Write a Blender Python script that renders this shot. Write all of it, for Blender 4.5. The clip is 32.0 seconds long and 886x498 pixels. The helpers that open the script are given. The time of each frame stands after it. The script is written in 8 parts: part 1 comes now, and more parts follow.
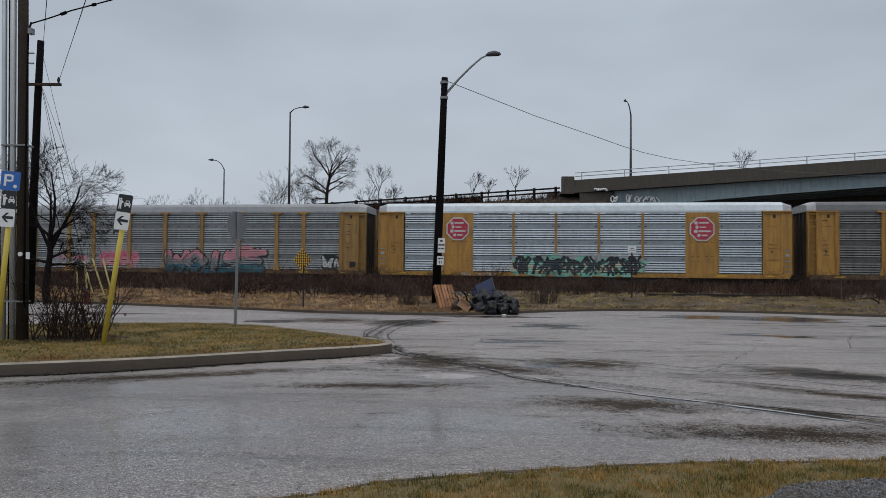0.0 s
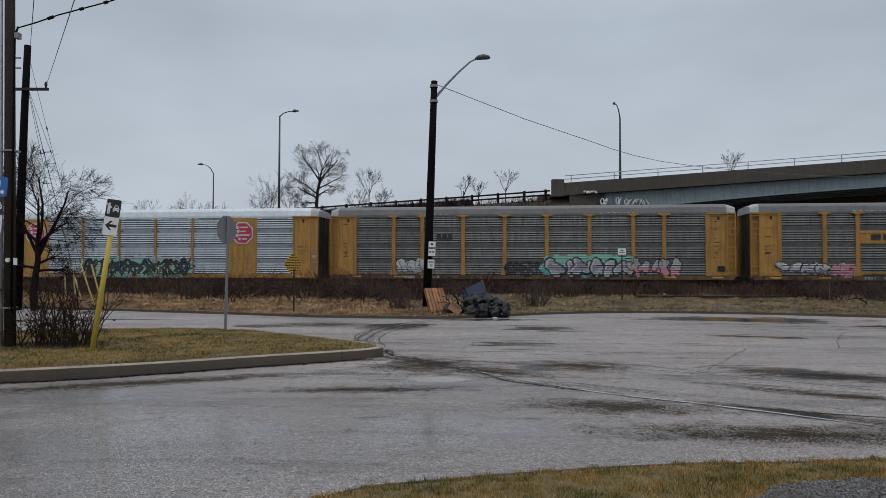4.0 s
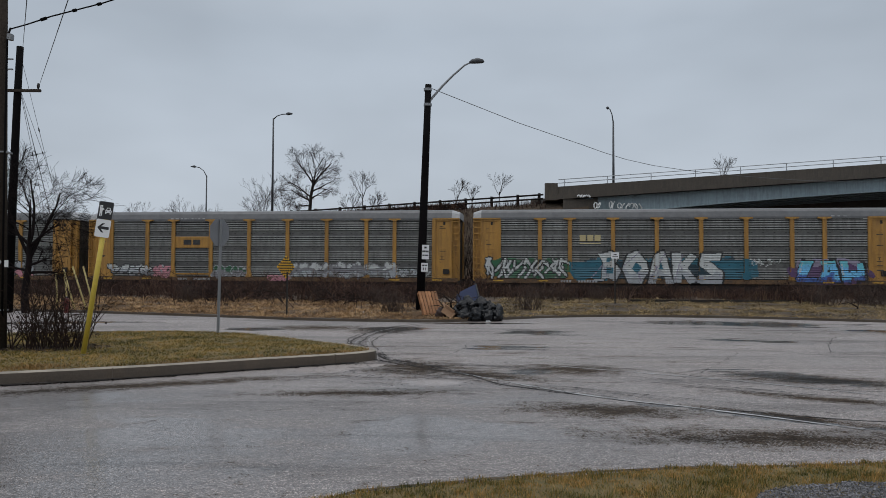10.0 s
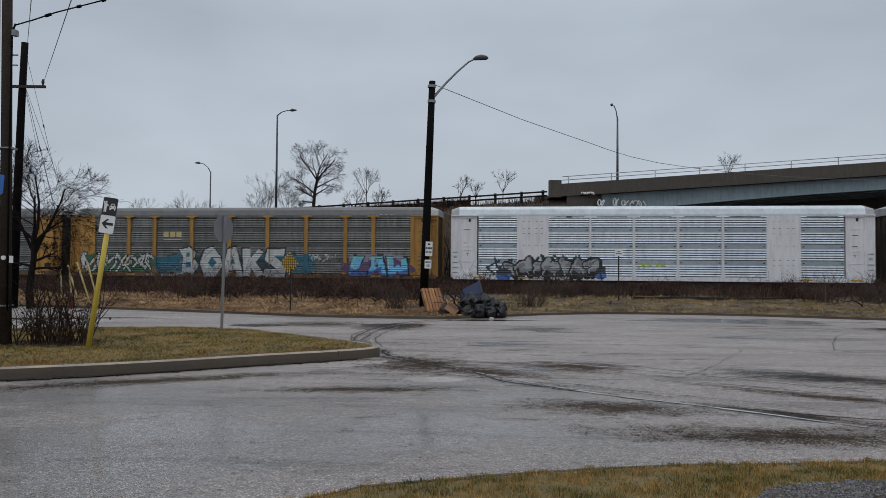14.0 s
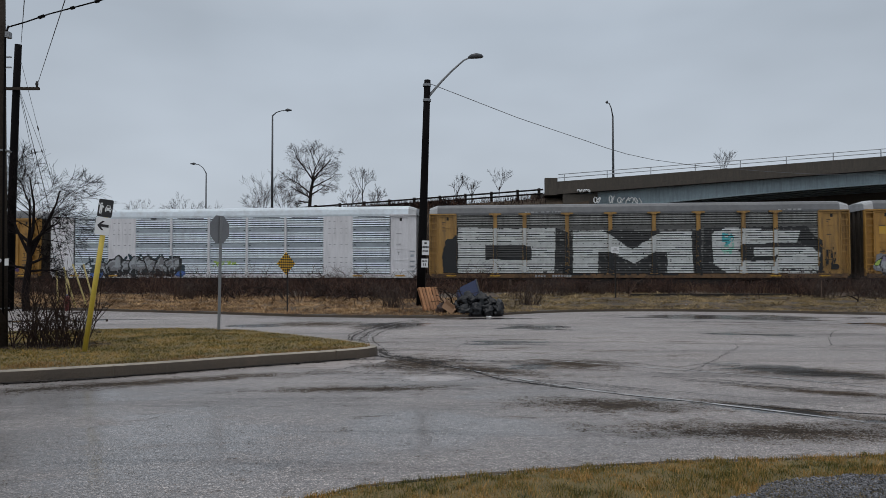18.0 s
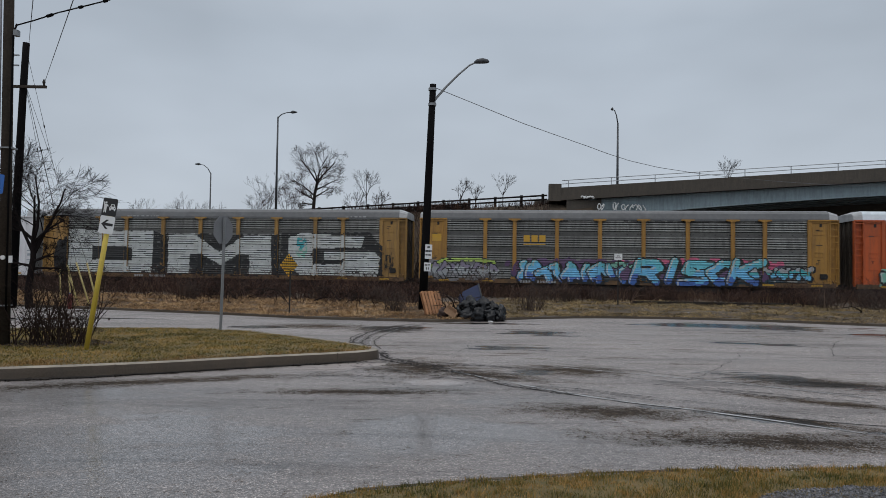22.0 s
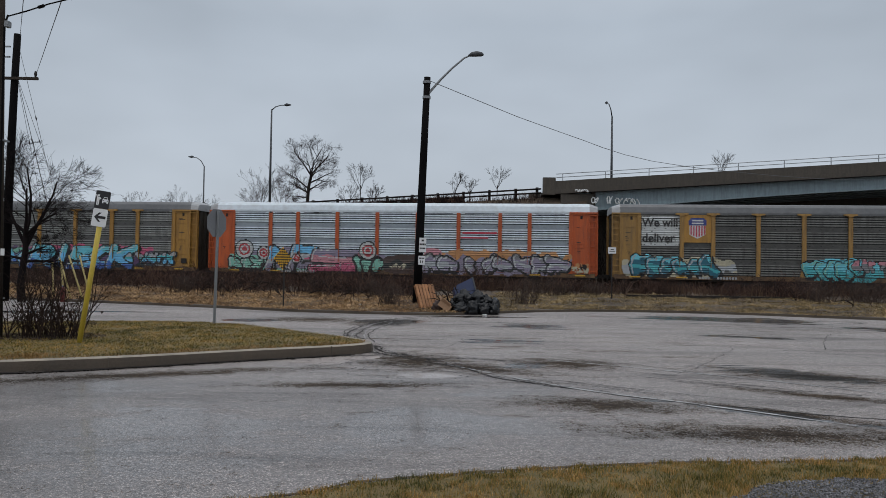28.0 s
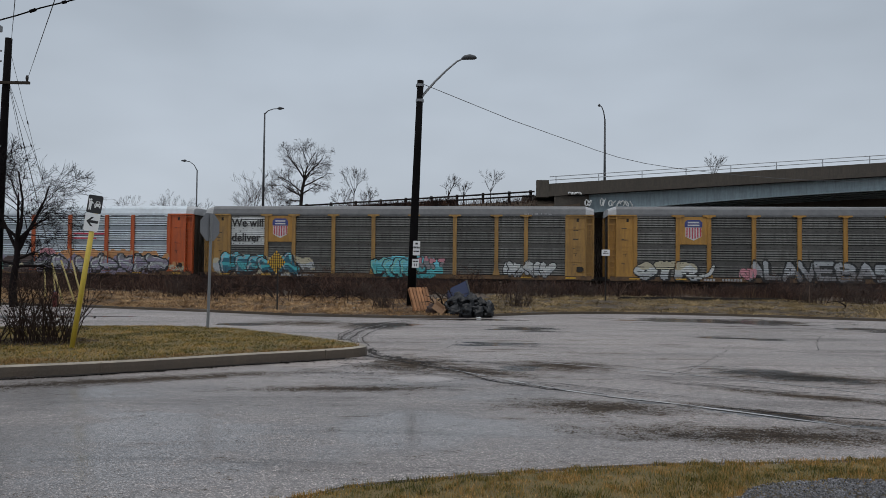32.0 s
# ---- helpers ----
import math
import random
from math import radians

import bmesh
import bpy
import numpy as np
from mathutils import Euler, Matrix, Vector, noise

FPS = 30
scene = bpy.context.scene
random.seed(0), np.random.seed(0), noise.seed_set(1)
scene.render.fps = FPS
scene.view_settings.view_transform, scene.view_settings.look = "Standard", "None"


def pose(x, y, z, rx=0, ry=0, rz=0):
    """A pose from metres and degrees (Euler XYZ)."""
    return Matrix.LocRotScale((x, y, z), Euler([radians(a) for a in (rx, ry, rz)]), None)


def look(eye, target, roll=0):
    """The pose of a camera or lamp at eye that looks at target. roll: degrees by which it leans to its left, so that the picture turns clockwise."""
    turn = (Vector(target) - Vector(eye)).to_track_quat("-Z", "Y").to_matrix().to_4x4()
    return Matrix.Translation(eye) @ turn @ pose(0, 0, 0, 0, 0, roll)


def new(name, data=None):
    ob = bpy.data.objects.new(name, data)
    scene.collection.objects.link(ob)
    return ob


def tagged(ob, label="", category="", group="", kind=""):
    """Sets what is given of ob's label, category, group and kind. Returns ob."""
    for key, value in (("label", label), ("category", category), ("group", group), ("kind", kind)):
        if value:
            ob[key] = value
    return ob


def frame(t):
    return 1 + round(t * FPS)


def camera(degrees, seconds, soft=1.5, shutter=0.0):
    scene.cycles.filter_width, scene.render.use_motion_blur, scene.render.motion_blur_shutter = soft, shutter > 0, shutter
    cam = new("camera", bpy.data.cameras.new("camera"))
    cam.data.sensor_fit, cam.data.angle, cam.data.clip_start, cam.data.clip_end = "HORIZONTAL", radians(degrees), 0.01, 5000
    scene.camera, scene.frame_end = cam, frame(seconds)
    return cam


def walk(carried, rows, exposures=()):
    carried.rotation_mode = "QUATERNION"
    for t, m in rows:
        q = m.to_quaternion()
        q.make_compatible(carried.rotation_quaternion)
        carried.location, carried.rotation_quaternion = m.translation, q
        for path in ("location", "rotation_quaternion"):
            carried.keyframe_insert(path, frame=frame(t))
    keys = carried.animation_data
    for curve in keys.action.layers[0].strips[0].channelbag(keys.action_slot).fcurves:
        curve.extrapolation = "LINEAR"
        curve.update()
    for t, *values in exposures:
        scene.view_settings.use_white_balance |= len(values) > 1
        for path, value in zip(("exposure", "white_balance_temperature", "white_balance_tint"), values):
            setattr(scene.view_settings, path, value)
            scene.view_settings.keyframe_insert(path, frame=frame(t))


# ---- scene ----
import collections

cam = camera(63.28, 32.0, soft=0.6, shutter=0.25)
EYE = (0.0, 0.0, 1.6)
# seconds, the point looked at, lean
PATH = [
    (0.0, (-0.876, 49.977, 2.822), 0.492),
    (0.5, (-0.679, 49.979, 2.896), 0.496),
    (1.0, (-0.484, 49.977, 3.033), 0.394),
    (1.5, (-0.336, 49.975, 3.136), 0.310),
    (2.0, (-0.248, 49.975, 3.152), 0.200),
    (2.5, (-0.222, 49.977, 3.108), 0.093),
    (3.0, (-0.212, 49.979, 3.035), 0.021),
    (3.5, (-0.263, 49.978, 3.056), 0.088),
    (5.5, (-0.036, 49.979, 3.038), 0.328),
    (6.0, (-0.043, 49.983, 2.903), 0.360),
    (6.5, (-0.098, 49.983, 2.889), 0.502),
    (7.0, (-0.180, 49.979, 3.028), 0.704),
    (7.5, (-0.213, 49.974, 3.212), 0.798),
    (8.0, (-0.134, 49.969, 3.360), 0.702),
    (8.5, (-0.045, 49.966, 3.431), 0.570),
    (9.0, (0.033, 49.967, 3.413), 0.435),
    (9.5, (0.124, 49.970, 3.341), 0.307),
    (10.0, (0.227, 49.971, 3.294), 0.294),
    (10.5, (0.273, 49.969, 3.325), 0.273),
    (11.0, (0.233, 49.968, 3.361), 0.353),
    (11.5, (0.136, 49.968, 3.370), 0.467),
    (12.0, (0.097, 49.970, 3.322), 0.569),
    (12.5, (0.039, 49.973, 3.256), 0.590),
    (13.0, (-0.016, 49.976, 3.144), 0.597),
    (13.5, (-0.030, 49.978, 3.084), 0.550),
    (14.0, (-0.017, 49.978, 3.069), 0.451),
    (14.5, (0.015, 49.979, 3.049), 0.385),
    (16.5, (0.151, 49.980, 3.000), -0.079),
    (17.0, (0.201, 49.981, 2.949), -0.227),
    (17.5, (0.236, 49.982, 2.939), -0.234),
    (18.0, (0.219, 49.980, 2.987), -0.072),
    (18.5, (0.189, 49.977, 3.116), 0.098),
    (19.0, (0.113, 49.972, 3.275), 0.158),
    (19.5, (0.040, 49.968, 3.397), 0.257),
    (20.0, (-0.032, 49.965, 3.477), 0.359),
    (20.5, (-0.081, 49.962, 3.535), 0.451),
    (21.0, (-0.113, 49.964, 3.495), 0.549),
    (21.5, (-0.095, 49.969, 3.365), 0.701),
    (22.0, (0.011, 49.972, 3.275), 0.860),
    (22.5, (0.132, 49.971, 3.308), 0.971),
    (23.0, (0.227, 49.969, 3.358), 0.945),
    (23.5, (0.302, 49.969, 3.334), 0.889),
    (24.0, (0.354, 49.972, 3.224), 0.834),
    (24.5, (0.357, 49.977, 3.066), 0.841),
    (25.0, (0.366, 49.981, 2.925), 0.841),
    (25.5, (0.401, 49.983, 2.834), 0.820),
    (27.5, (0.435, 49.985, 2.766), 0.935),
    (28.0, (0.425, 49.983, 2.820), 0.917),
    (28.5, (0.466, 49.981, 2.882), 0.855),
    (29.0, (0.589, 49.979, 2.921), 0.717),
    (29.5, (0.699, 49.978, 2.898), 0.534),
    (30.0, (0.755, 49.979, 2.817), 0.449),
    (30.5, (0.772, 49.980, 2.778), 0.485),
    (31.0, (0.781, 49.979, 2.821), 0.566),
    (31.5, (0.793, 49.977, 2.906), 0.629),
    (32.0, (0.848, 49.972, 3.035), 0.647),
]
walk(cam, [(t, look(EYE, target, lean)) for t, target, lean in PATH])

# ---- world and light: a low overcast sky ----
world = bpy.data.worlds.new("world")
scene.world = world
world.use_nodes = True
wn, wl = world.node_tree.nodes, world.node_tree.links
wbg = wn["Background"]
sky = wn.new("ShaderNodeTexSky")
sky.sky_type = "NISHITA"
sky.sun_disc = False
sky.sun_elevation, sky.sun_rotation = radians(38), radians(200)
sky.air_density, sky.dust_density = 1.0, 3.0
wtc = wn.new("ShaderNodeTexCoord")
wsep = wn.new("ShaderNodeSeparateXYZ")
wl.new(wtc.outputs["Generated"], wsep.inputs[0])
wramp = wn.new("ShaderNodeValToRGB")          # cloud layer, brighter overhead
wramp.color_ramp.elements[0].position = 0.0
wramp.color_ramp.elements[0].color = (0.535, 0.59, 0.66, 1)
wramp.color_ramp.elements[1].position = 0.9
wramp.color_ramp.elements[1].color = (0.95, 0.985, 1.05, 1)
mid = wramp.color_ramp.elements.new(0.32)
mid.color = (0.452, 0.513, 0.588, 1)
wl.new(wsep.outputs["Z"], wramp.inputs[0])
wmap = wn.new("ShaderNodeMapping")
wmap.inputs["Scale"].default_value = (1.0, 1.0, 2.4)
wl.new(wtc.outputs["Generated"], wmap.inputs[0])
wnoise = wn.new("ShaderNodeTexNoise")
wnoise.inputs["Scale"].default_value = 2.2
wnoise.inputs["Detail"].default_value = 3.5
wnoise.inputs["Roughness"].default_value = 0.55
wl.new(wmap.outputs[0], wnoise.inputs["Vector"])
wr2 = wn.new("ShaderNodeMapRange")
wr2.inputs["From Min"].default_value, wr2.inputs["From Max"].default_value = 0.3, 0.7
wr2.inputs["To Min"].default_value, wr2.inputs["To Max"].default_value = 0.88, 1.10
wl.new(wnoise.outputs["Fac"], wr2.inputs["Value"])
wmul = wn.new("ShaderNodeVectorMath")
wmul.operation = "SCALE"
wl.new(wramp.outputs[0], wmul.inputs[0])
wl.new(wr2.outputs[0], wmul.inputs["Scale"])
wsky = wn.new("ShaderNodeVectorMath")
wsky.operation = "SCALE"
wsky.inputs["Scale"].default_value = 0.06
wl.new(sky.outputs[0], wsky.inputs[0])
wmix = wn.new("ShaderNodeMix")
wmix.data_type = "RGBA"
wmix.inputs["Factor"].default_value = 0.92
wl.new(wsky.outputs[0], wmix.inputs["A"])
wl.new(wmul.outputs[0], wmix.inputs["B"])
wl.new(wmix.outputs["Result"], wbg.inputs["Color"])
wbg.inputs["Strength"].default_value = 1.0

sun_data = bpy.data.lights.new("sun", "SUN")
sun_data.energy, sun_data.angle, sun_data.color = 0.5, radians(40), (1.0, 0.97, 0.93)
sun = new("sun", sun_data)
sun.matrix_world = look((-10, -8, 70), (0, 20, 0))
scene.view_settings.exposure = 0.0


# ---- materials ----
MATS = {}


def mat(name, base, rough=0.6, metal=0.0, var=0.25, fine=40.0, coarse=1.2, bump=0.15, dirt=None, dirt_amount=0.0,
        streak=0.0, per_object=0.0, per_island=0.0, spec=0.5):
    """A painted or natural surface: grain, broad blotches, optional dirt and run-down streaks."""
    if name in MATS:
        return MATS[name]
    m = bpy.data.materials.new(name)
    MATS[name] = m
    m.use_nodes = True
    n, l = m.node_tree.nodes, m.node_tree.links
    b = n["Principled BSDF"]
    b.inputs["Roughness"].default_value, b.inputs["Metallic"].default_value = rough, metal
    b.inputs["Specular IOR Level"].default_value = spec
    tc = n.new("ShaderNodeTexCoord")
    co = tc.outputs["Object"]
    a = n.new("ShaderNodeTexNoise")
    a.inputs["Scale"].default_value, a.inputs["Detail"].default_value = fine, 3.0
    c = n.new("ShaderNodeTexNoise")
    c.inputs["Scale"].default_value, c.inputs["Detail"].default_value = coarse, 4.0
    l.new(co, a.inputs["Vector"])
    if per_object:
        info = n.new("ShaderNodeObjectInfo")
        add = n.new("ShaderNodeVectorMath")
        add.operation = "ADD"
        sc = n.new("ShaderNodeVectorMath")
        sc.operation = "SCALE"
        sc.inputs[0].default_value = (37.0, 17.0, 29.0)
        l.new(info.outputs["Random"], sc.inputs["Scale"])
        l.new(co, add.inputs[0])
        l.new(sc.outputs[0], add.inputs[1])
        l.new(add.outputs[0], c.inputs["Vector"])
    else:
        l.new(co, c.inputs["Vector"])
    s = n.new("ShaderNodeMath")
    s.operation = "ADD"
    l.new(a.outputs["Fac"], s.inputs[0])
    l.new(c.outputs["Fac"], s.inputs[1])
    r = n.new("ShaderNodeMapRange")
    r.inputs["From Min"].default_value, r.inputs["From Max"].default_value = 0.6, 1.4
    r.inputs["To Min"].default_value, r.inputs["To Max"].default_value = 1 - var, 1 + var
    l.new(s.outputs[0], r.inputs["Value"])
    v = n.new("ShaderNodeVectorMath")
    v.operation = "SCALE"
    v.inputs[0].default_value = base
    last = r.outputs[0]
    if per_object or per_island:
        if per_island:
            geo = n.new("ShaderNodeNewGeometry")
            rnd = geo.outputs["Random Per Island"]
        else:
            rnd = info.outputs["Random"]
        pr = n.new("ShaderNodeMapRange")
        k = per_island or per_object
        pr.inputs["To Min"].default_value, pr.inputs["To Max"].default_value = 1 - k, 1 + k
        l.new(rnd, pr.inputs["Value"])
        mm = n.new("ShaderNodeMath")
        mm.operation = "MULTIPLY"
        l.new(last, mm.inputs[0])
        l.new(pr.outputs[0], mm.inputs[1])
        last = mm.outputs[0]
    l.new(last, v.inputs["Scale"])
    colour = v.outputs[0]
    if dirt:
        mp = n.new("ShaderNodeMapping")
        mp.inputs["Scale"].default_value = (1.0, 1.0, 0.12) if streak else (1.0, 1.0, 1.0)
        l.new((add.outputs[0] if per_object else co), mp.inputs[0])
        d = n.new("ShaderNodeTexNoise")
        d.inputs["Scale"].default_value, d.inputs["Detail"].default_value = (5.0 if streak else 2.2), 6.0
        d.inputs["Roughness"].default_value = 0.65
        l.new(mp.outputs[0], d.inputs["Vector"])
        dr = n.new("ShaderNodeMapRange")
        dr.inputs["From Min"].default_value, dr.inputs["From Max"].default_value = 0.42, 0.72
        dr.inputs["To Max"].default_value = dirt_amount
        l.new(d.outputs["Fac"], dr.inputs["Value"])
        x = n.new("ShaderNodeMix")
        x.data_type = "RGBA"
        l.new(dr.outputs[0], x.inputs["Factor"])
        l.new(colour, x.inputs["A"])
        x.inputs["B"].default_value = (*dirt, 1)
        colour = x.outputs["Result"]
    l.new(colour, b.inputs["Base Color"])
    if bump:
        bp = n.new("ShaderNodeBump")
        bp.inputs["Strength"].default_value, bp.inputs["Distance"].default_value = bump, 0.01
        l.new(a.outputs["Fac"], bp.inputs["Height"])
        l.new(bp.outputs[0], b.inputs["Normal"])
    return m


def wet_asphalt():
    m = bpy.data.materials.new("wet_asphalt")
    m.use_nodes = True
    n, l = m.node_tree.nodes, m.node_tree.links
    b = n["Principled BSDF"]
    tc = n.new("ShaderNodeTexCoord")
    co = tc.outputs["Object"]

    def tex(scale, detail, stretch=(1, 1, 1), rough=0.55, turn=0.0):
        mp = n.new("ShaderNodeMapping")
        mp.inputs["Rotation"].default_value = (0, 0, radians(turn))
        mp.inputs["Scale"].default_value = stretch
        l.new(co, mp.inputs[0])
        t = n.new("ShaderNodeTexNoise")
        t.inputs["Scale"].default_value, t.inputs["Detail"].default_value = scale, detail
        t.inputs["Roughness"].default_value = rough
        l.new(mp.outputs[0], t.inputs["Vector"])
        return t.outputs["Fac"]

    def span(v, a, c, lo, hi):
        r = n.new("ShaderNodeMapRange")
        for key, val in zip(("From Min", "From Max", "To Min", "To Max"), (a, c, lo, hi)):
            r.inputs[key].default_value = val
        l.new(v, r.inputs["Value"])
        return r.outputs[0]

    def calc(op, p, q):
        x = n.new("ShaderNodeMath")
        x.operation = op
        for i, val in enumerate((p, q)):
            if isinstance(val, float):
                x.inputs[i].default_value = val
            else:
                l.new(val, x.inputs[i])
        return x.outputs[0]

    grain = n.new("ShaderNodeTexVoronoi")
    grain.inputs["Scale"].default_value = 78.0
    l.new(co, grain.inputs["Vector"])
    stone = grain.outputs["Distance"]
    sepc = n.new("ShaderNodeSeparateColor")
    l.new(grain.outputs["Color"], sepc.inputs[0])
    pick = sepc.outputs[0]

    def field(spots):
        """Highest inside any of the oval spots, falling to 0 at their rims."""
        last = None
        for cx, cy, ax, ay, turn in spots:
            mp = n.new("ShaderNodeMapping")
            mp.vector_type = "TEXTURE"
            mp.inputs["Location"].default_value = (cx, cy, 0)
            mp.inputs["Rotation"].default_value = (0, 0, radians(turn))
            mp.inputs["Scale"].default_value = (ax, ay, 1)
            l.new(co, mp.inputs[0])
            ln = n.new("ShaderNodeVectorMath")
            ln.operation = "LENGTH"
            l.new(mp.outputs[0], ln.inputs[0])
            v1 = span(ln.outputs["Value"], 0.0, 1.25, 1.0, 0.0)
            last = v1 if last is None else calc("MAXIMUM", last, v1)
        return last

    big = tex(0.35, 5.0, (0.45, 1.0, 1.0))
    streaks = tex(1.5, 12.0, (0.28, 1.0, 1.0), 0.78)
    # standing water: shallow mirror patches
    pools = field([(9.6, 23.6, 5.5, 2.3, -10), (2.7, 19.8, 1.6, 1.5, 0), (-5.1, 20.5, 1.2, 1.1, 0), (1.55, 11.75, 0.7, 0.6, 0), (13.5, 20.0, 3.5, 1.4, -25), (1.5, 15.6, 1.5, 0.7, 0),
                   (5.6, 11.3, 2.0, 0.75, -38), (3.6, 8.2, 1.9, 0.28, -34), (-1.3, 20.6, 1.5, 1.6, 0), (-12, 22.5, 4, 1.0, 15), (1.5, 23.2, 2.5, 0.7, 0), (7.5, 17.5, 2.0, 0.5, -20)])
    puddle = span(calc("ADD", calc("MULTIPLY", streaks, 1.7), calc("MULTIPLY", pools, 0.55)), 1.13, 1.18, 0.0, 1.0)
    # drained gritty patches: open dark pores; spot (-4.2, 10.2) also paints the kerb's reflection
    pores = field([(2.0, 8.5, 1.35, 0.55, -8), (3.3, 7.1, 2.0, 0.52, -6), (2.25, 12.1, 1.1, 0.8, 0), (4.1, 8.05, 1.5, 0.24, -37), (5.9, 11.0, 1.9, 0.7, -22), (5.0, 9.3, 1.5, 0.28, -28), (-0.4, 12.2, 0.95, 1.3, 0), (-1.1, 9.65, 1.6, 0.32, 4),
                   (0.6, 11.5, 1.5, 0.5, -30), (-1.6, 20.3, 1.2, 1.4, 0), (-4.2, 10.2, 3.4, 0.4, 24), (-8.6, 9.0, 2.2, 0.8, 20), (-3.6, 21.0, 1.7, 1.2, 0), (8.6, 10.4, 2.2, 0.5, -20)])
    rag = calc("ADD", calc("MULTIPLY", tex(3.4, 13.0, (0.7, 1.0, 1.0), 0.82), 1.8), calc("MULTIPLY", pick, 0.42))
    pore = span(calc("ADD", rag, calc("MULTIPLY", pores, 0.60)), 1.38, 1.44, 0.0, 1.0)
    # smooth shallow sheets of water over pale fine-grained patches, sheen painted into tone
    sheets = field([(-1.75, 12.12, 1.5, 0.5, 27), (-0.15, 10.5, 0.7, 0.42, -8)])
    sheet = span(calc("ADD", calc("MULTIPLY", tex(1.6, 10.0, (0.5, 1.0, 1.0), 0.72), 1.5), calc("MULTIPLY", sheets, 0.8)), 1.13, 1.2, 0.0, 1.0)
    wisps = span(calc("ADD", calc("MULTIPLY", tex(2.0, 13.0, (0.24, 1.0, 1.0), 0.8), 1.8), calc("MULTIPLY", field([(1.2, 14.5, 6.5, 7.5, 0), (9.0, 20.0, 6.0, 4.5, -15)]), 0.2)), 1.13, 1.20, 0.0, 0.62)
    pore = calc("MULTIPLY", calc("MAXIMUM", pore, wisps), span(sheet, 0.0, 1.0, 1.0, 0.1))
    tone = calc("MULTIPLY", span(big, 0.3, 0.7, 0.8, 1.25), span(stone, 0.0, 0.6, 1.65, 0.4))
    tone = calc("MULTIPLY", tone, span(calc("POWER", pick, 3.0), 0.0, 1.0, 0.6, 2.1))
    tone = calc("MULTIPLY", tone, span(puddle, 0.0, 1.0, 1.0, 0.26))
    tone = calc("MULTIPLY", tone, span(pore, 0.0, 1.0, 1.0, 0.27))
    tone = calc("MULTIPLY", tone, span(tex(16.0, 6.0, (0.8, 1.0, 1.0), 0.75), 0.3, 0.7, 0.45, 1.55))
    # base tone lifted inside the sheets to paint their sheen
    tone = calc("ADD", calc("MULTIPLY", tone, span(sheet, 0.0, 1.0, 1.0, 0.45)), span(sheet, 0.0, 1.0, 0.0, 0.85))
    lanes = span(tex(1.3, 9.0, (0.12, 1.0, 1.0), 0.72, 31.0), 0.53, 0.60, 0.0, 1.0)
    tone = calc("MULTIPLY", tone, span(lanes, 0.0, 1.0, 1.06, 0.75))
    soaked = span(field([(-3.4, 7.6, 7.0, 3.4, 8)]), 0.05, 0.5, 0.0, 1.0)      # the low side of the lot stays wet
    slick = calc("MULTIPLY", soaked, span(tex(0.55, 6.0, (0.5, 1.0, 1.0), 0.6, 12.0), 0.44, 0.56, 0.0, 1.0))      # where the film closes over the stones
    slick = calc("MAXIMUM", slick, span(field([(-0.2, 7.3, 1.0, 1.2, 0), (-4.9, 9.2, 1.2, 0.9, 0), (-7.5, 7.8, 1.6, 1.6, 0)]), 0.15, 0.5, 0.0, 1.0))
    tone = calc("MULTIPLY", calc("MULTIPLY", tone, span(soaked, 0.0, 1.0, 1.12, 0.92)), span(slick, 0.0, 1.0, 1.0, 0.68))
    stain = n.new("ShaderNodeMix")                # brown silt lies in the open pores
    stain.data_type = "RGBA"
    l.new(pore, stain.inputs["Factor"])
    stain.inputs["A"].default_value, stain.inputs["B"].default_value = (0.305, 0.263, 0.243, 1), (0.30, 0.225, 0.165, 1)
    v = n.new("ShaderNodeVectorMath")
    v.operation = "SCALE"
    l.new(stain.outputs["Result"], v.inputs[0])
    l.new(tone, v.inputs["Scale"])
    l.new(v.outputs[0], b.inputs["Base Color"])
    film = span(tex(0.6, 3.0, (0.5, 1.0, 1.0)), 0.35, 0.65, 0.30, 0.14)
    l.new(calc("ADD", calc("MULTIPLY", calc("ADD", film, span(soaked, 0.0, 1.0, 0.32, 0.2)), span(puddle, 0.0, 1.0, 1.0, 0.32)), span(pore, 0.0, 1.0, 0.0, 0.45)), b.inputs["Roughness"])
    l.new(calc("MULTIPLY", calc("MULTIPLY", calc("MULTIPLY", span(lanes, 0.0, 1.0, 1.3, 0.9), span(sepc.outputs[1], 0.0, 1.0, 0.45, 1.55)), span(puddle, 0.0, 1.0, 1.0, 0.5)), span(pore, 0.0, 1.0, 1.0, 0.10)), b.inputs["Specular IOR Level"])
    bp = n.new("ShaderNodeBump")
    bp.inputs["Distance"].default_value = 0.006
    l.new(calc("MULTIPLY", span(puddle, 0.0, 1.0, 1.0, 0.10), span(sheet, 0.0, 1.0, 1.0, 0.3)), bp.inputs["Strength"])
    l.new(calc("ADD", stone, span(tex(14.0, 4.0), 0.0, 1.0, 0.0, 0.6)), bp.inputs["Height"])
    l.new(bp.outputs[0], b.inputs["Normal"])
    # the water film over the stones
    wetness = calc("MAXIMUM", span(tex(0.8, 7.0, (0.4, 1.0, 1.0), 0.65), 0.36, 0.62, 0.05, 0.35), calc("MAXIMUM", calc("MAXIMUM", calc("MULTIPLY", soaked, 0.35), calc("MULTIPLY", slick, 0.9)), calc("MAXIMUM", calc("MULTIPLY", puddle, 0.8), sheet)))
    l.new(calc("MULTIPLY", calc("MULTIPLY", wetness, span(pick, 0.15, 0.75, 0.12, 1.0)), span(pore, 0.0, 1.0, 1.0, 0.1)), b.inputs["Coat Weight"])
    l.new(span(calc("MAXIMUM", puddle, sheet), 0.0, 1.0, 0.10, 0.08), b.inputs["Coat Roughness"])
    b.inputs["Coat IOR"].default_value = 1.33
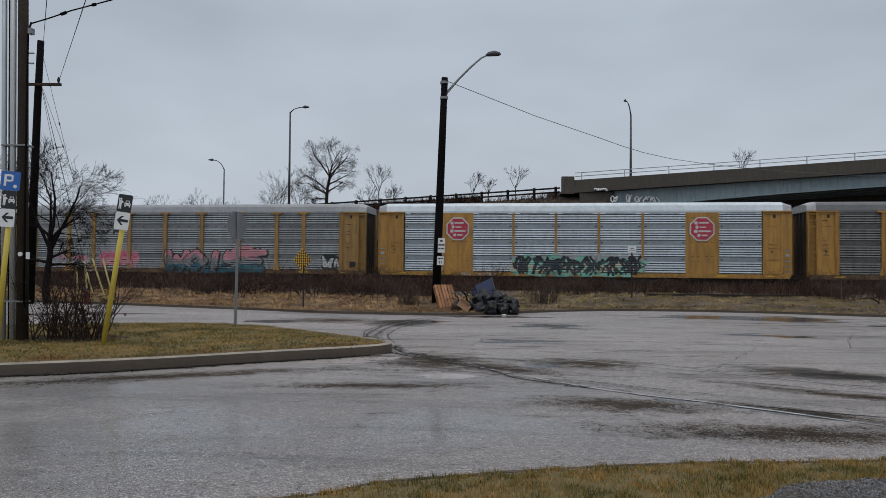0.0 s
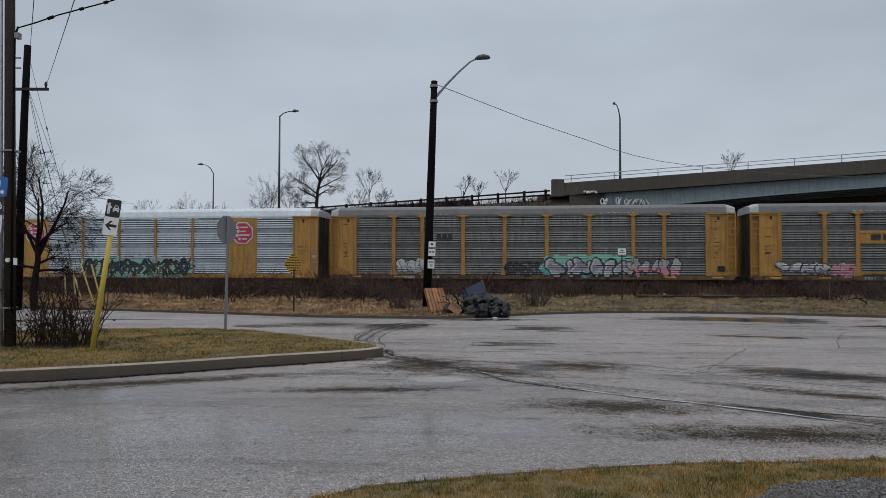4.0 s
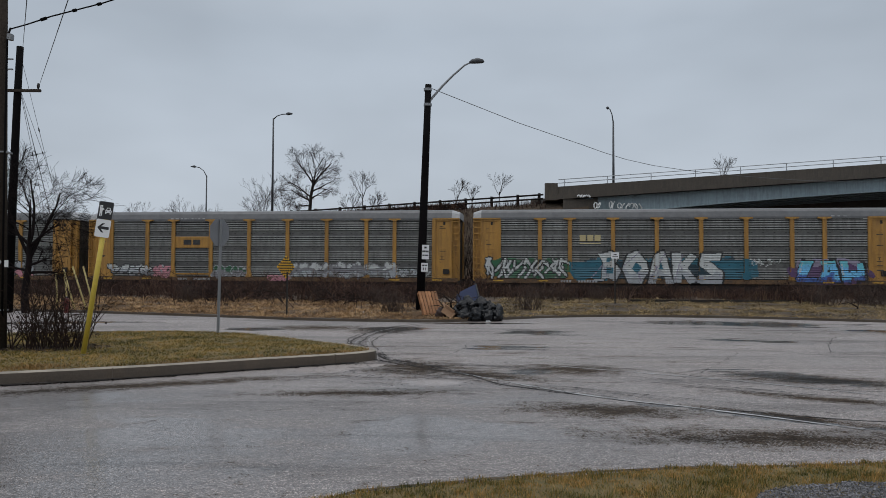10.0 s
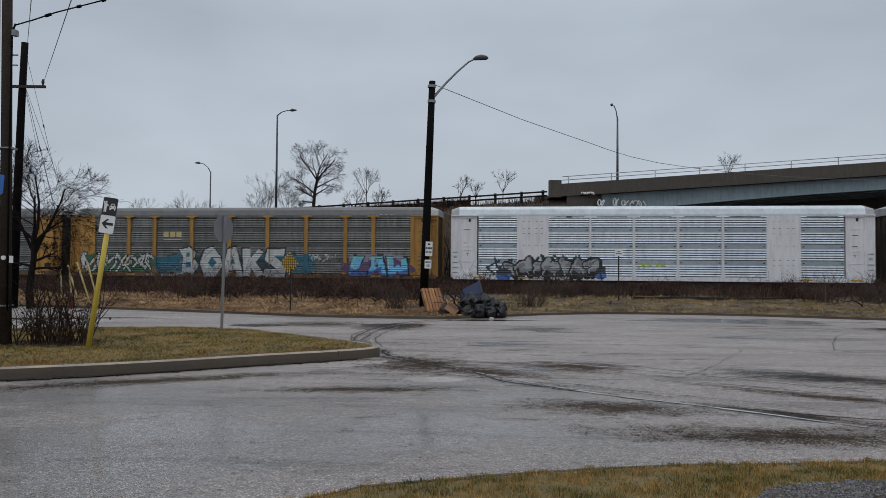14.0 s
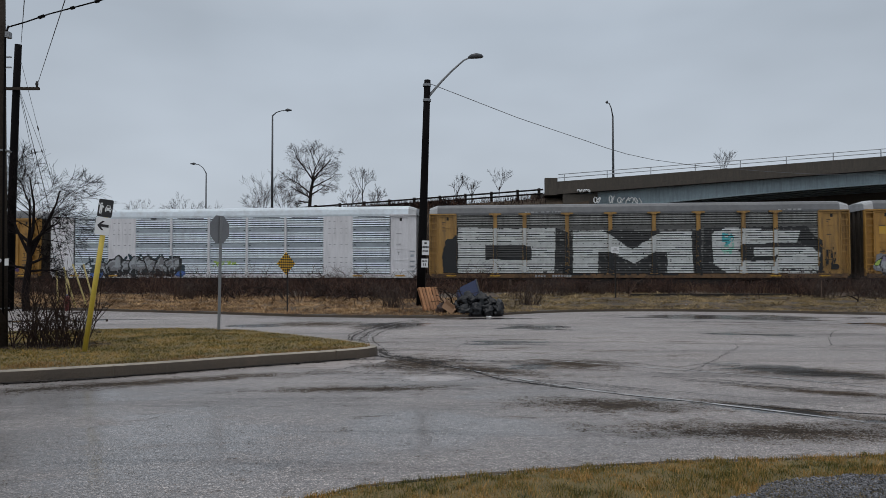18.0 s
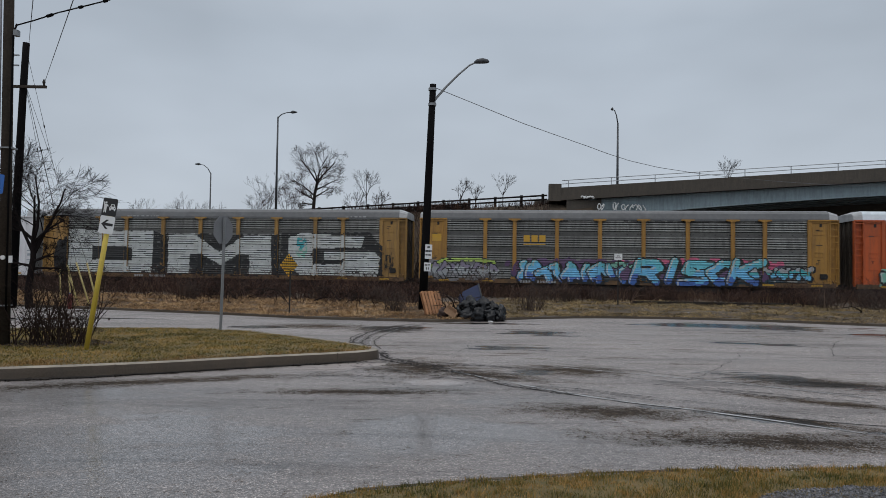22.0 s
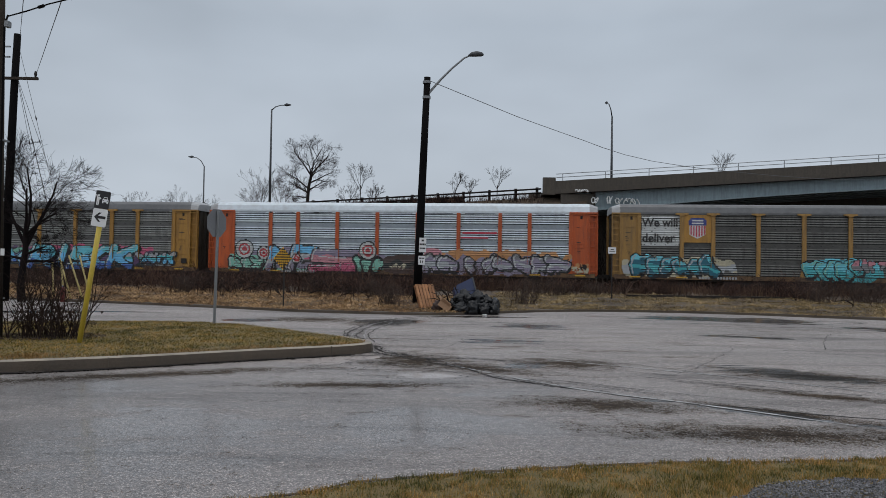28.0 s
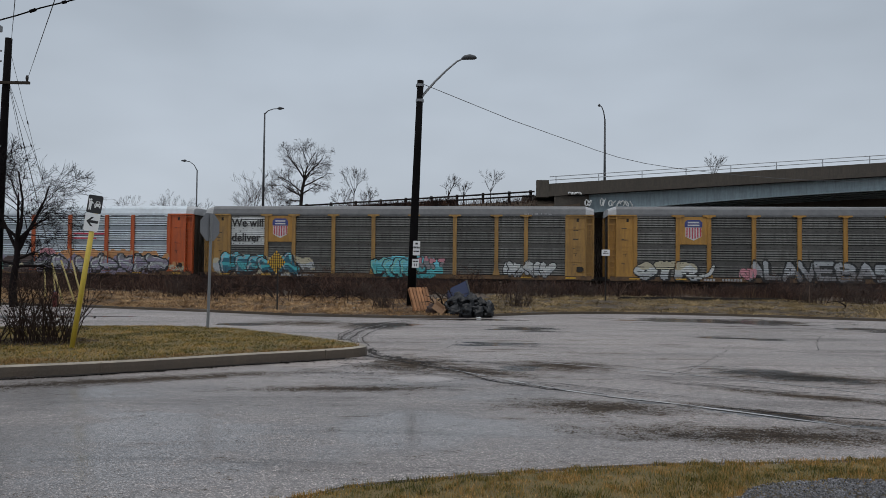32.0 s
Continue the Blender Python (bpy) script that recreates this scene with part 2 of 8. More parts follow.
    cb = n.new("ShaderNodeBump")
    cb.inputs["Distance"].default_value = 0.006
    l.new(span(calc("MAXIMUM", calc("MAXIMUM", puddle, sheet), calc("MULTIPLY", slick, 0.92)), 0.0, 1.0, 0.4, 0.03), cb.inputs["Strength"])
    l.new(stone, cb.inputs["Height"])
    l.new(cb.outputs[0], b.inputs["Coat Normal"])
    return m


def grass_mat(name, colours, scale=0.9, spread=0.9):
    """Blades in several tones, patch by patch and blade by blade."""
    m = bpy.data.materials.new(name)
    m.use_nodes = True
    n, l = m.node_tree.nodes, m.node_tree.links
    b = n["Principled BSDF"]
    b.inputs["Roughness"].default_value = 0.8
    b.inputs["Specular IOR Level"].default_value = 0.2
    tc, geo = n.new("ShaderNodeTexCoord"), n.new("ShaderNodeNewGeometry")
    t = n.new("ShaderNodeTexNoise")
    t.inputs["Scale"].default_value, t.inputs["Detail"].default_value, t.inputs["Roughness"].default_value = scale, 6.0, 0.7
    l.new(tc.outputs["Object"], t.inputs["Vector"])
    r = n.new("ShaderNodeMapRange")
    r.inputs["To Min"].default_value, r.inputs["To Max"].default_value = -0.5 * spread, 0.5 * spread
    l.new(geo.outputs["Random Per Island"], r.inputs["Value"])
    st = n.new("ShaderNodeMapRange")
    st.inputs["From Min"].default_value, st.inputs["From Max"].default_value = 0.32, 0.68
    l.new(t.outputs["Fac"], st.inputs["Value"])
    ad = n.new("ShaderNodeMath")
    l.new(st.outputs[0], ad.inputs[0])
    l.new(r.outputs[0], ad.inputs[1])
    ramp = n.new("ShaderNodeValToRGB")
    e = ramp.color_ramp.elements
    while len(e) < len(colours):
        e.new(0.5)
    for k, c in enumerate(colours):
        e[k].position = k / (len(colours) - 1)
        e[k].color = (*c, 1)
    l.new(ad.outputs[0], ramp.inputs[0])
    l.new(ramp.outputs[0], b.inputs["Base Color"])
    return m


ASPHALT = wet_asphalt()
# kerb face: shade of the upright side put into its colour, plus stains
SHADEDKERB = mat("shaded_stained_kerb_face", (0.082, 0.062, 0.045), 0.8, var=0.4, fine=50, coarse=1.1, dirt=(0.05, 0.042, 0.034), dirt_amount=0.8)
CONCRETE = mat("kerb_concrete", (0.31, 0.27, 0.215), 0.7, var=0.25, fine=60, coarse=1.5, dirt=(0.09, 0.08, 0.07), dirt_amount=0.6)
FARKERB = mat("dirty_far_kerb", (0.11, 0.09, 0.066), 0.8, var=0.3, dirt=(0.04, 0.035, 0.03), dirt_amount=0.9)
SOIL = mat("dry_verge_soil", (0.085, 0.062, 0.042), 0.95, var=0.4, fine=9, coarse=0.5, bump=0.6, dirt=(0.035, 0.024, 0.018), dirt_amount=0.8)
TURF = mat("winter_turf", (0.15, 0.105, 0.04), 0.95, var=0.4, fine=14, coarse=0.8, bump=0.5, dirt=(0.06, 0.062, 0.02), dirt_amount=0.8)
BALLAST = mat("track_ballast", (0.034, 0.029, 0.025), 0.95, var=0.5, fine=18, coarse=0.7, bump=0.8)
GRAVEL = mat("grey_gravel", (0.13, 0.13, 0.138), 0.55, var=0.3, per_island=0.75)
RUST = mat("rusty_steel", (0.075, 0.042, 0.028), 0.8, 0.2, var=0.4)
DARKSTEEL = mat("sooty_steel", (0.03, 0.027, 0.025), 0.75, 0.3, var=0.4)
POLEWOOD = mat("weathered_pole_wood", (0.042, 0.034, 0.028), 0.95, spec=0.1, var=0.4, fine=25, coarse=2, bump=0.5)
BLACKPOLE = mat("black_creosote_pole", (0.006, 0.0055, 0.006), 0.9, spec=0.08, var=0.4)
GALV = mat("galvanised_steel", (0.22, 0.23, 0.24), 0.5, 0.5, var=0.15)
GREYPAINT = mat("lamp_post_grey", (0.06, 0.064, 0.07), 0.5, 0.3, var=0.2)
BARK = mat("bare_bark", (0.028, 0.022, 0.020), 0.95, spec=0.1, var=0.4)
TWIG = mat("bare_twigs", (0.045, 0.034, 0.030), 0.95, spec=0.1, var=0.3, per_island=0.3)
BRUSH = grass_mat("dead_brush_stems", [(0.007, 0.0045, 0.004), (0.024, 0.0132, 0.0105), (0.062, 0.033, 0.025), (0.155, 0.088, 0.06)], 0.5, 0.75)
STRAW = grass_mat("dead_straw_grass", [(0.07, 0.04, 0.021), (0.22, 0.127, 0.06), (0.40, 0.248, 0.12), (0.66, 0.445, 0.235)], 0.7, 0.9)
OLIVE = grass_mat("mixed_verge_grass", [(0.05, 0.036, 0.02), (0.16, 0.115, 0.047), (0.28, 0.20, 0.085), (0.55, 0.40, 0.21)], 0.7, 0.9)
THICKET = mat("dark_thicket_stems", (0.012, 0.009, 0.008), 0.95, spec=0.1, var=0.3, per_island=0.4)
DECK = mat("bridge_concrete", (0.084, 0.071, 0.057), 0.85, var=0.25, fine=8, coarse=0.35, dirt=(0.05, 0.045, 0.04), dirt_amount=0.7, streak=1.0)
GIRDER = mat("pale_blue_girder_paint", (0.27, 0.345, 0.375), 0.55, var=0.12, fine=4, coarse=0.3, dirt=(0.12, 0.13, 0.13), dirt_amount=0.5, streak=1.0)
RAILMETAL = mat("bridge_rail_aluminium", (0.42, 0.44, 0.46), 0.45, 0.4, var=0.15)
TIMBER = mat("dark_guard_timber", (0.022, 0.019, 0.018), 0.9, spec=0.1, var=0.35)
YELLOWPOST = mat("yellow_plastic_post", (0.60, 0.45, 0.06), 0.45, var=0.12, dirt=(0.35, 0.27, 0.08), dirt_amount=0.4)
SIGNWHITE = mat("white_sign_face", (0.72, 0.73, 0.74), 0.4, var=0.06)
SIGNBLACK = mat("black_sign_face", (0.012, 0.012, 0.014), 0.4, var=0.1)
SIGNBLUE = mat("blue_sign_face", (0.02, 0.12, 0.42), 0.4, var=0.08)
SIGNYELLOW = mat("yellow_sign_face", (0.75, 0.42, 0.02), 0.4, var=0.08)
TAR = mat("tar_seam", (0.014, 0.013, 0.013), 0.8, spec=0.15, var=0.3)
PALESILT = mat("pale_wet_silt", (0.27, 0.25, 0.24), 0.4, var=0.6, fine=25, coarse=3, dirt=(0.08, 0.07, 0.065), dirt_amount=0.8)
SILT = mat("dark_tyre_silt", (0.045, 0.038, 0.033), 0.7, spec=0.2, var=0.6, fine=25, coarse=3)
LINEPAINT = mat("worn_line_paint", (0.38, 0.38, 0.38), 0.6, var=0.3, fine=30, coarse=3, dirt=(0.10, 0.09, 0.085), dirt_amount=0.9)
PALLETWOOD = mat("pallet_pine", (0.40, 0.19, 0.085), 0.75, var=0.35, fine=30, coarse=4, dirt=(0.12, 0.06, 0.035), dirt_amount=0.7, streak=1.0, per_object=0.25)
BAGPLASTIC = mat("black_bin_bag", (0.004, 0.0045, 0.006), 0.22, spec=0.35, var=0.3, bump=0.5)
TARPBLUE = mat("dark_blue_tarp", (0.018, 0.03, 0.085), 0.5, var=0.3)
CARDBOARD = mat("wet_cardboard", (0.36, 0.22, 0.13), 0.85, var=0.3)
REDPAINT = mat("hydrant_red", (0.13, 0.022, 0.02), 0.5, var=0.2)


# ---- mesh helpers ----
class Mesh:
    """Collects points and faces, with a material number for each face."""

    def __init__(self):
        self.v, self.f, self.m = [], [], []

    def face(self, pts, slot=0):
        i = len(self.v)
        self.v.extend(tuple(p) for p in pts)
        self.f.append(tuple(range(i, i + len(pts))))
        self.m.append(slot)

    def box(self, x0, x1, y0, y1, z0, z1, slot=0, c=0.0):
        if c:
            bm = bmesh.new()
            for x, sx in ((x0, 1), (x1, -1)):
                for y, sy in ((y0, 1), (y1, -1)):
                    for z, sz in ((z0, 1), (z1, -1)):
                        bm.verts.new((x + sx * c, y, z))
                        bm.verts.new((x, y + sy * c, z))
                        bm.verts.new((x, y, z + sz * c))
            bmesh.ops.convex_hull(bm, input=bm.verts)
            bm.verts.index_update()
            i = len(self.v)
            self.v.extend(tuple(w.co) for w in bm.verts)
            for g in bm.faces:
                self.f.append(tuple(i + w.index for w in g.verts))
                self.m.append(slot)
            bm.free()
            return self
        i = len(self.v)
        self.v.extend([(x0, y0, z0), (x1, y0, z0), (x1, y1, z0), (x0, y1, z0), (x0, y0, z1), (x1, y0, z1), (x1, y1, z1), (x0, y1, z1)])
        for q in ((0, 3, 2, 1), (4, 5, 6, 7), (0, 1, 5, 4), (1, 2, 6, 5), (2, 3, 7, 6), (3, 0, 4, 7)):
            self.f.append(tuple(i + k for k in q))
            self.m.append(slot)
        return self

    def tube(self, pts, radii, sides=6, slot=0, caps=True):
        """A round bar through pts."""
        pts = [Vector(p) for p in pts]
        i = len(self.v)
        for k, p in enumerate(pts):
            d = (pts[min(k + 1, len(pts) - 1)] - pts[max(k - 1, 0)])
            d = d.normalized() if d.length > 1e-9 else Vector((0, 0, 1))
            a = d.cross(Vector((0, 0, 1)) if abs(d.z) < 0.9 else Vector((1, 0, 0))).normalized()
            b = d.cross(a)
            r = radii[k] if isinstance(radii, (list, tuple)) else radii
            for s in range(sides):
                w = 2 * math.pi * s / sides
                self.v.append(tuple(p + a * (r * math.cos(w)) + b * (r * math.sin(w))))
        for k in range(len(pts) - 1):
            for s in range(sides):
                s2 = (s + 1) % sides
                self.f.append((i + k * sides + s, i + k * sides + s2, i + (k + 1) * sides + s2, i + (k + 1) * sides + s))
                self.m.append(slot)
        if caps:
            self.f.append(tuple(i + s for s in range(sides))[::-1])
            self.f.append(tuple(i + (len(pts) - 1) * sides + s for s in range(sides)))
            self.m.extend((slot, slot))
        return self

    def prism(self, outline, y0, y1, slot=0):
        """An outline in x and z, thick from y0 to y1."""
        n = len(outline)
        i = len(self.v)
        self.v.extend((x, y0, z) for x, z in outline)
        self.v.extend((x, y1, z) for x, z in outline)
        self.f.append(tuple(range(i, i + n)))
        self.f.append(tuple(range(i + 2 * n - 1, i + n - 1, -1)))
        self.m.extend((slot, slot))
        for k in range(n):
            k2 = (k + 1) % n
            self.f.append((i + k2, i + k, i + n + k, i + n + k2))
            self.m.append(slot)
        return self

    def data(self, name, mats, smooth=False):
        me = bpy.data.meshes.new(name)
        me.from_pydata(self.v, [], self.f)
        for a in (mats if isinstance(mats, (list, tuple)) else [mats]):
            me.materials.append(a)
        me.polygons.foreach_set("material_index", self.m)
        if smooth:
            me.polygons.foreach_set("use_smooth", [True] * len(self.f))
        me.update()
        return me


def thing(name, data, mats, label, category, group="", kind="", at=None, smooth=False):
    ob = new(name, data.data(name, mats, smooth) if isinstance(data, Mesh) else data)
    if at is not None:
        ob.matrix_world = at
    return tagged(ob, label, category, group, kind)


def holder(name, label, category, group="", at=None, kind=""):
    ob = new(name)
    ob.empty_display_size = 0.3
    if at is not None:
        ob.matrix_world = at
    return tagged(ob, label, category, group, kind)


def part(name, data, mats, parent, label="", at=None, smooth=False, kind=""):
    ob = new(name, data.data(name, mats, smooth) if isinstance(data, Mesh) else data)
    ob.parent = parent
    if at is not None:
        ob.matrix_local = at
    if label:
        ob["label"] = label
    if kind:
        ob["kind"] = kind
    return ob


rng = random.Random(7)
TURN = pose(0, 0, 0, 0, 0, 180)

# ---- ground, road, kerbs, verges ----
def smooth_line(pts, step=0.4):
    """A line through pts by Catmull-Rom."""
    out = []
    P = [Vector((*p, 0)) for p in pts]
    P = [2 * P[0] - P[1]] + P + [2 * P[-1] - P[-2]]
    for a, b, c, d in zip(P, P[1:], P[2:], P[3:]):
        n = max(2, int((c - b).length / step))
        for k in range(n):
            t = k / n
            out.append(0.5 * ((2 * b) + (c - a) * t + (2 * a - 5 * b + 4 * c - d) * t * t + (3 * b - a - 3 * c + d) * t ** 3))
    out.append(P[-2])
    return [(p.x, p.y) for p in out]


def offset_line(line, d):
    out = []
    for k, (x, y) in enumerate(line):
        a, b = line[max(k - 1, 0)], line[min(k + 1, len(line) - 1)]
        t = Vector((b[0] - a[0], b[1] - a[1])).normalized()
        out.append((x - t.y * d, y + t.x * d))
    return out


def inside(x, y, poly):
    hit = False
    for (x0, y0), (x1, y1) in zip(poly, poly[1:] + poly[:1]):
        if (y0 > y) != (y1 > y) and x < (x1 - x0) * (y - y0) / (y1 - y0) + x0:
            hit = not hit
    return hit


def sweep_kerb(line, height, width):
    """A kerb with a rounded nose along the line, its back to the left of it."""
    prof = [(0.0, -0.05), (0.012, height * 0.55), (0.022, height * 0.93), (0.045, height), (width, height + 0.004), (width, -0.05)]
    rings = [[(x, y, z) for (x, y), z in zip(offset_line(line, d), [z] * len(line))] for d, z in prof]
    m = Mesh()
    for a, b in zip(rings, rings[1:]):
        for k in range(len(line) - 1):
            m.face((a[k], a[k + 1], b[k + 1], b[k]), 1 if a is rings[0] or a is rings[1] else 0)
    m.face([r[0] for r in rings])
    m.face([r[-1] for r in rings][::-1])
    return m


g = Mesh()
g.face([(-1500, -1500, -0.06), (1500, -1500, -0.06), (1500, 2500, -0.06), (-1500, 2500, -0.06)])
thing("ground", g, SOIL, "flat brown winter ground reaching the horizon", "ground", kind="structure")

g = Mesh()
for i in range(-5, 5):
    for j in range(-2, 3):
        g.face([(i * 20, j * 20 - 20, 0), (i * 20 + 20, j * 20 - 20, 0), (i * 20 + 20, j * 20, 0), (i * 20, j * 20, 0)])
road = thing("road", g, ASPHALT, "wet grey asphalt lot with puddles and cracks", "road", kind="structure")

# far kerb and the rough verge behind it
FAR = smooth_line([(-70, 42), (-40, 36), (-22, 30.6), (-13.6, 27.9), (-7.7, 25.6), (-4.4, 24.1), (-1.5, 23.6), (0.3, 23.6), (2.1, 24.9), (4.2, 26.3),
                   (6.7, 27.0), (10.7, 26.5), (15.0, 24.6), (24, 20), (40, 12), (70, -2)], 0.8)
thing("far_kerb", sweep_kerb(FAR, 0.09, 0.14), [FARKERB, SHADEDKERB], "low worn concrete kerb at the far road edge", "kerb", kind="structure", smooth=True)


def verge_height(x, y, e):
    return 0.075 + min(e, 6) * 0.02 + 0.07 * noise.noise((x * 0.35, y * 0.35, 0)) * min(1, e) + 0.05 * noise.noise((x * 1.3, y * 1.3, 4)) * min(1, e) + 0.13 * max(0.0, noise.noise((x * 0.9, y * 0.7, 8))) * min(1, e * 0.7)


TH = radians(7.362)
UX, UY = math.cos(TH), -math.sin(TH)          # along the track
NX, NY = math.sin(TH), math.cos(TH)           # away from the viewer
TRACK = 50.22                                  # near side of the cars, straight ahead


def at_track(s, n, z=0.0):
    return (UX * s + NX * n, TRACK + UY * s + NY * n, z)


back = offset_line(FAR, 0.15)
m = Mesh()
cols, steps = len(back), 26
grid = []
for (x, y) in back:
    s = (x - NX * 0) / UX
    end = TRACK - 2.6 + UY * s
    col = []
    for j in range(steps + 1):
        t = j / steps
        yy = y + (max(end, y + 2) - y) * t
        col.append((x, yy, verge_height(x, yy, yy - y)))
    grid.append(col)
for a, b in zip(grid, grid[1:]):
    for j in range(steps):
        m.face((a[j], b[j], b[j + 1], a[j + 1]))
verge = thing("verge", m, SOIL, "rough brown verge between road and railway", "ground", kind="structure", smooth=True)

# ballast bed, rails and sleepers
m = Mesh()
prof = [(-3.6, 0.0), (-1.4, 0.16), (4.4, 0.16), (6.6, -0.06)]
for (n0, z0), (n1, z1) in zip(prof, prof[1:]):
    for k in range(-40, 42):
        m.face((at_track(k * 10, n0, z0), at_track(k * 10 + 10, n0, z0), at_track(k * 10 + 10, n1, z1), at_track(k * 10, n1, z1)))
thing("ballast_bed", m, BALLAST, "dark gravel bed under the railway track", "track bed", kind="structure")
track = holder("railway_track", "rusty steel railway track on dark sleepers", "railway track")
for n in (1.55 - 0.75, 1.55 + 0.75):
    m = Mesh()
    a, b = at_track(-400, n), at_track(420, n)
    for w, z0, z1 in ((0.07, 0.17, 0.19), (0.012, 0.19, 0.30), (0.037, 0.30, 0.34)):
        q = [(a[0] - NX * w, a[1] - NY * w), (b[0] - NX * w, b[1] - NY * w), (b[0] + NX * w, b[1] + NY * w), (a[0] + NX * w, a[1] + NY * w)]
        i = len(m.v)
        m.v.extend([(*p, z0) for p in q] + [(*p, z1) for p in q])
        for f4 in ((0, 3, 2, 1), (4, 5, 6, 7), (0, 1, 5, 4), (1, 2, 6, 5), (2, 3, 7, 6), (3, 0, 4, 7)):
            m.f.append(tuple(i + k for k in f4))
            m.m.append(0)
    part("rail", m, RUST, track)
sleeper = Mesh().box(-0.12, 0.12, -1.3, 1.3, 0.02, 0.18, c=0.015).data("sleeper", POLEWOOD)
for k in range(-60, 70):
    part("sleeper", sleeper, None, track, at=pose(*at_track(k * 1.6, 1.55), rz=-7.362))

# grass island with its kerb
ISLE_FRONT = [(-60, -9.5), (-30, -0.2), (-14, 6.8), (-9.2, 8.85), (-6.2, 10.14), (-4.55, 10.93), (-2.98, 11.96), (-1.81, 12.66), (-1.28, 13.12), (-1.16, 13.5), (-1.36, 14.0),
              (-1.85, 14.6), (-2.75, 15.5), (-4.2, 16.85), (-5.3, 17.4), (-6.7, 17.6), (-9.1, 17.2), (-14.6, 15.5), (-36, 8)]
ISLE = smooth_line(ISLE_FRONT, 0.35)
kerb = thing("island_kerb", sweep_kerb(ISLE, 0.168, 0.17), [CONCRETE, SHADEDKERB], "grey concrete kerb round the grass island", "kerb", kind="structure", smooth=True)
for k in range(30, len(ISLE) - 20, 9):         # joints in the kerb
    (x0, y0), (x1, y1) = ISLE[k], ISLE[k + 1]
    a = math.degrees(math.atan2(y1 - y0, x1 - x0))
    part("kerb_joint", Mesh().box(-0.006, 0.006, -0.004, 0.16, 0.0, 0.1685), FARKERB, kerb, at=pose(x0, y0, 0, 0, 0, a))
inner = offset_line(ISLE, 0.165)
bm = bmesh.new()
vs = [bm.verts.new((x, y, 0.168)) for x, y in inner]
bm.faces.new(vs)
bmesh.ops.triangulate(bm, faces=bm.faces[:])
me = bpy.data.meshes.new("grass_island")
bm.to_mesh(me)
bm.free()
me.materials.append(TURF)
thing("grass_island", me, None, "low winter grass island inside the kerb", "grass", kind="structure")

# grass at the viewer's feet
NEAR_EDGE = smooth_line([(-14, 1.2), (-6, 3.2), (-2.2, 4.55), (-0.87, 5.09), (-0.58, 5.33), (0.09, 5.56), (0.76, 5.74), (1.91, 5.98), (2.92, 6.06), (3.78, 6.16), (8, 6.5), (20, 7)], 0.3)
m = Mesh()
for (x0, y0), (x1, y1) in zip(NEAR_EDGE, NEAR_EDGE[1:]):
    prev = None
    for e, z in ((0.0, -0.01), (0.08, 0.012), (0.5, 0.025), (1.5, 0.04), (9.0, 0.05)):
        row = ((x0, y0 - e, z + 0.012 * noise.noise((x0 * 4, y0 * 4 - e, 0))), (x1, y1 - e, z + 0.012 * noise.noise((x1 * 4, y1 * 4 - e, 0))))
        if prev:
            m.face((row[0], row[1], prev[1], prev[0]))
        prev = row
thing("near_grass_verge", m, TURF, "strip of yellowed winter grass beside the road", "grass", kind="structure", smooth=True)

# ---- overpass behind the railway ----
def ramp_z(x):          # top of the concrete barrier
    return 10.15 + (x - 11.8) * 0.0595


def ramp_y(x):
    return 70.0 - (x - 11.8) * 0.157


bridge = holder("overpass_bridge", "grey concrete road overpass with pale blue steel girders", "bridge")
DECK_END = 75.0


def slab(x0, x1, dz0, dz1, n0, n1, steps=16, base=None):
    """A beam that follows the deck from x0 to x1, dz below its barrier top, n0 to n1 behind its face."""
    m = Mesh()
    prev = None
    for k in range(steps + 1):
        x = x0 + (x1 - x0) * k / steps
        y, z = ramp_y(x), ramp_z(x)
        lo = base(x) if base else dz0
        ring = [(x, y + n0, z - lo), (x, y + n1, z - lo), (x, y + n1, z - dz1), (x, y + n0, z - dz1)]
        if prev:
            for a in range(4):
                b = (a + 1) % 4
                m.face((prev[a], prev[b], ring[b], ring[a]))
        else:
            m.face(ring[::-1])
        prev = ring
    m.face(prev)
    return m


part("parapet", slab(10.4, DECK_END, 0.86, 0.0, 0.0, 0.3), DECK, bridge)
part("deck_fascia", slab(10.4, DECK_END, 1.25, 0.86, -0.14, 0.5), DECK, bridge)
part("deck_slab", slab(10.4, DECK_END, 1.22, 0.95, 0.5, 12.0), DECK, bridge, "road deck")
part("parapet", slab(10.4, DECK_END, 0.95, 0.0, 11.7, 12.0), DECK, bridge)


def haunch(x):
    return 1.27 + 1.25 + 0.0009 * (x - 40) ** 2


for k, n in enumerate((0.75, 3.4, 6.1, 8.8, 11.2)):
    part("girder", slab(13.5, DECK_END, 0, 1.26, n, n + 0.05, 24, haunch), GIRDER, bridge, "pale blue steel plate girder")
    lower = slab(13.5, DECK_END, 0, 0, n - 0.22, n + 0.27, 24, haunch)
    lower.v = [(x, y, (z if abs(z - (ramp_z(x) - haunch(x))) < 1e-4 else ramp_z(x) - haunch(x) + 0.06)) for x, y, z in lower.v]
    part("girder_flange", lower, GIRDER, bridge, "bottom flange of the girder")
# added wall behind the girders that blocks the sky and darkens the underside
m = slab(15.3, DECK_END, 0, 1.25, 11.6, 12.2, 12, lambda x: ramp_z(x) + 0.05)
part("back_wall", m, DECK, bridge, "added concrete wall blocking the sky under the deck")
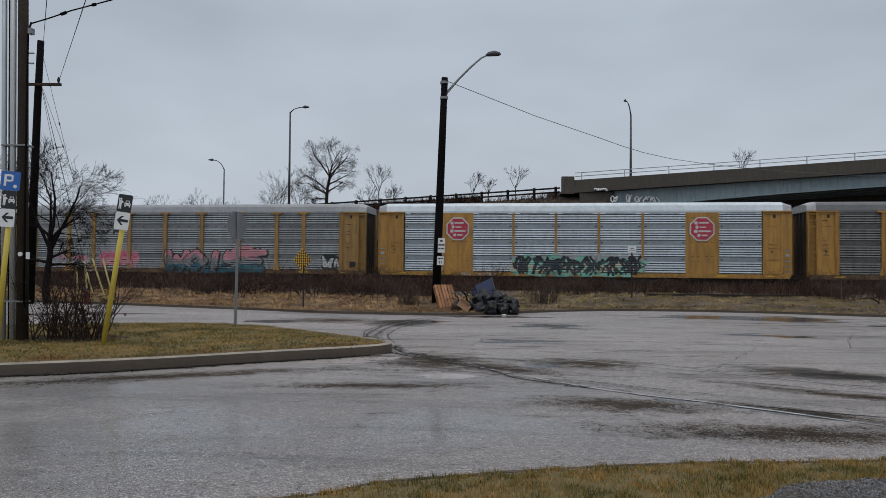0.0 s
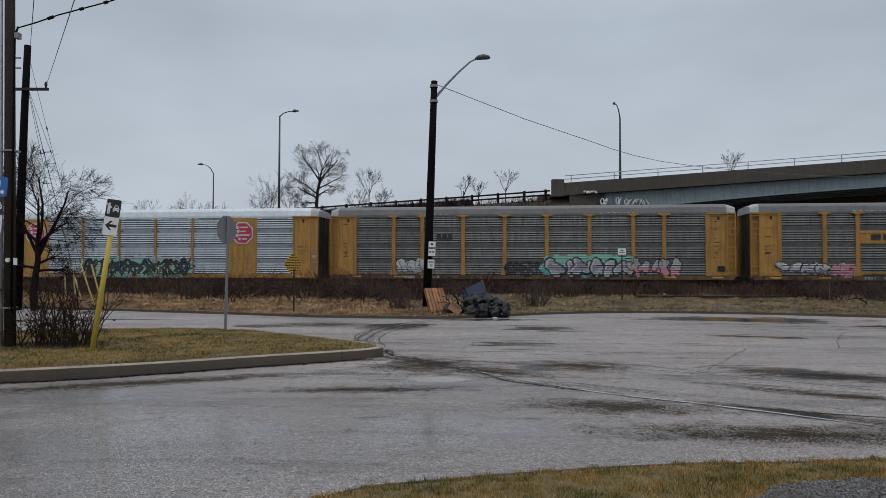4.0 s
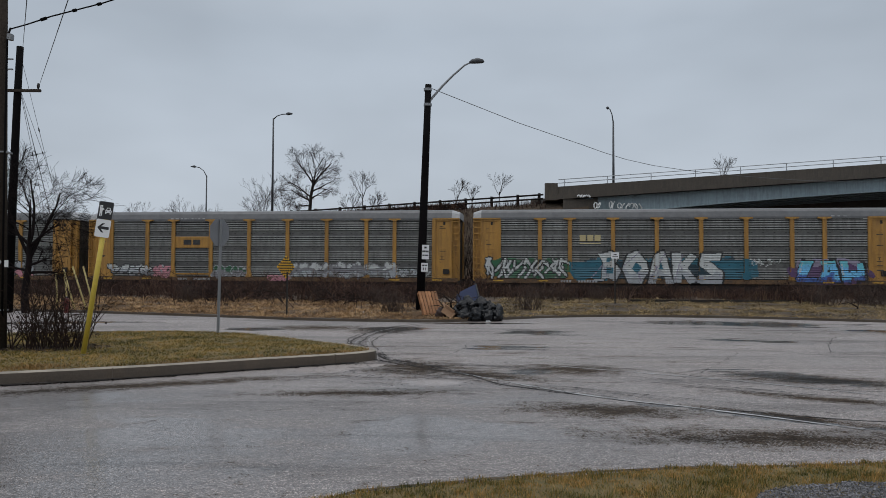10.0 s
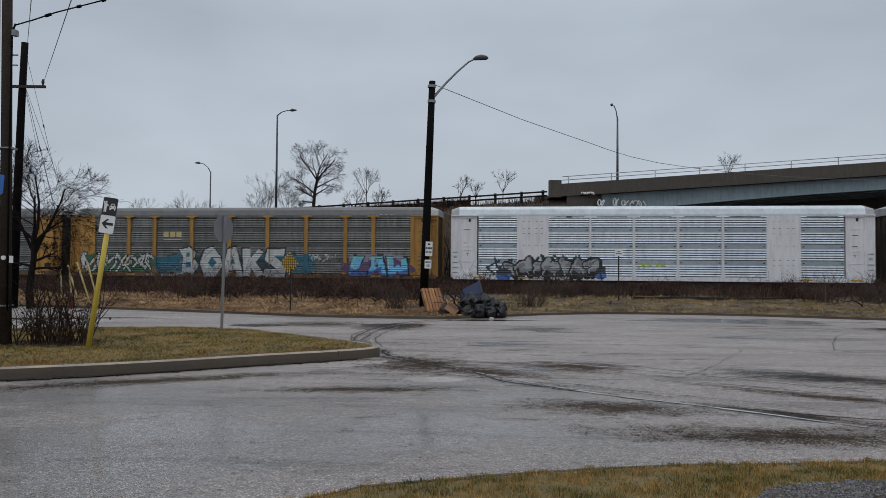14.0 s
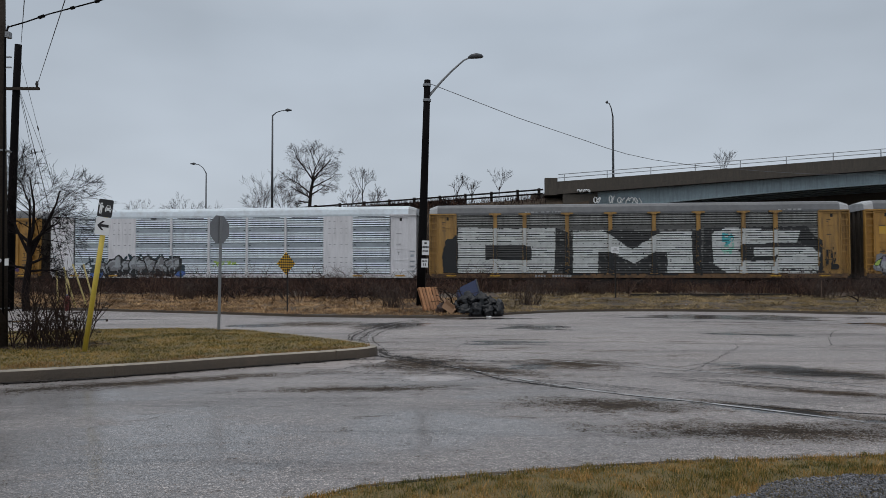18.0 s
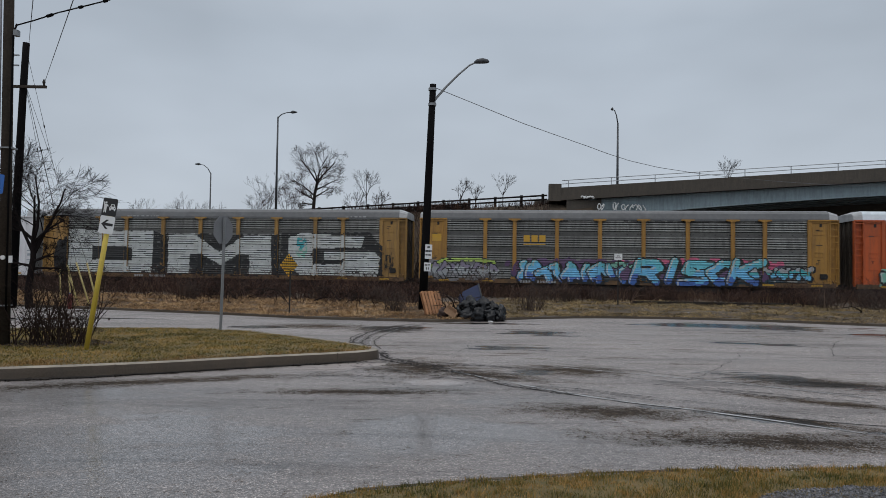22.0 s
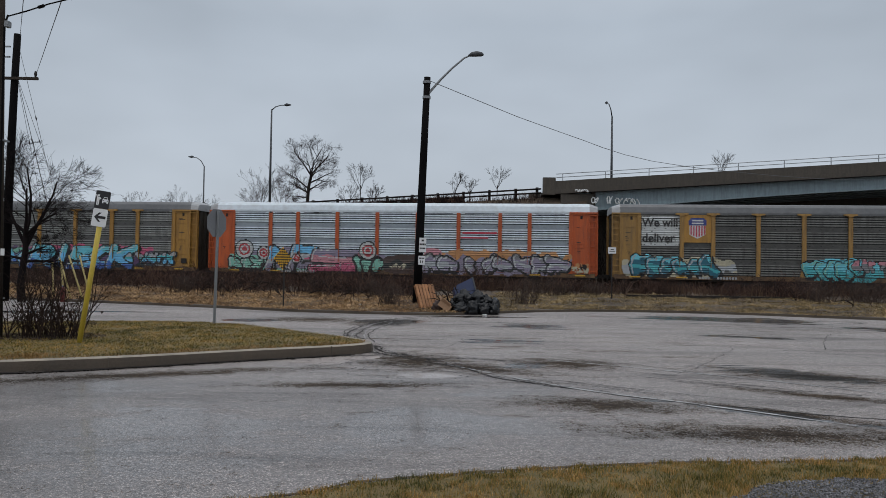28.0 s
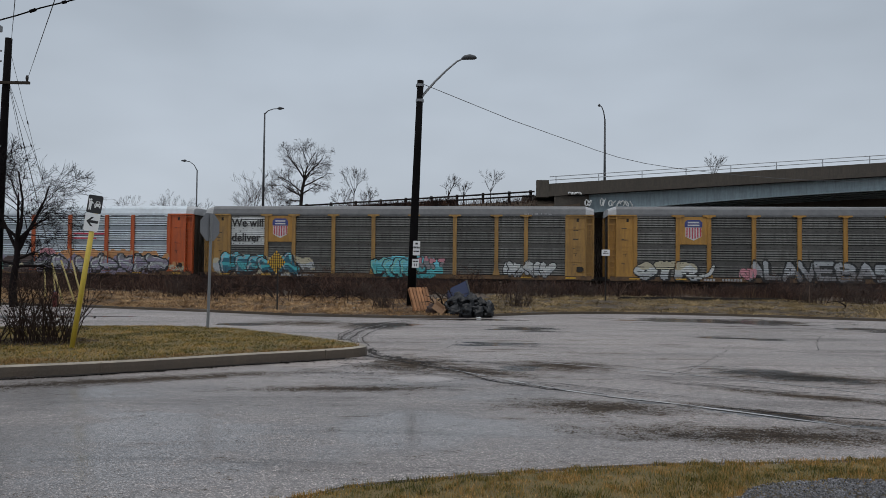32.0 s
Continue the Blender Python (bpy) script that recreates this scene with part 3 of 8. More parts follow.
# abutment and end post
m = Mesh().box(10.3, 11.5, ramp_y(10.9) - 0.2, ramp_y(10.9) + 0.4, ramp_z(10.9) - 1.3, ramp_z(10.9) + 0.38, c=0.03)
part("end_post", m, DECK, bridge)
m = Mesh().box(12.4, 15.3, ramp_y(13) + 0.35, ramp_y(13) + 12.0, 0.0, ramp_z(12.4) - 1.26, c=0.04)
part("abutment", m, DECK, bridge, "stained concrete abutment with scrawls")
m = Mesh().box(15.0, 15.4, ramp_y(13) + 0.1, ramp_y(13) + 0.9, 0.0, ramp_z(15.2) - 1.27, c=0.03)
part("abutment_pier", m, DECK, bridge)
# railing on the parapet
post = Mesh().box(-0.035, 0.035, -0.03, 0.03, 0.0, 0.70, c=0.008).data("rail_post", RAILMETAL)
x = 12.2
while x < DECK_END:
    part("rail_post", post, None, bridge, at=Matrix.Translation((x, ramp_y(x) + 0.15, ramp_z(x) - 0.01)))
    x += 4.05
for dz in (0.36, 0.70):
    m = Mesh().tube([(x, ramp_y(x) + 0.15, ramp_z(x) + dz) for x in (11.6, 25, 40, 55, DECK_END)], 0.04, 6)
    part("handrail", m, RAILMETAL, bridge, "grey metal handrail", smooth=True)

# ---- the embankment of the ramp ----
def bank_top(x):
    return 8.72 + (x - 10.5) * 0.0585 if x < 10.5 else 8.72


m = Mesh()
grid = []
for k in range(61):
    x = 14.5 - k * 2.0
    col = []
    top = max(0.6, bank_top(x))
    for j in range(15):
        t = j / 14
        yy = ramp_y(x) - 7.0 + 8.5 * t
        ease = t * t * (3 - 2 * t)
        col.append((x, yy, -0.05 + top * ease + 0.5 * noise.noise((x * 0.3, yy * 0.3, 1)) * (1 - abs(2 * t - 1)) * 0.9))
    col.append((x, ramp_y(x) + 13, top))
    grid.append(col)
for a, b in zip(grid, grid[1:]):
    for j in range(15):
        m.face((a[j], a[j + 1], b[j + 1], b[j]))
thing("embankment", m, SOIL, "brown overgrown embankment carrying the ramp road", "embankment", kind="structure", smooth=True)
guard = holder("guard_rail", "dark timber guard rail along the ramp road", "guard rail")
gp = Mesh().box(-0.13, 0.13, -0.1, 0.1, -0.4, 0.95, c=0.02).data("guard_post", TIMBER)
k = 0
x = 9.9
while x > -62:
    part("guard_post", gp, None, guard, at=Matrix.Translation((x, ramp_y(x) + 1.2, bank_top(x))))
    x -= 2.1 if x > 8 else 2.6
m = Mesh()
for z in (0.38, 0.78):
    m.tube([(x, ramp_y(x) + 1.08, bank_top(x) + z) for x in (10.3, 0, -15, -35, -62)], 0.085, 4)
part("guard_beam", m, TIMBER, guard)

# ---- the train of car carriers ----
YELLOW = mat("carrier_yellow_paint", (0.43, 0.225, 0.045), 0.55, var=0.15, fine=20, coarse=0.8, dirt=(0.13, 0.075, 0.035), dirt_amount=0.65, streak=1.0, per_object=0.08)
YELLOWOLD = mat("faded_yellow_paint", (0.38, 0.215, 0.06), 0.6, var=0.18, fine=20, coarse=0.8, dirt=(0.13, 0.09, 0.05), dirt_amount=0.75, streak=1.0, per_object=0.1)
ORANGE = mat("carrier_orange_paint", (0.52, 0.10, 0.022), 0.5, var=0.15, fine=20, coarse=0.8, dirt=(0.13, 0.05, 0.03), dirt_amount=0.6, streak=1.0, per_object=0.08)
WHITE = mat("carrier_white_paint", (0.74, 0.73, 0.75), 0.45, var=0.07, fine=20, coarse=0.8, dirt=(0.33, 0.33, 0.33), dirt_amount=0.35, streak=1.0, per_object=0.04)
GREYPANEL = mat("weathered_galvanised_panel", (0.21, 0.215, 0.205), 0.6, 0.15, var=0.16, fine=12, coarse=0.9, dirt=(0.065, 0.062, 0.058), dirt_amount=0.8, streak=1.0, per_object=0.2)
SOOTPANEL = mat("sooty_galvanised_panel", (0.15, 0.15, 0.14), 0.65, 0.1, var=0.16, fine=12, coarse=0.9, dirt=(0.05, 0.047, 0.042), dirt_amount=0.85, streak=1.0, per_object=0.2)
BLUEPANEL = mat("faded_bluish_panel", (0.33, 0.355, 0.37), 0.55, 0.15, var=0.15, fine=12, coarse=0.9, dirt=(0.13, 0.13, 0.13), dirt_amount=0.7, streak=1.0, per_object=0.15)
# slot colours near black: perforated metal, with the recess's shade painted in
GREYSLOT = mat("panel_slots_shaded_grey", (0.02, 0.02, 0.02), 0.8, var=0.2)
NEWPANEL = mat("clean_galvanised_panel", (0.72, 0.79, 0.85), 0.4, 0.05, var=0.08, fine=12, coarse=0.9, dirt=(0.30, 0.31, 0.33), dirt_amount=0.45, streak=1.0, per_object=0.06)
DULLPANEL = mat("dulled_galvanised_panel", (0.52, 0.585, 0.63), 0.45, 0.05, var=0.1, fine=12, coarse=0.9, dirt=(0.25, 0.26, 0.28), dirt_amount=0.5, streak=1.0, per_object=0.1)
NEWSLOT = mat("panel_slots_shaded_clean", (0.03, 0.036, 0.045), 0.9, var=0.2)
ROOFGREY = mat("weathered_roof_sheet", (0.15, 0.153, 0.157), 0.45, 0.3, var=0.12, fine=6, coarse=0.5, dirt=(0.09, 0.09, 0.09), dirt_amount=0.5)
ROOFPALE = mat("faded_roof_sheet", (0.30, 0.315, 0.33), 0.45, 0.2, var=0.12, fine=6, coarse=0.5, dirt=(0.18, 0.18, 0.18), dirt_amount=0.5)
ROOFWHITE = mat("pale_roof_sheet", (0.66, 0.73, 0.78), 0.42, 0.1, var=0.07, fine=6, coarse=0.5, dirt=(0.42, 0.43, 0.44), dirt_amount=0.5)
RUSTSILL = mat("grimy_brown_sill", (0.15, 0.085, 0.04), 0.75, var=0.35, fine=9, coarse=0.7, dirt=(0.04, 0.032, 0.028), dirt_amount=0.9)
GRIMEDOOR = mat("sooty_end_door", (0.07, 0.055, 0.04), 0.75, 0.1, var=0.35, fine=12, coarse=0.8, dirt=(0.02, 0.017, 0.015), dirt_amount=0.85, streak=1.0)
ROOFEND = mat("pale_roof_end", (0.38, 0.39, 0.40), 0.5, var=0.2, dirt=(0.2, 0.2, 0.2), dirt_amount=0.6)

# how the ribs of a side panel run from the sill (0) upwards: four groups of five slats that lean outwards at the foot, with flat bands between
P_LO, P_HI = 1.27, 5.36
RIBS = []                    # height, depth outwards, slot
z = P_LO
for band in range(4):
    if band:
        RIBS += [(z, 0.045, 2), (z + 0.30, 0.045, 2)]
        z += 0.31
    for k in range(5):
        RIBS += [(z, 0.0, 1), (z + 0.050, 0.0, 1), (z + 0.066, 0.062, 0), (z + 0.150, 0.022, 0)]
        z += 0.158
RIBS.append((P_HI, 0.045, 0))
POST_D = 0.13
SIDE = 1.55
POSTS_A = [-12.05, -9.25, -7.22, -4.33, -1.44, 1.44, 4.33, 7.22, 9.25, 12.05]
SLATS_B = [(-11.95, -9.28), (-7.12, -4.36), (-4.27, -1.47), (-1.38, 1.42), (1.51, 4.31), (4.4, 7.14), (9.29, 11.98)]
FLAT_B = [(-9.28, -7.12), (7.14, 9.29)]
POSTS_B = [-4.315, -1.425, 1.465, 4.355]
CACHE = {}
BAND = {SOOTPANEL.name: mat("sooty_flat_band", (0.085, 0.084, 0.078), 0.65, 0.1, var=0.3, fine=9, coarse=1.1, dirt=(0.04, 0.037, 0.034), dirt_amount=0.7, per_object=0.15),
        GREYPANEL.name: mat("grimy_flat_band", (0.105, 0.106, 0.102), 0.65, 0.1, var=0.3, fine=9, coarse=1.1, dirt=(0.05, 0.048, 0.045), dirt_amount=0.7, per_object=0.15),
        BLUEPANEL.name: mat("dull_bluish_band", (0.19, 0.2, 0.21), 0.6, 0.1, var=0.3, fine=9, coarse=1.1, dirt=(0.09, 0.09, 0.09), dirt_amount=0.7, per_object=0.15),
        DULLPANEL.name: mat("dull_blue_band", (0.28, 0.325, 0.36), 0.5, 0.1, var=0.2, fine=9, coarse=1.1, dirt=(0.16, 0.17, 0.18), dirt_amount=0.6, per_object=0.1),
        NEWPANEL.name: mat("dull_flat_band", (0.36, 0.41, 0.45), 0.5, 0.1, var=0.2, fine=9, coarse=1.1, dirt=(0.2, 0.21, 0.22), dirt_amount=0.6, per_object=0.1)}


def cached(key, make):
    if key not in CACHE:
        CACHE[key] = make()
    return CACHE[key]


def slat_panel(w, face, slots):
    def make():
        m = Mesh()
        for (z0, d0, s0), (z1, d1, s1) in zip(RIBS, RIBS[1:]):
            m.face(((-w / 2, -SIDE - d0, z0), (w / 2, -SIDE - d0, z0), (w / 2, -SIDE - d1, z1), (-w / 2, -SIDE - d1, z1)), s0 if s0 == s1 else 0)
        m.face(((-w / 2, -SIDE + 0.02, P_LO), (-w / 2, -SIDE + 0.02, P_HI), (w / 2, -SIDE + 0.02, P_HI), (w / 2, -SIDE + 0.02, P_LO)))
        m.box(-w * 0.36, w * 0.36, -SIDE - 0.05, -SIDE - 0.04, P_HI - 0.09, P_HI - 0.03, 1)
        for band in (1, 2, 3):                   # bolts along the flat bands
            zz = P_LO + band * 0.79 + (band - 1) * 0.31 + 0.13
            n = max(3, int(w / 0.62)) if face not in (NEWPANEL, DULLPANEL) else 0
            for x in [-w / 2 + w * (k + 0.5) / n for k in range(n)]:
                m.box(x - 0.04, x + 0.04, -SIDE - 0.058, -SIDE - 0.046, zz, zz + 0.04, 1)
            for x in (-w / 2 + 0.16, w / 2 - 0.16):
                m.box(x - 0.05, x + 0.05, -SIDE - 0.062, -SIDE - 0.046, zz - 0.01, zz + 0.055, 1)
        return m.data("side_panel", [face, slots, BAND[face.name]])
    return cached(("slat", round(w, 2), face.name), make)


def side_post(paint, foot, cap):
    def make():
        m = Mesh()
        w = 0.125
        m.prism([(-w, P_LO + 0.5 if foot else P_LO - 0.02), (w, P_LO + 0.5 if foot else P_LO - 0.02), (w, P_HI), (-w, P_HI)], -SIDE - POST_D, -SIDE - 0.0)
        m.box(-w - 0.004, -w + 0.03, -SIDE - POST_D - 0.03, -SIDE - POST_D + 0.01, P_LO + 0.5, P_HI - 0.1)
        m.box(w - 0.03, w + 0.004, -SIDE - POST_D - 0.03, -SIDE - POST_D + 0.01, P_LO + 0.5, P_HI - 0.1)
        if foot:
            m.prism([(-w - 0.13, P_LO - 0.02), (w + 0.13, P_LO - 0.02), (w, P_LO + 0.5), (-w, P_LO + 0.5)], -SIDE - POST_D - 0.01, -SIDE)
        if cap:
            m.prism([(-w, P_HI - 0.10), (w, P_HI - 0.10), (w + 0.1, P_HI - 0.03), (w + 0.29, P_HI - 0.02), (w + 0.29, P_HI + 0.08), (-w - 0.29, P_HI + 0.08), (-w - 0.29, P_HI - 0.02), (-w - 0.1, P_HI - 0.03)], -SIDE - POST_D - 0.06, -SIDE)
        return m.data("side_post", paint)
    return cached(("post", paint.name, foot, cap), make)


def end_bay(paint):
    """The plain bay between the last post and the corner, with a framed door."""
    def make():
        m = Mesh()
        m.box(-0.62, 0.62, -SIDE - 0.06, -SIDE + 0.02, P_LO, P_HI, c=0.01)
        for x0, x1, z0, z1 in ((-0.62, -0.54, P_LO, P_HI), (0.52, 0.62, P_LO, P_HI), (-0.54, 0.52, P_LO, P_LO + 0.22), (-0.54, 0.52, P_HI - 0.12, P_HI)):
            m.box(x0, x1, -SIDE - 0.11, -SIDE - 0.058, z0, z1, c=0.008)
        for x0, x1, z0, z1 in ((-0.3, 0.25, 3.28, 3.33), (-0.3, 0.25, 3.0, 3.05), (-0.3, -0.26, 3.05, 3.28), (0.21, 0.25, 3.05, 3.28), (-0.34, 0.3, 2.2, 2.24), (-0.34, 0.3, 4.45, 4.49)):
            m.box(x0, x1, -SIDE - 0.085, -SIDE - 0.058, z0, z1)
        m.box(0.02, 0.18, -SIDE - 0.068, -SIDE - 0.058, 4.98, 5.2, 1)          # slot above the door
        m.box(-0.16, 0.06, -SIDE - 0.068, -SIDE - 0.058, 2.78, 2.81, 1)
        m.box(-0.06, -0.03, -SIDE - 0.068, -SIDE - 0.058, 2.62, 2.78, 1)
        return m.data("end_bay", [paint, GREYSLOT])
    return cached(("bay", paint.name), make)


def flat_bay(w, paint):
    def make():
        m = Mesh()
        m.box(-w / 2, w / 2, -SIDE - 0.05, -SIDE + 0.02, P_LO, P_HI, c=0.01)
        for x0 in (-w / 2 + 0.02, -0.05, w / 2 - 0.12):
            m.box(x0, x0 + 0.1, -SIDE - 0.08, -SIDE - 0.048, P_LO + 0.1, P_HI - 0.1, c=0.01)
        for sx in (-1, 1):                       # gussets at the foot, rows of small slots
            m.prism([(sx * (w / 2 - 0.12), P_LO + 0.02), (sx * (w / 2 - 0.42), P_LO + 0.02), (sx * (w / 2 - 0.12), P_LO + 0.75)][::sx], -SIDE - 0.075, -SIDE - 0.048)
            for zz in (2.05, 2.4, 3.35, 4.15, 4.5, 5.0):
                for x0 in (0.25, 0.62):
                    m.box(sx * x0 - 0.07, sx * x0 + 0.07, -SIDE - 0.056, -SIDE - 0.048, zz, zz + 0.025, 1)
        return m.data("flat_bay", [paint, NEWSLOT])
    return cached(("flat", round(w, 2), paint.name), make)


def ladder(paint):
    def make():
        m = Mesh()
        for x0 in (-0.28, 0.24):
            m.box(x0, x0 + 0.05, -SIDE - 0.16, -SIDE - 0.02, P_LO - 0.05, P_HI, c=0.008)
        for k in range(10):
            zz = P_LO + 0.15 + k * 0.42
            m.box(-0.27, 0.28, -SIDE - 0.16, -SIDE - 0.09, zz, zz + 0.06, c=0.01)
        m.box(-0.28, 0.29, -SIDE + 0.10, -SIDE + 0.13, P_LO, P_HI)
        return m.data("ladder", paint)
    return cached(("ladder", paint.name), make)


def corner_panel(paint):
    """A plain corner with a few grab irons low down."""
    def make():
        m = Mesh()
        m.box(-0.28, 0.29, -SIDE - 0.07, -SIDE + 0.0, P_LO - 0.05, P_HI, c=0.015)
        m.box(-0.29, -0.24, -SIDE - 0.11, -SIDE - 0.068, P_LO - 0.05, P_HI, c=0.008)
        for zz in (1.5, 1.85, 2.2, 2.9):
            m.box(-0.16, 0.2, -SIDE - 0.13, -SIDE - 0.1, zz, zz + 0.03)
            m.box(-0.16, 0.2, -SIDE - 0.076, -SIDE - 0.068, zz - 0.09, zz - 0.03, 1)
        m.box(-0.12, 0.12, -SIDE - 0.078, -SIDE - 0.068, 2.45, 2.62, 1)
        return m.data("corner_panel", [paint, BAND[NEWPANEL.name]])
    return cached(("corner", paint.name), make)


def roof_mesh(paint, trim):
    def make():
        m = Mesh()
        half = [(-1.60, 5.42), (-1.60, 5.50), (-1.52, 5.84), (-1.40, 6.00), (-1.1, 6.07), (0.0, 6.12)]
        prof = half + [(-y, zz) for y, zz in half[-2::-1]]
        xs = [-13.85, -13.3, -13.25] + [-13.25 + 26.5 * k / 22 for k in range(1, 22)] + [13.25, 13.3, 13.85]
        rings = []
        for k, x in enumerate(xs):
            end = abs(x) > 13.8
            lift = 0.0
            rings.append([(x, y * (0.97 if end else 1.0), (5.42 + (zz - 5.42) * (0.72 if end else 1.0)) + lift) for y, zz in prof])
        for a, b in zip(rings, rings[1:]):
            for j in range(len(prof) - 1):
                m.face((a[j], b[j], b[j + 1], a[j + 1]), 1 if abs(a[0][0] + b[0][0]) > 26.6 else 0)
        m.face(rings[0], 1)
        m.face(rings[-1][::-1], 1)
        for x in xs[3:-3:2]:                 # lapped seams
            for j in range(len(prof) - 1):
                (y0, z0), (y1, z1) = prof[j], prof[j + 1]
                m.face(((x - 0.03, y0 * 1.004, z0 + 0.006), (x + 0.03, y0 * 1.004, z0 + 0.006), (x + 0.03, y1 * 1.004, z1 + 0.006), (x - 0.03, y1 * 1.004, z1 + 0.006)))
        return m.data("roof", [paint, ROOFEND])
    return cached(("roof", paint.name), make)


def end_door():
    """Folding doors across the wagon's end, creased into flat leaves."""
    m = Mesh()
    plan = [(13.6, -1.38)] + [(13.76 if (k // 2) % 2 else 13.69, -1.38 + 2.76 * ((k + 1) // 2) / 8) for k in range(16)] + [(13.6, 1.38)]
    n = len(plan)
    m.v = [(x, y, 1.12) for x, y in plan] + [(x, y, 5.5) for x, y in plan]
    m.f = [(k, (k + 1) % n, n + (k + 1) % n, n + k) for k in range(n)] + [tuple(range(n))[::-1], tuple(range(n, 2 * n))]
    m.m = [0] * len(m.f)
    return m


def truck_frame():
    m = Mesh()
    for y in (-1.05, 1.05):
        m.prism([(-1.35, 0.62), (-1.0, 0.88), (-0.4, 0.86), (-0.25, 0.42), (0.25, 0.42), (0.4, 0.86), (1.0, 0.88), (1.35, 0.62), (1.2, 0.55), (0.9, 0.62), (0.5, 0.36), (-0.5, 0.36), (-0.9, 0.62), (-1.2, 0.55)], y - 0.1, y + 0.1)
    m.box(-0.25, 0.25, -1.0, 1.0, 0.55, 0.86)
    return m.data("truck_frame", DARKSTEEL)


def wheelset():
    m = Mesh()
    for y in (-0.75, 0.75):
        m.tube([(0, y - 0.06, 0), (0, y + 0.06, 0)], 0.42, 20)
        m.tube([(0, y - 0.09, 0), (0, y - 0.05, 0)], 0.46, 20)
        m.tube([(0, y - 0.14, 0), (0, y + 0.10, 0)], 0.13, 10)
    m.tube([(0, -0.9, 0), (0, 0.9, 0)], 0.08, 8)
    return m.data("wheelset", DARKSTEEL)


TRUCK, WHEELS = truck_frame(), wheelset()
CARS = []


def autorack(label, layout, paint, panel, slots, roof, trim=None, cap=True):
    trim = trim or paint
    sill = RUSTSILL if panel in (GREYPANEL, SOOTPANEL, BLUEPANEL) or paint is ORANGE else paint
    car = holder("car_carrier_wagon", label, "freight wagon", "wagons of the passing train")
    sides = (Matrix.Identity(4), TURN)
    for flip in sides:
        if layout == "A":
            for a, b in zip(POSTS_A, POSTS_A[1:]):
                part("side_panel", slat_panel(b - a, panel, slots), None, car, at=flip @ pose((a + b) / 2, 0, 0))
            for k, xx in enumerate(POSTS_A):
                part("side_post", side_post(paint, k in (1, 2, 4, 5, 7, 8), cap and 0 < k < 9), None, car, at=flip @ pose(xx, 0, 0))
        else:
            for a, b in SLATS_B:
                part("side_panel", slat_panel(b - a, panel, slots), None, car, at=flip @ pose((a + b) / 2, 0, 0))
            for a, b in FLAT_B:
                part("flat_bay", flat_bay(b - a, paint), None, car, at=flip @ pose((a + b) / 2, 0, 0))
            for xx in POSTS_B:
                part("side_post", side_post(paint, True, False), None, car, at=flip @ pose(xx, 0, 0) @ Matrix.Diagonal((0.55, 1, 1, 1)))
        for sx in (-1, 1):
            part("end_bay", end_bay(paint), None, car, at=flip @ pose(sx * 12.66, 0, 0))
            part("ladder" if layout == "A" else "corner_panel", ladder(trim) if layout == "A" else corner_panel(trim), None, car, at=flip @ pose(sx * 13.57, 0, 0))
            if layout == "A":
                part("brake_box" if sx > 0 else "step", cached(("box", sx), lambda: (Mesh().box(-0.2, 0.2, -SIDE - 0.17, -SIDE - 0.058, 1.55, 1.9, c=0.02).tube([(0.1, -SIDE - 0.2, 1.72), (0.1, -SIDE - 0.16, 1.72)], 0.16, 12) if sx > 0 else Mesh().box(-0.3, 0.3, -SIDE - 0.14, -SIDE - 0.05, 0.62, 0.68).box(-0.3, -0.26, -SIDE - 0.14, -SIDE - 0.1, 0.62, 1.0).box(0.26, 0.3, -SIDE - 0.14, -SIDE - 0.1, 0.62, 1.0)).data("brake_box", DARKSTEEL)), None, car, at=flip @ pose(sx * (12.9 if sx > 0 else 13.3), 0, 0))
            part("end_cap_rail", cached(("ecr", trim.name), lambda: Mesh().box(-0.95, 0.95, -SIDE - 0.18, -SIDE, P_HI - 0.0, P_HI + 0.09, c=0.01).data("end_cap_rail", trim)), None, car, at=flip @ pose(sx * 12.9, 0, 0))
        part("side_sill", cached(("sill", sill.name), lambda: Mesh().box(-13.7, 13.7, -SIDE - 0.10, -SIDE + 0.1, 0.98, P_LO - 0.005, c=0.015).data("side_sill", sill)), None, car, at=flip)
        part("top_rail", cached(("toprail", roof.name), lambda: Mesh().box(-13.8, 13.8, -SIDE - 0.045, -SIDE + 0.1, P_HI + 0.004, 5.43).data("top_rail", roof)), None, car, at=flip)
    part("roof", roof_mesh(roof, trim), None, car)
    for sx, flip in ((1, sides[0]), (-1, TURN)):
        part("end_door", cached(("enddoor", trim.name), lambda: end_door().data("end_door", GRIMEDOOR if trim is not WHITE else ROOFEND)), None, car, at=flip)
        for sy in (-1.52, 1.38):
            part("corner_post", cached(("cpost", trim.name, sy), lambda: Mesh().box(13.7, 13.84, sy, sy + 0.14, 1.1, 5.5, c=0.02).data("corner_post", trim)), None, car, at=flip)
        part("end_sill", cached("endsill", lambda: Mesh().box(13.7, 13.88, -1.5, 1.5, 0.95, 1.12, c=0.02).data("end_sill", DARKSTEEL)), None, car, at=flip)
        part("coupler", cached("coupler", lambda: Mesh().box(13.6, 14.3, -0.12, 0.12, 0.95, 1.2, c=0.03).data("coupler", DARKSTEEL)), None, car, at=flip)
        tr = part("truck", TRUCK, None, car, "dark steel bogie", at=pose(sx * 9.9, 0, 0.0))
        for dx in (-0.9, 0.9):
            part("wheelset", WHEELS, None, tr, at=pose(dx, 0, 0.76))
    part("underframe", cached("under", lambda: Mesh().box(-13.6, 13.6, -1.3, 1.3, 0.86, 1.26).box(-6.5, 6.5, -1.45, 1.45, 0.55, 0.9, c=0.1).data("underframe", DARKSTEEL)), None, car, "sooty underframe")
    CARS.append(car)
    return car


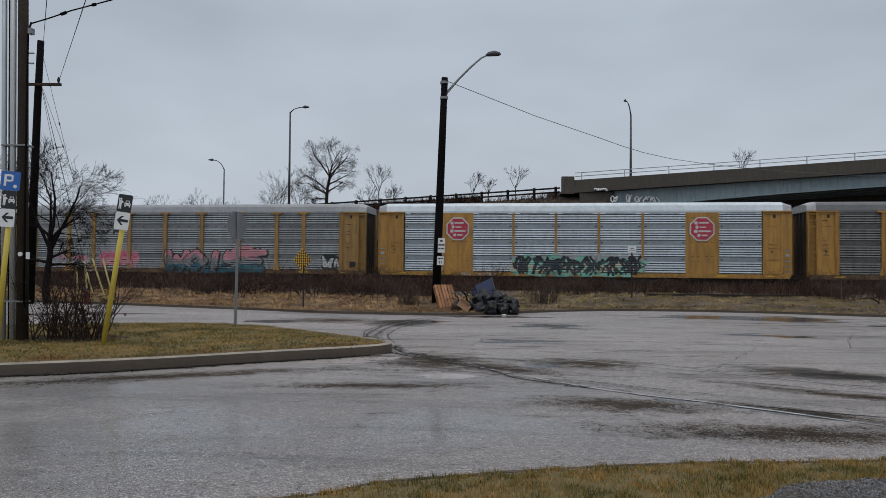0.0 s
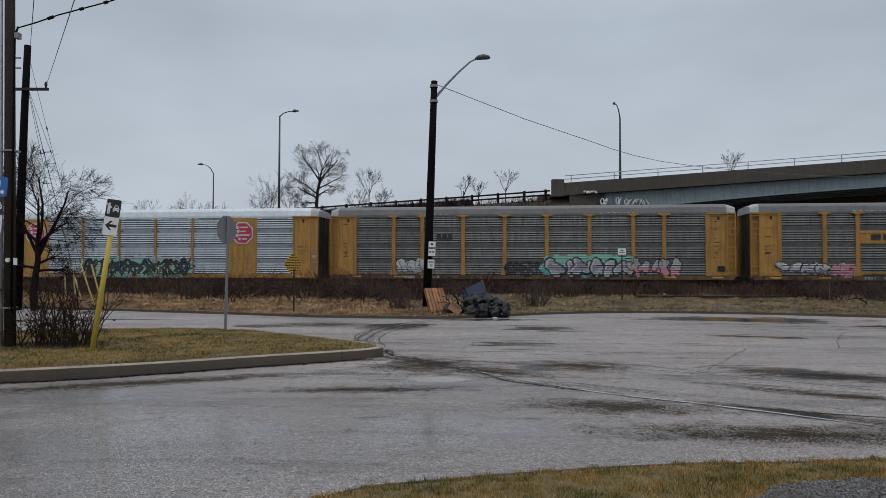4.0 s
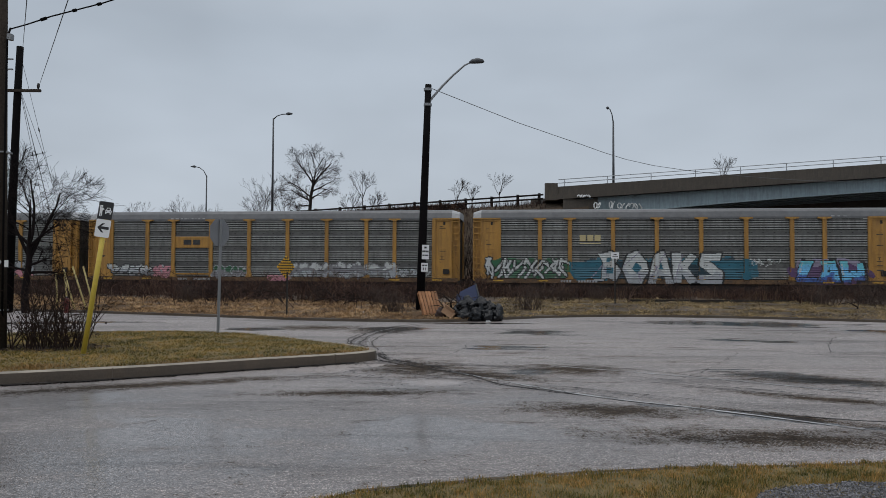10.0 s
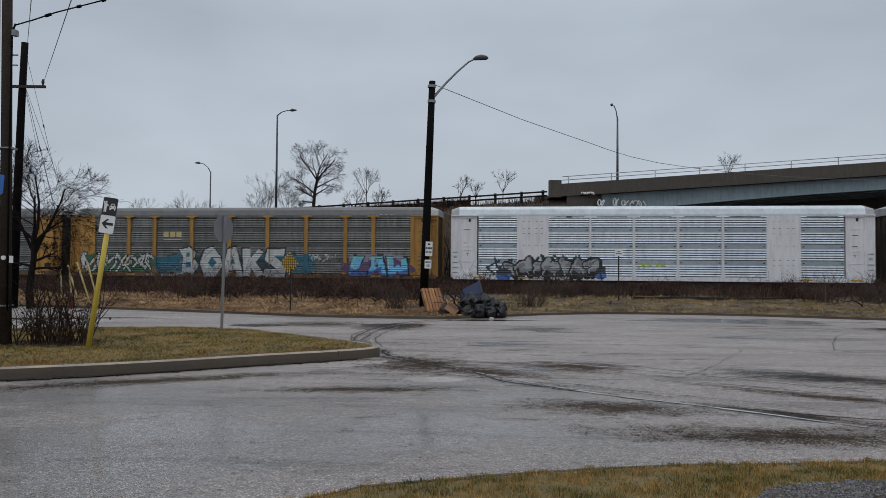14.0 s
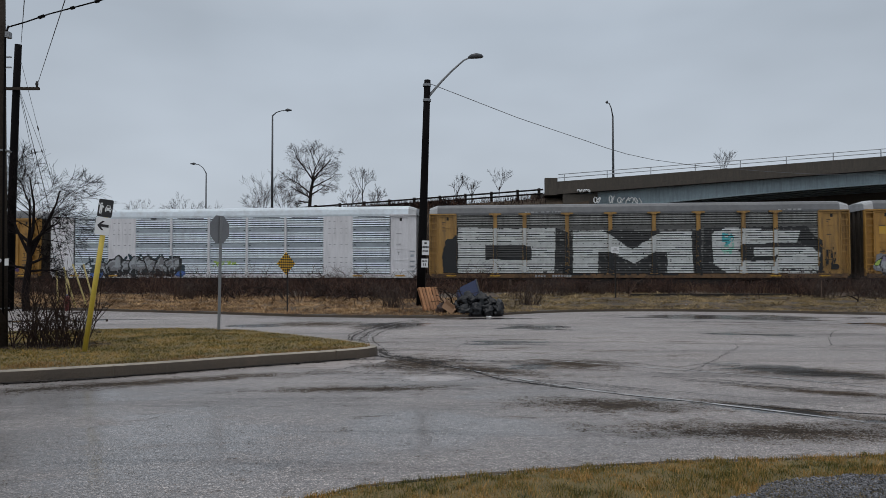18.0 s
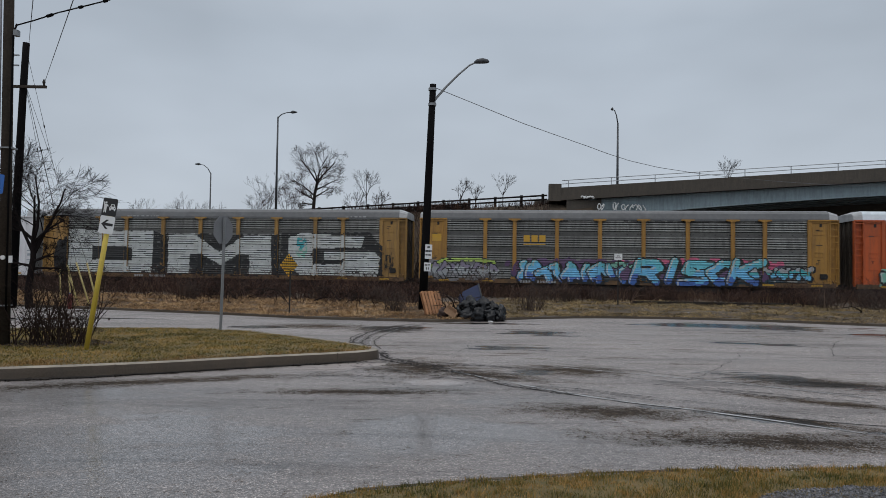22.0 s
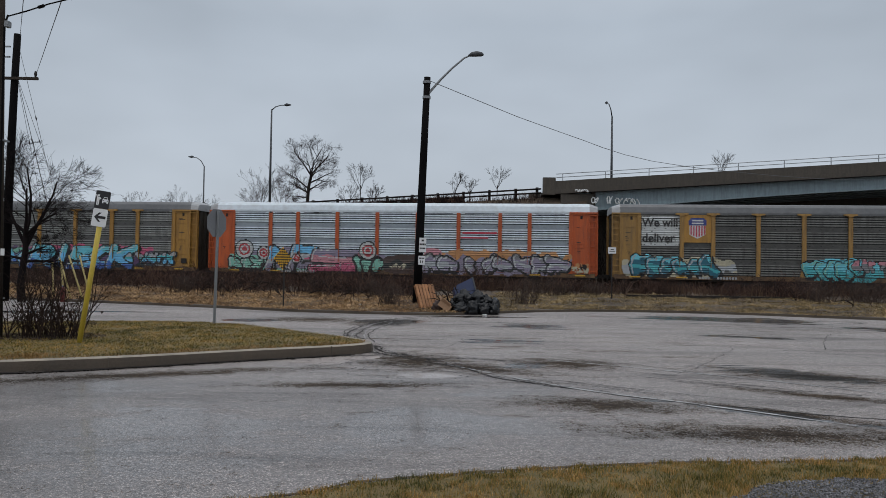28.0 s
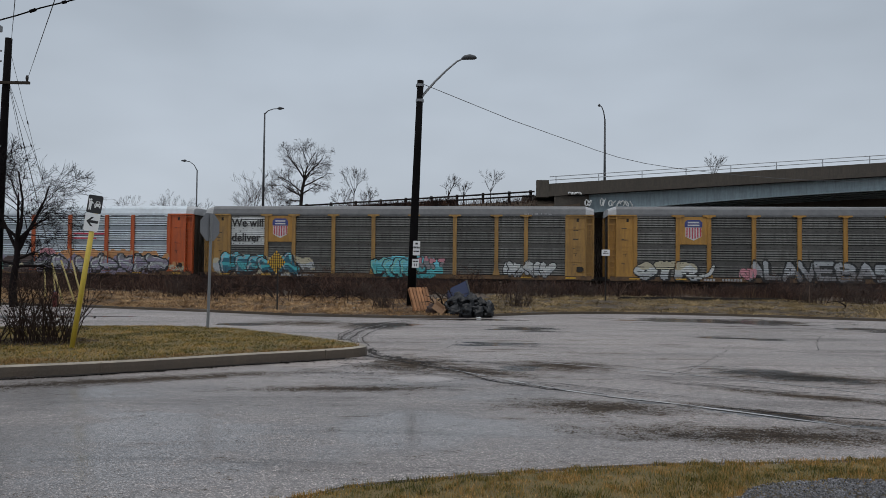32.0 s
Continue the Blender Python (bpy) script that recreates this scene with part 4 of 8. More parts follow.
GREY_LABEL = "faded bluish-grey slatted car carrier with yellow posts and graffiti"
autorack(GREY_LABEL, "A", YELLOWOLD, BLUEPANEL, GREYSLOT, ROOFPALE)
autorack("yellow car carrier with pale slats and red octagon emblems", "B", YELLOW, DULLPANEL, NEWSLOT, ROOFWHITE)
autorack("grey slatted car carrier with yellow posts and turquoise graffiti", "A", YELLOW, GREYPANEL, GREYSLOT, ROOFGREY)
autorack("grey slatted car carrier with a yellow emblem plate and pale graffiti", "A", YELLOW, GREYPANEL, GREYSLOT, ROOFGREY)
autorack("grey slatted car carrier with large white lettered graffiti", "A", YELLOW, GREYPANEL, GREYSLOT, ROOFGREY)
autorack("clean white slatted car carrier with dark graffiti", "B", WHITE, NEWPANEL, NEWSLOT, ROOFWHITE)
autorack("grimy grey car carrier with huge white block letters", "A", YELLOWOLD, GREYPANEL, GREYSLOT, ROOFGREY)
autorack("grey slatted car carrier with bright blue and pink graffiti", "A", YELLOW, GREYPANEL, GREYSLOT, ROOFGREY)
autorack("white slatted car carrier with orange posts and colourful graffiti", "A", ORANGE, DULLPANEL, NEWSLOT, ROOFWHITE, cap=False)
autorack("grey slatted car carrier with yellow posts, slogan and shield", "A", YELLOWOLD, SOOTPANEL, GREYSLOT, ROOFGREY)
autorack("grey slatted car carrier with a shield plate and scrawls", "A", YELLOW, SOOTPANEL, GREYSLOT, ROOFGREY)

# ---- poles, wires and lamps ----
def nearer(ob, k):
    """Brings a thing nearer along its line of sight and makes it smaller to match."""
    ob.matrix_basis = Matrix.Translation(EYE) @ Matrix.Scale(k, 4) @ Matrix.Translation((0, 0, -EYE[2])) @ ob.matrix_basis


def cable(pts, r, sag=0.0, n=14):
    a, b = Vector(pts[0]), Vector(pts[-1])
    if len(pts) == 2:
        pts = [a.lerp(b, k / n) - Vector((0, 0, sag * 4 * (k / n) * (1 - k / n))) for k in range(n + 1)]
    return Mesh().tube(pts, r, 5)


def ring(cx, cy, z0, z1, r, sides=12):
    return Mesh().tube([(cx, cy, z0), (cx, cy, z1)], r, sides)


# street lamp pole across the road, leaning a little
lamp = holder("street_lamp_pole", "black wooden street lamp pole with a curved grey arm", "street lamp", at=pose(-0.76, 28.0, 0.0))
part("pole", Mesh().tube([(0, 0, 0), (0.09, 0, 3.0), (0.2, 0, 6.5), (0.28, 0, 9.0)], [0.17, 0.16, 0.14, 0.125], 12), BLACKPOLE, lamp, smooth=True)
part("arm", Mesh().tube([(0.3, -0.08, 8.15), (0.42, -0.08, 8.45), (0.82, -0.08, 8.92), (1.26, -0.08, 9.37), (1.7, -0.08, 9.76), (1.96, -0.08, 9.88)], [0.05, 0.05, 0.045, 0.04, 0.035, 0.03], 8), GALV, lamp, "grey tubular lamp arm", smooth=True)
m = Mesh()
m.tube([(1.88, -0.08, 9.86), (2.0, -0.08, 9.91), (2.2, -0.08, 9.94), (2.4, -0.08, 9.92), (2.47, -0.08, 9.90)], [0.04, 0.09, 0.11, 0.08, 0.02], 10)
part("lamp_head", m, GREYPAINT, lamp, "grey cobra-head luminaire", smooth=True)
for zz in (8.15, 8.75):
    part("bracket", ring(0.26, 0, zz, zz + 0.1, 0.16), GALV, lamp)


def plate(w, h, t=0.008, r=0.03):
    """A sheet-metal plate with rounded corners, its face towards -y, its foot at z=0."""
    pts = []
    for cx, cz, a0 in ((w / 2 - r, r, -90), (w / 2 - r, h - r, 0), (-w / 2 + r, h - r, 90), (-w / 2 + r, r, 180)):
        for k in range(4):
            a = radians(a0 + 30 * k)
            pts.append((cx + r * math.cos(a), cz + r * math.sin(a)))
    return Mesh().prism(pts, -t, 0)


def bars(rows, y=-0.012, t=0.003):
    m = Mesh()
    for x0, x1, z0, z1 in rows:
        m.box(x0, x1, y, y + t, z0, z1)
    return m


GROUP = "notices on the lamp pole"
s1 = thing("notice_sign", plate(0.27, 0.56, r=0.015), SIGNWHITE, "white notice plate with black lettering on the pole", "sign", GROUP, at=pose(-0.56, 27.8, 2.14, 0, 1.6, 0))
part("lettering", bars([(-0.05, 0.04, 0.42, 0.49), (-0.12, -0.065, 0.27, 0.34), (-0.055, 0.0, 0.27, 0.34), (0.01, 0.06, 0.27, 0.34), (0.07, 0.12, 0.27, 0.34), (-0.11, -0.03, 0.13, 0.18), (-0.01, 0.1, 0.13, 0.18)]), SIGNBLACK, s1)
s2 = thing("notice_sign", plate(0.26, 0.34, r=0.015), SIGNWHITE, "small square white notice plate under the other one", "sign", GROUP, at=pose(-0.59, 27.8, 1.66, 0, 1.6, 0))
part("lettering", bars([(-0.10, -0.01, 0.22, 0.27), (0.0, 0.1, 0.23, 0.27), (-0.05, -0.02, 0.06, 0.16), (0.02, 0.05, 0.06, 0.16)]), SIGNBLACK, s2)
w = thing("overhead_wire", cable([(*p, z) for p, z in zip(smooth_line([(-0.4, 28.0), (5.5, 32.7), (13.6, 39.2), (34.55, 56.0), (60.0, 76.4)], 2.0), [w[1] for w in smooth_line([(0, 8.87), (7.5, 7.85), (18, 7.3), (45, 8.95), (77, 13.0)], 2.0)])], 0.014), DARKSTEEL, "thin black overhead wire from the lamp pole", "wire")
w.data.materials[0] = mat("bare_aluminium_wire", (0.10, 0.10, 0.105), 0.5, 0.3, var=0.05)


def lamp_post(x, y, z0, z1, tipx, tipz, label, r=0.12, bent=True):
    post = holder("street_lamp", label, "street lamp", "lamps along the ramp road", at=pose(x, y, z0))
    h = z1 - z0
    part("post", Mesh().tube([(0, 0, -0.5), (0, 0, h)], [r * 1.3, r * 0.75], 10), GREYPAINT, post, smooth=True)
    part("arm", Mesh().tube([(0, 0, h - 0.1), (tipx * 0.25, 0, h + tipz * 0.55), (tipx * 0.6, 0, h + tipz * 0.92), (tipx, 0, h + tipz)], [r * 0.6, r * 0.5, r * 0.45, r * 0.4], 8), GREYPAINT, post, smooth=True)
    m = Mesh().tube([(tipx * 0.85, 0, h + tipz), (tipx * 1.0, 0, h + tipz + 0.04), (tipx * 1.3, 0, h + tipz + 0.02)], [0.08, 0.2, 0.06], 8)
    part("lamp_head", m, GREYPAINT, post, "dark luminaire head", smooth=True)


lamp_post(-19.85, 85.0, 7.4, 19.9, 1.75, 0.55, "tall grey street lamp on the ramp road")
lamp_post(18.9, 78.0, 8.9, 18.3, -0.6, 1.45, "grey street lamp standing on the overpass")
lamp_post(-35.8, 110.0, 0.0, 16.4, -1.9, 1.35, "distant grey street lamp with a curved arm")

# near utility pole with conduits
up = holder("utility_pole", "tall brown wooden utility pole with grey conduits", "utility pole", at=pose(-8.86, 14.62, 0.1))
part("pole", Mesh().tube([(0, 0, -0.1), (-0.1, 0, 5), (-0.22, 0, 11)], [0.115, 0.10, 0.09], 14), POLEWOOD, up, smooth=True)
part("conduit", Mesh().tube([(-0.17, -0.06, -0.1), (-0.25, -0.06, 4), (-0.38, -0.06, 10.5)], 0.06, 10), RAILMETAL, up, "pale grey steel conduit", smooth=True)
part("conduit", Mesh().tube([(-0.38, -0.02, -0.1), (-0.46, -0.02, 4), (-0.59, -0.02, 10.5)], 0.05, 10), RAILMETAL, up, "pale grey steel conduit", smooth=True)
part("cable_guard", Mesh().tube([(-0.275, 0.05, -0.1), (-0.355, 0.05, 4), (-0.48, 0.05, 10.5)], 0.055, 8), BLACKPOLE, up, "black cable riser", smooth=True)
for zz in (0.7, 3.9):
    m = Mesh().box(-0.46, 0.08, -0.125, 0.12, zz, zz + 0.03, c=0.008)
    part("strap", m, GALV, up)
part("tag_plate", Mesh().tube([(0.0, -0.12, 1.68), (0.0, -0.15, 1.68)], 0.045, 14), SIGNWHITE, up, "round white tag with a red rim")
part("tag_plate", Mesh().box(0.13, 0.2, -0.16, -0.14, 1.58, 1.72), SIGNWHITE, up, "small white tag")
part("drop_cable", Mesh().tube([(0.10, -0.1, 6.45), (0.06, -0.14, 6.25), (0.07, -0.14, 3.5), (0.1, -0.14, 0.6)], 0.02, 6), BLACKPOLE, up, smooth=True)
part("insulator", Mesh().box(0.06, 0.14, -0.16, -0.04, 6.2, 6.32, c=0.01), GALV, up)
sc = thing("service_cable", cable([(-8.82, 14.6, 6.55), (-8.45, 14.6, 6.66), (-7.99, 14.6, 6.82), (-6.95, 14.6, 7.1), (-4.5, 14.6, 7.9), (0, 14.6, 9.5)], 0.015), BLACKPOLE, "thick black service cable with splices off the utility pole", "wire", smooth=True)

nearer(up, 0.905)
for a, b in (((-8.2, 14.6, 6.745), (-8.08, 14.6, 6.787)), ((-7.55, 14.6, 6.938), (-7.47, 14.6, 6.96)), ((-7.05, 14.6, 7.073), (-6.97, 14.6, 7.095)), ((-6.5, 14.6, 7.247), (-6.4, 14.6, 7.28))):
    part("splice", Mesh().tube([a, b], 0.032, 6), BLACKPOLE, sc)
nearer(sc, 0.905)

# second utility pole beyond the road
up = holder("utility_pole", "dark wooden utility pole with one crossarm", "utility pole", at=pose(-16.70, 28.0, 0.1))
part("pole", Mesh().tube([(0, 0, -0.1), (0.05, 0, 4), (0.13, 0, 8.0), (0.2, 0, 10.3)], [0.16, 0.15, 0.135, 0.125], 12), BLACKPOLE, up, smooth=True)
part("crossarm", Mesh().box(-0.55, 1.13, -0.2, -0.1, 8.48, 8.58, c=0.01), POLEWOOD, up)
part("insulator", Mesh().tube([(1.03, -0.15, 8.58), (1.03, -0.15, 8.72), (1.03, -0.15, 8.82)], [0.03, 0.06, 0.03], 10), DARKSTEEL, up)
for zz in (9.35, 9.75):
    part("bracket", Mesh().box(-0.5, 0.0, -0.14, -0.08, zz, zz + 0.05), GALV, up)
WG = "wires on the far utility pole"
for a, b, sag in (((-15.66, 27.85, 8.76), (-3.36, 7.0, 5.26), 0.0), ((-16.4, 28, 10.32), (-4.04, 7.0, 4.8), 0.0)):
    thing("overhead_wire", cable([a, b], 0.008, sag), DARKSTEEL, "thin dark overhead wire at the utility pole", "wire", WG)


# ---- signs ----
def arrow(s, y):
    m = Mesh()
    m.prism([(-0.10 * s, 0.0), (-0.015 * s, 0.085 * s), (0.03 * s, 0.085 * s), (-0.03 * s, 0.025 * s), (0.11 * s, 0.025 * s), (0.11 * s, -0.025 * s), (-0.03 * s, -0.025 * s), (0.03 * s, -0.085 * s), (-0.015 * s, -0.085 * s)], y - 0.003, y)
    return m


def car_pictogram(y):
    """A waving figure beside the front of a car."""
    m = Mesh()
    m.prism([(-0.105, -0.125), (-0.09, -0.125), (-0.083, -0.03), (-0.076, -0.125), (-0.06, -0.125), (-0.052, 0.0), (-0.028, -0.005), (-0.024, 0.012), (-0.055, 0.04), (-0.095, 0.04), (-0.118, 0.085), (-0.13, 0.078), (-0.108, 0.02)], y - 0.003, y)
    m.prism([(-0.078 + 0.021 * math.cos(a), 0.068 + 0.021 * math.sin(a)) for a in np.linspace(0, 6.28, 10, endpoint=False)], y - 0.003, y)
    m.prism([(0.0, -0.05), (-0.004, -0.012), (0.012, 0.006), (0.028, 0.05), (0.088, 0.05), (0.104, 0.006), (0.12, -0.012), (0.116, -0.05)], y - 0.003, y)
    m.box(0.004, 0.026, y - 0.003, y, -0.075, -0.049)
    m.box(0.09, 0.112, y - 0.003, y, -0.075, -0.049)
    m.prism([(0.026, 0.008), (0.037, 0.038), (0.079, 0.038), (0.09, 0.008)], y - 0.0045, y - 0.0032, 1)
    for x in (0.018, 0.098):
        m.box(x - 0.011, x + 0.011, y - 0.0045, y - 0.0032, -0.03, -0.014, 1)
    return m


def marker(x, y, lean, turn, label, blue):
    post = holder("pickup_sign_post", label, "sign", "leaning yellow sign posts", at=pose(x, y, 0.13) @ pose(0, 0, 0, 0, lean, turn))
    top = 2.2
    part("post", Mesh().tube([(0, 0, -0.25), (0, 0, top + 0.6)], 0.048, 10), YELLOWPOST, post, "yellow plastic post sleeve", smooth=True)
    a = part("arrow_plate", plate(0.28, 0.34), SIGNWHITE, post, "white plate with a black arrow", at=pose(0, -0.055, top - 0.05))
    part("arrow", arrow(1.05, -0.009), SIGNBLACK, a, at=pose(0, 0, 0.18))
    b = part("pictogram_plate", plate(0.28, 0.34), SIGNBLACK, post, "black plate with a white car pictogram", at=pose(0, -0.055, top + 0.295))
    part("pictogram", car_pictogram(-0.009), [SIGNWHITE, SIGNBLACK], b, at=pose(0, 0, 0.18))
    if blue:
        c = part("parking_plate", plate(0.37, 0.36), SIGNBLUE, post, "blue plate with a white letter P", at=pose(0.0, -0.06, top + 0.64))
        m = Mesh()
        m.box(-0.12, -0.075, -0.012, -0.009, 0.08, 0.30)
        m.box(-0.075, 0.02, -0.012, -0.009, 0.262, 0.30)
        m.box(-0.075, 0.02, -0.012, -0.009, 0.165, 0.20)
        m.box(0.02, 0.055, -0.012, -0.009, 0.175, 0.29)
        part("letter_p", m, SIGNWHITE, c)
        part("wheelchair_symbol", Mesh().tube([(0.10, -0.009, 0.08), (0.10, -0.012, 0.08)], 0.035, 14), SIGNWHITE, c)
    return post


nearer(marker(-6.77, 13.8, 8.2, 0, "yellow post leaning beside black pickup and arrow plates", False), 0.915)
nearer(marker(-8.60, 13.4, 4.3, 0, "yellow post with blue parking, black and white plates", True), 0.915)

octo = [(0.39 * math.cos(radians(22.5 + 45 * k)), 0.39 * math.sin(radians(22.5 + 45 * k))) for k in range(8)]
st = holder("stop_sign", "back of an octagonal stop sign on a steel post", "sign", at=pose(-5.76, 18.8, 0.14))
part("sign_plate", Mesh().prism(octo, 0.03, 0.036), mat("bare_sign_back", (0.20, 0.205, 0.215), 0.5, 0.4, var=0.15), st, "plain grey aluminium back", at=pose(0.03, 0, 2.5, 0, 0, 66))
part("post", Mesh().box(-0.032, 0.032, -0.02, 0.028, -0.12, 2.82, c=0.006), GALV, st, at=pose(0, 0, 0, 0, 0.8, 0))
for zz in (2.3, 2.7):
    part("bolt", Mesh().tube([(0.03, -0.03, zz), (0.03, -0.018, zz)], 0.018, 8), GALV, st)

nearer(st, 0.9125)
ck = holder("checkerboard_sign", "yellow and black checkered diamond sign on a thin post", "sign", at=pose(-5.42, 25.6, 0.12))
part("post", Mesh().box(-0.025, 0.025, 0.0, 0.04, -0.15, 1.5, c=0.005), DARKSTEEL, ck)
n = 9
cell = 0.58 / n
m = Mesh().prism([(-0.29, -0.29), (0.29, -0.29), (0.29, 0.29), (-0.29, 0.29)], -0.01, 0.0)
pl = part("sign_plate", m, SIGNYELLOW, ck, at=pose(-0.05, -0.01, 1.68, 0, 0, 53) @ pose(0, 0, 0, 0, 45, 0))
m = Mesh()
for i in range(n):
    for j in range(n):
        if (i + j) % 2:
            m.box(-0.29 + i * cell, -0.29 + (i + 1) * cell, -0.014, -0.011, -0.29 + j * cell, -0.29 + (j + 1) * cell)
part("black_squares", m, SIGNBLACK, pl)

ws = holder("small_white_sign", "small white board on a thin dark post", "sign", at=pose(8.06, 33.0, 0.2))
part("post", Mesh().box(-0.025, 0.025, 0.0, 0.04, -0.2, 2.2, c=0.005), DARKSTEEL, ws)
b = part("board", plate(0.37, 0.29), SIGNWHITE, ws, at=pose(0, -0.005, 2.12))
part("lettering", bars([(-0.07, 0.07, 0.17, 0.205), (-0.13, 0.13, 0.09, 0.115)]), DARKSTEEL, b)

# striped guy-wire guards and a hydrant on the far verge
GG = "guy wire guards"
PALEYELLOW = mat("pale_yellow_guard", (0.52, 0.42, 0.16), 0.5, var=0.2, dirt=(0.25, 0.18, 0.08), dirt_amount=0.5)
for (x0, z0), (x1, z1), y in (((-15.13, 1.68), (-14.46, 0.0), 29.0), ((-14.77, 1.8), (-14.0, 0.0), 29.0), ((-14.54, 1.8), (-13.9, 0.05), 29.4), ((-15.74, 1.56), (-15.5, 0.1), 29.6), ((-15.59, 1.56), (-15.3, 0.1), 30.0)):
    hook = Vector((-16.55, 28.0, {-14.77: 10.35, -14.54: 8.95}.get(x0, 9.05)))
    gw = holder("guy_guard", "slanting yellow guy wire guard with dark bands", "guy guard", GG)
    a, b = Vector((x0, y, z0)), Vector((x1, y - 0.3, z1))
    part("sleeve", Mesh().tube([a, b], 0.036, 8), PALEYELLOW, gw, smooth=True)
    m = Mesh()
    for k in range(4):
        p = a.lerp(b, 0.62 + 0.10 * k)
        q = a.lerp(b, 0.645 + 0.10 * k)
        m.tube([p, q], 0.034, 8)
    part("band", m, RUST, gw, smooth=True, kind="stuff")
    part("guy_wire", Mesh().tube([a, a.lerp(hook, 0.995)], 0.008, 4), DARKSTEEL, gw)
    part("strain_insulator", Mesh().tube([a.lerp(hook, 0.62), a.lerp(hook, 0.63), a.lerp(hook, 0.64)], [0.012, 0.03, 0.012], 8), DARKSTEEL, gw)
hy = holder("fire_hydrant", "faded red fire hydrant on the verge", "hydrant", at=pose(-13.9, 26.9, 0.12) @ Matrix.Diagonal((0.65, 0.65, 0.65, 1)))
part("barrel", Mesh().tube([(0, 0, -0.1), (0, 0, 0.55), (0, 0, 0.62), (0, 0, 0.72), (0, 0, 0.78)], [0.13, 0.12, 0.15, 0.12, 0.04], 12), REDPAINT, hy, smooth=True)
part("outlet", Mesh().tube([(-0.2, 0, 0.45), (0.2, 0, 0.45)], 0.06, 10), REDPAINT, hy, smooth=True)
part("bonnet_nut", Mesh().tube([(0, 0, 0.76), (0, 0, 0.84)], 0.03, 5), SIGNBLUE, hy)


# ---- dumped rubbish by the kerb ----
pa = holder("wooden_pallet", "reddish pine pallet leaning on a pole", "pallet", at=pose(-0.24, 25.75, 0.10) @ pose(0, 0, 0, 0, 0, 33) @ pose(0, 0, 0, -27, 0, 0))
plank = Mesh().box(-0.05, 0.05, -0.011, 0.011, 0.0, 0.92, c=0.003).data("plank", PALLETWOOD)
for k in range(6):
    part("plank", plank, None, pa, at=pose(-0.33 + 0.132 * k, -0.055, 0, 0, rng.uniform(-1, 1), 0))
for k in range(3):
    part("plank", plank, None, pa, at=pose(-0.33 + 0.33 * k, 0.055, 0))
for zz in (0.04, 0.44, 0.84):
    part("stringer", Mesh().box(-0.4, 0.4, -0.042, 0.042, zz, zz + 0.045, c=0.004), PALLETWOOD, pa)


def lump(rx, ry, rz, seed, top=0.0):
    """A tied and slumped bag, creased into flat crackling facets."""
    bm = bmesh.new()
    bmesh.ops.create_icosphere(bm, subdivisions=4, radius=1.0)
    for v in bm.verts:
        d = v.co.normalized()
        w = noise.noise(d * 1.3 + Vector((seed * 3.1, 0, 0))) * 0.3
        for f, k in ((1.7, 0.36), (3.6, 0.28), (8.0, 0.15), (17.0, 0.06)):
            w += (abs(noise.noise(d * f + Vector((seed, seed * 2.3, f)))) - 0.2) * k
        v.co = d * (0.86 + w)
        if v.co.z < -0.62:
            v.co.z = -0.62 + (v.co.z + 0.62) * 0.1
        if d.z > 0.85:
            v.co.z += (d.z - 0.85) * 2.4 * top
        v.co.x *= rx
        v.co.y *= ry
        v.co.z = (v.co.z + 0.66) * rz
    me = bpy.data.meshes.new("rubbish_bag")
    bm.to_mesh(me)
    bm.free()
    me.materials.append(BAGPLASTIC)
    me.polygons.foreach_set("use_smooth", [True] * len(me.polygons))
    return me


for k, (x, y, z, rx, ry, rz) in enumerate(((0.86, 24.25, 0.0, 0.34, 0.30, 0.27), (1.22, 24.15, 0.0, 0.27, 0.28, 0.30), (1.58, 24.2, 0.0, 0.28, 0.28, 0.27), (1.92, 24.3, 0.0, 0.24, 0.28, 0.25), (0.66, 24.6, 0.05, 0.26, 0.26, 0.30),
                                          (0.80, 24.5, 0.36, 0.28, 0.26, 0.19), (1.10, 24.5, 0.32, 0.25, 0.26, 0.22), (1.42, 24.5, 0.32, 0.28, 0.26, 0.25), (1.72, 24.5, 0.26, 0.26, 0.26, 0.24), (2.0, 24.65, 0.1, 0.2, 0.28, 0.28),
                                          (1.0, 24.75, 0.38, 0.3, 0.3, 0.22), (1.45, 24.8, 0.40, 0.27, 0.28, 0.23))):
    thing("rubbish_bag", lump(rx, ry, rz, k + 1, top=1.0 if k in (7, 10) else 0.25), None, "shiny black plastic rubbish bag in a heap by the kerb", "rubbish bag", "heap of rubbish bags", at=pose(x, y, z, 0, 0, 40 * k))
cb = thing("cardboard_box", Mesh().box(-0.22, 0.22, -0.14, 0.14, 0.0, 0.2, c=0.012), CARDBOARD, "soggy brown cardboard box tipped beside the bags", "box", at=pose(0.26, 24.35, 0.19, 0, 34, -14))
part("flap", Mesh().box(-0.2, 0.17, -0.012, 0.0, 0.0, 0.14), CARDBOARD, cb, at=pose(0, -0.14, 0.2, 35, 0, 0))
part("flap", Mesh().box(-0.012, 0.0, -0.13, 0.13, 0.0, 0.14), CARDBOARD, cb, at=pose(-0.22, 0, 0.19, 0, -50, 0))
thing("rubbish_sack", lump(0.2, 0.24, 0.24, 33), None, "brown soiled sack beside the cardboard box", "rubbish bag", at=pose(0.05, 24.5, 0.06)).data.materials[0] = mat("soiled_sack", (0.05, 0.03, 0.025), 0.7, var=0.4)
thing("white_rag", lump(0.09, 0.08, 0.03, 34), None, "scrap of white plastic at the foot of the bags", "litter", at=pose(1.62, 23.86, 0.0)).data.materials[0] = SIGNWHITE
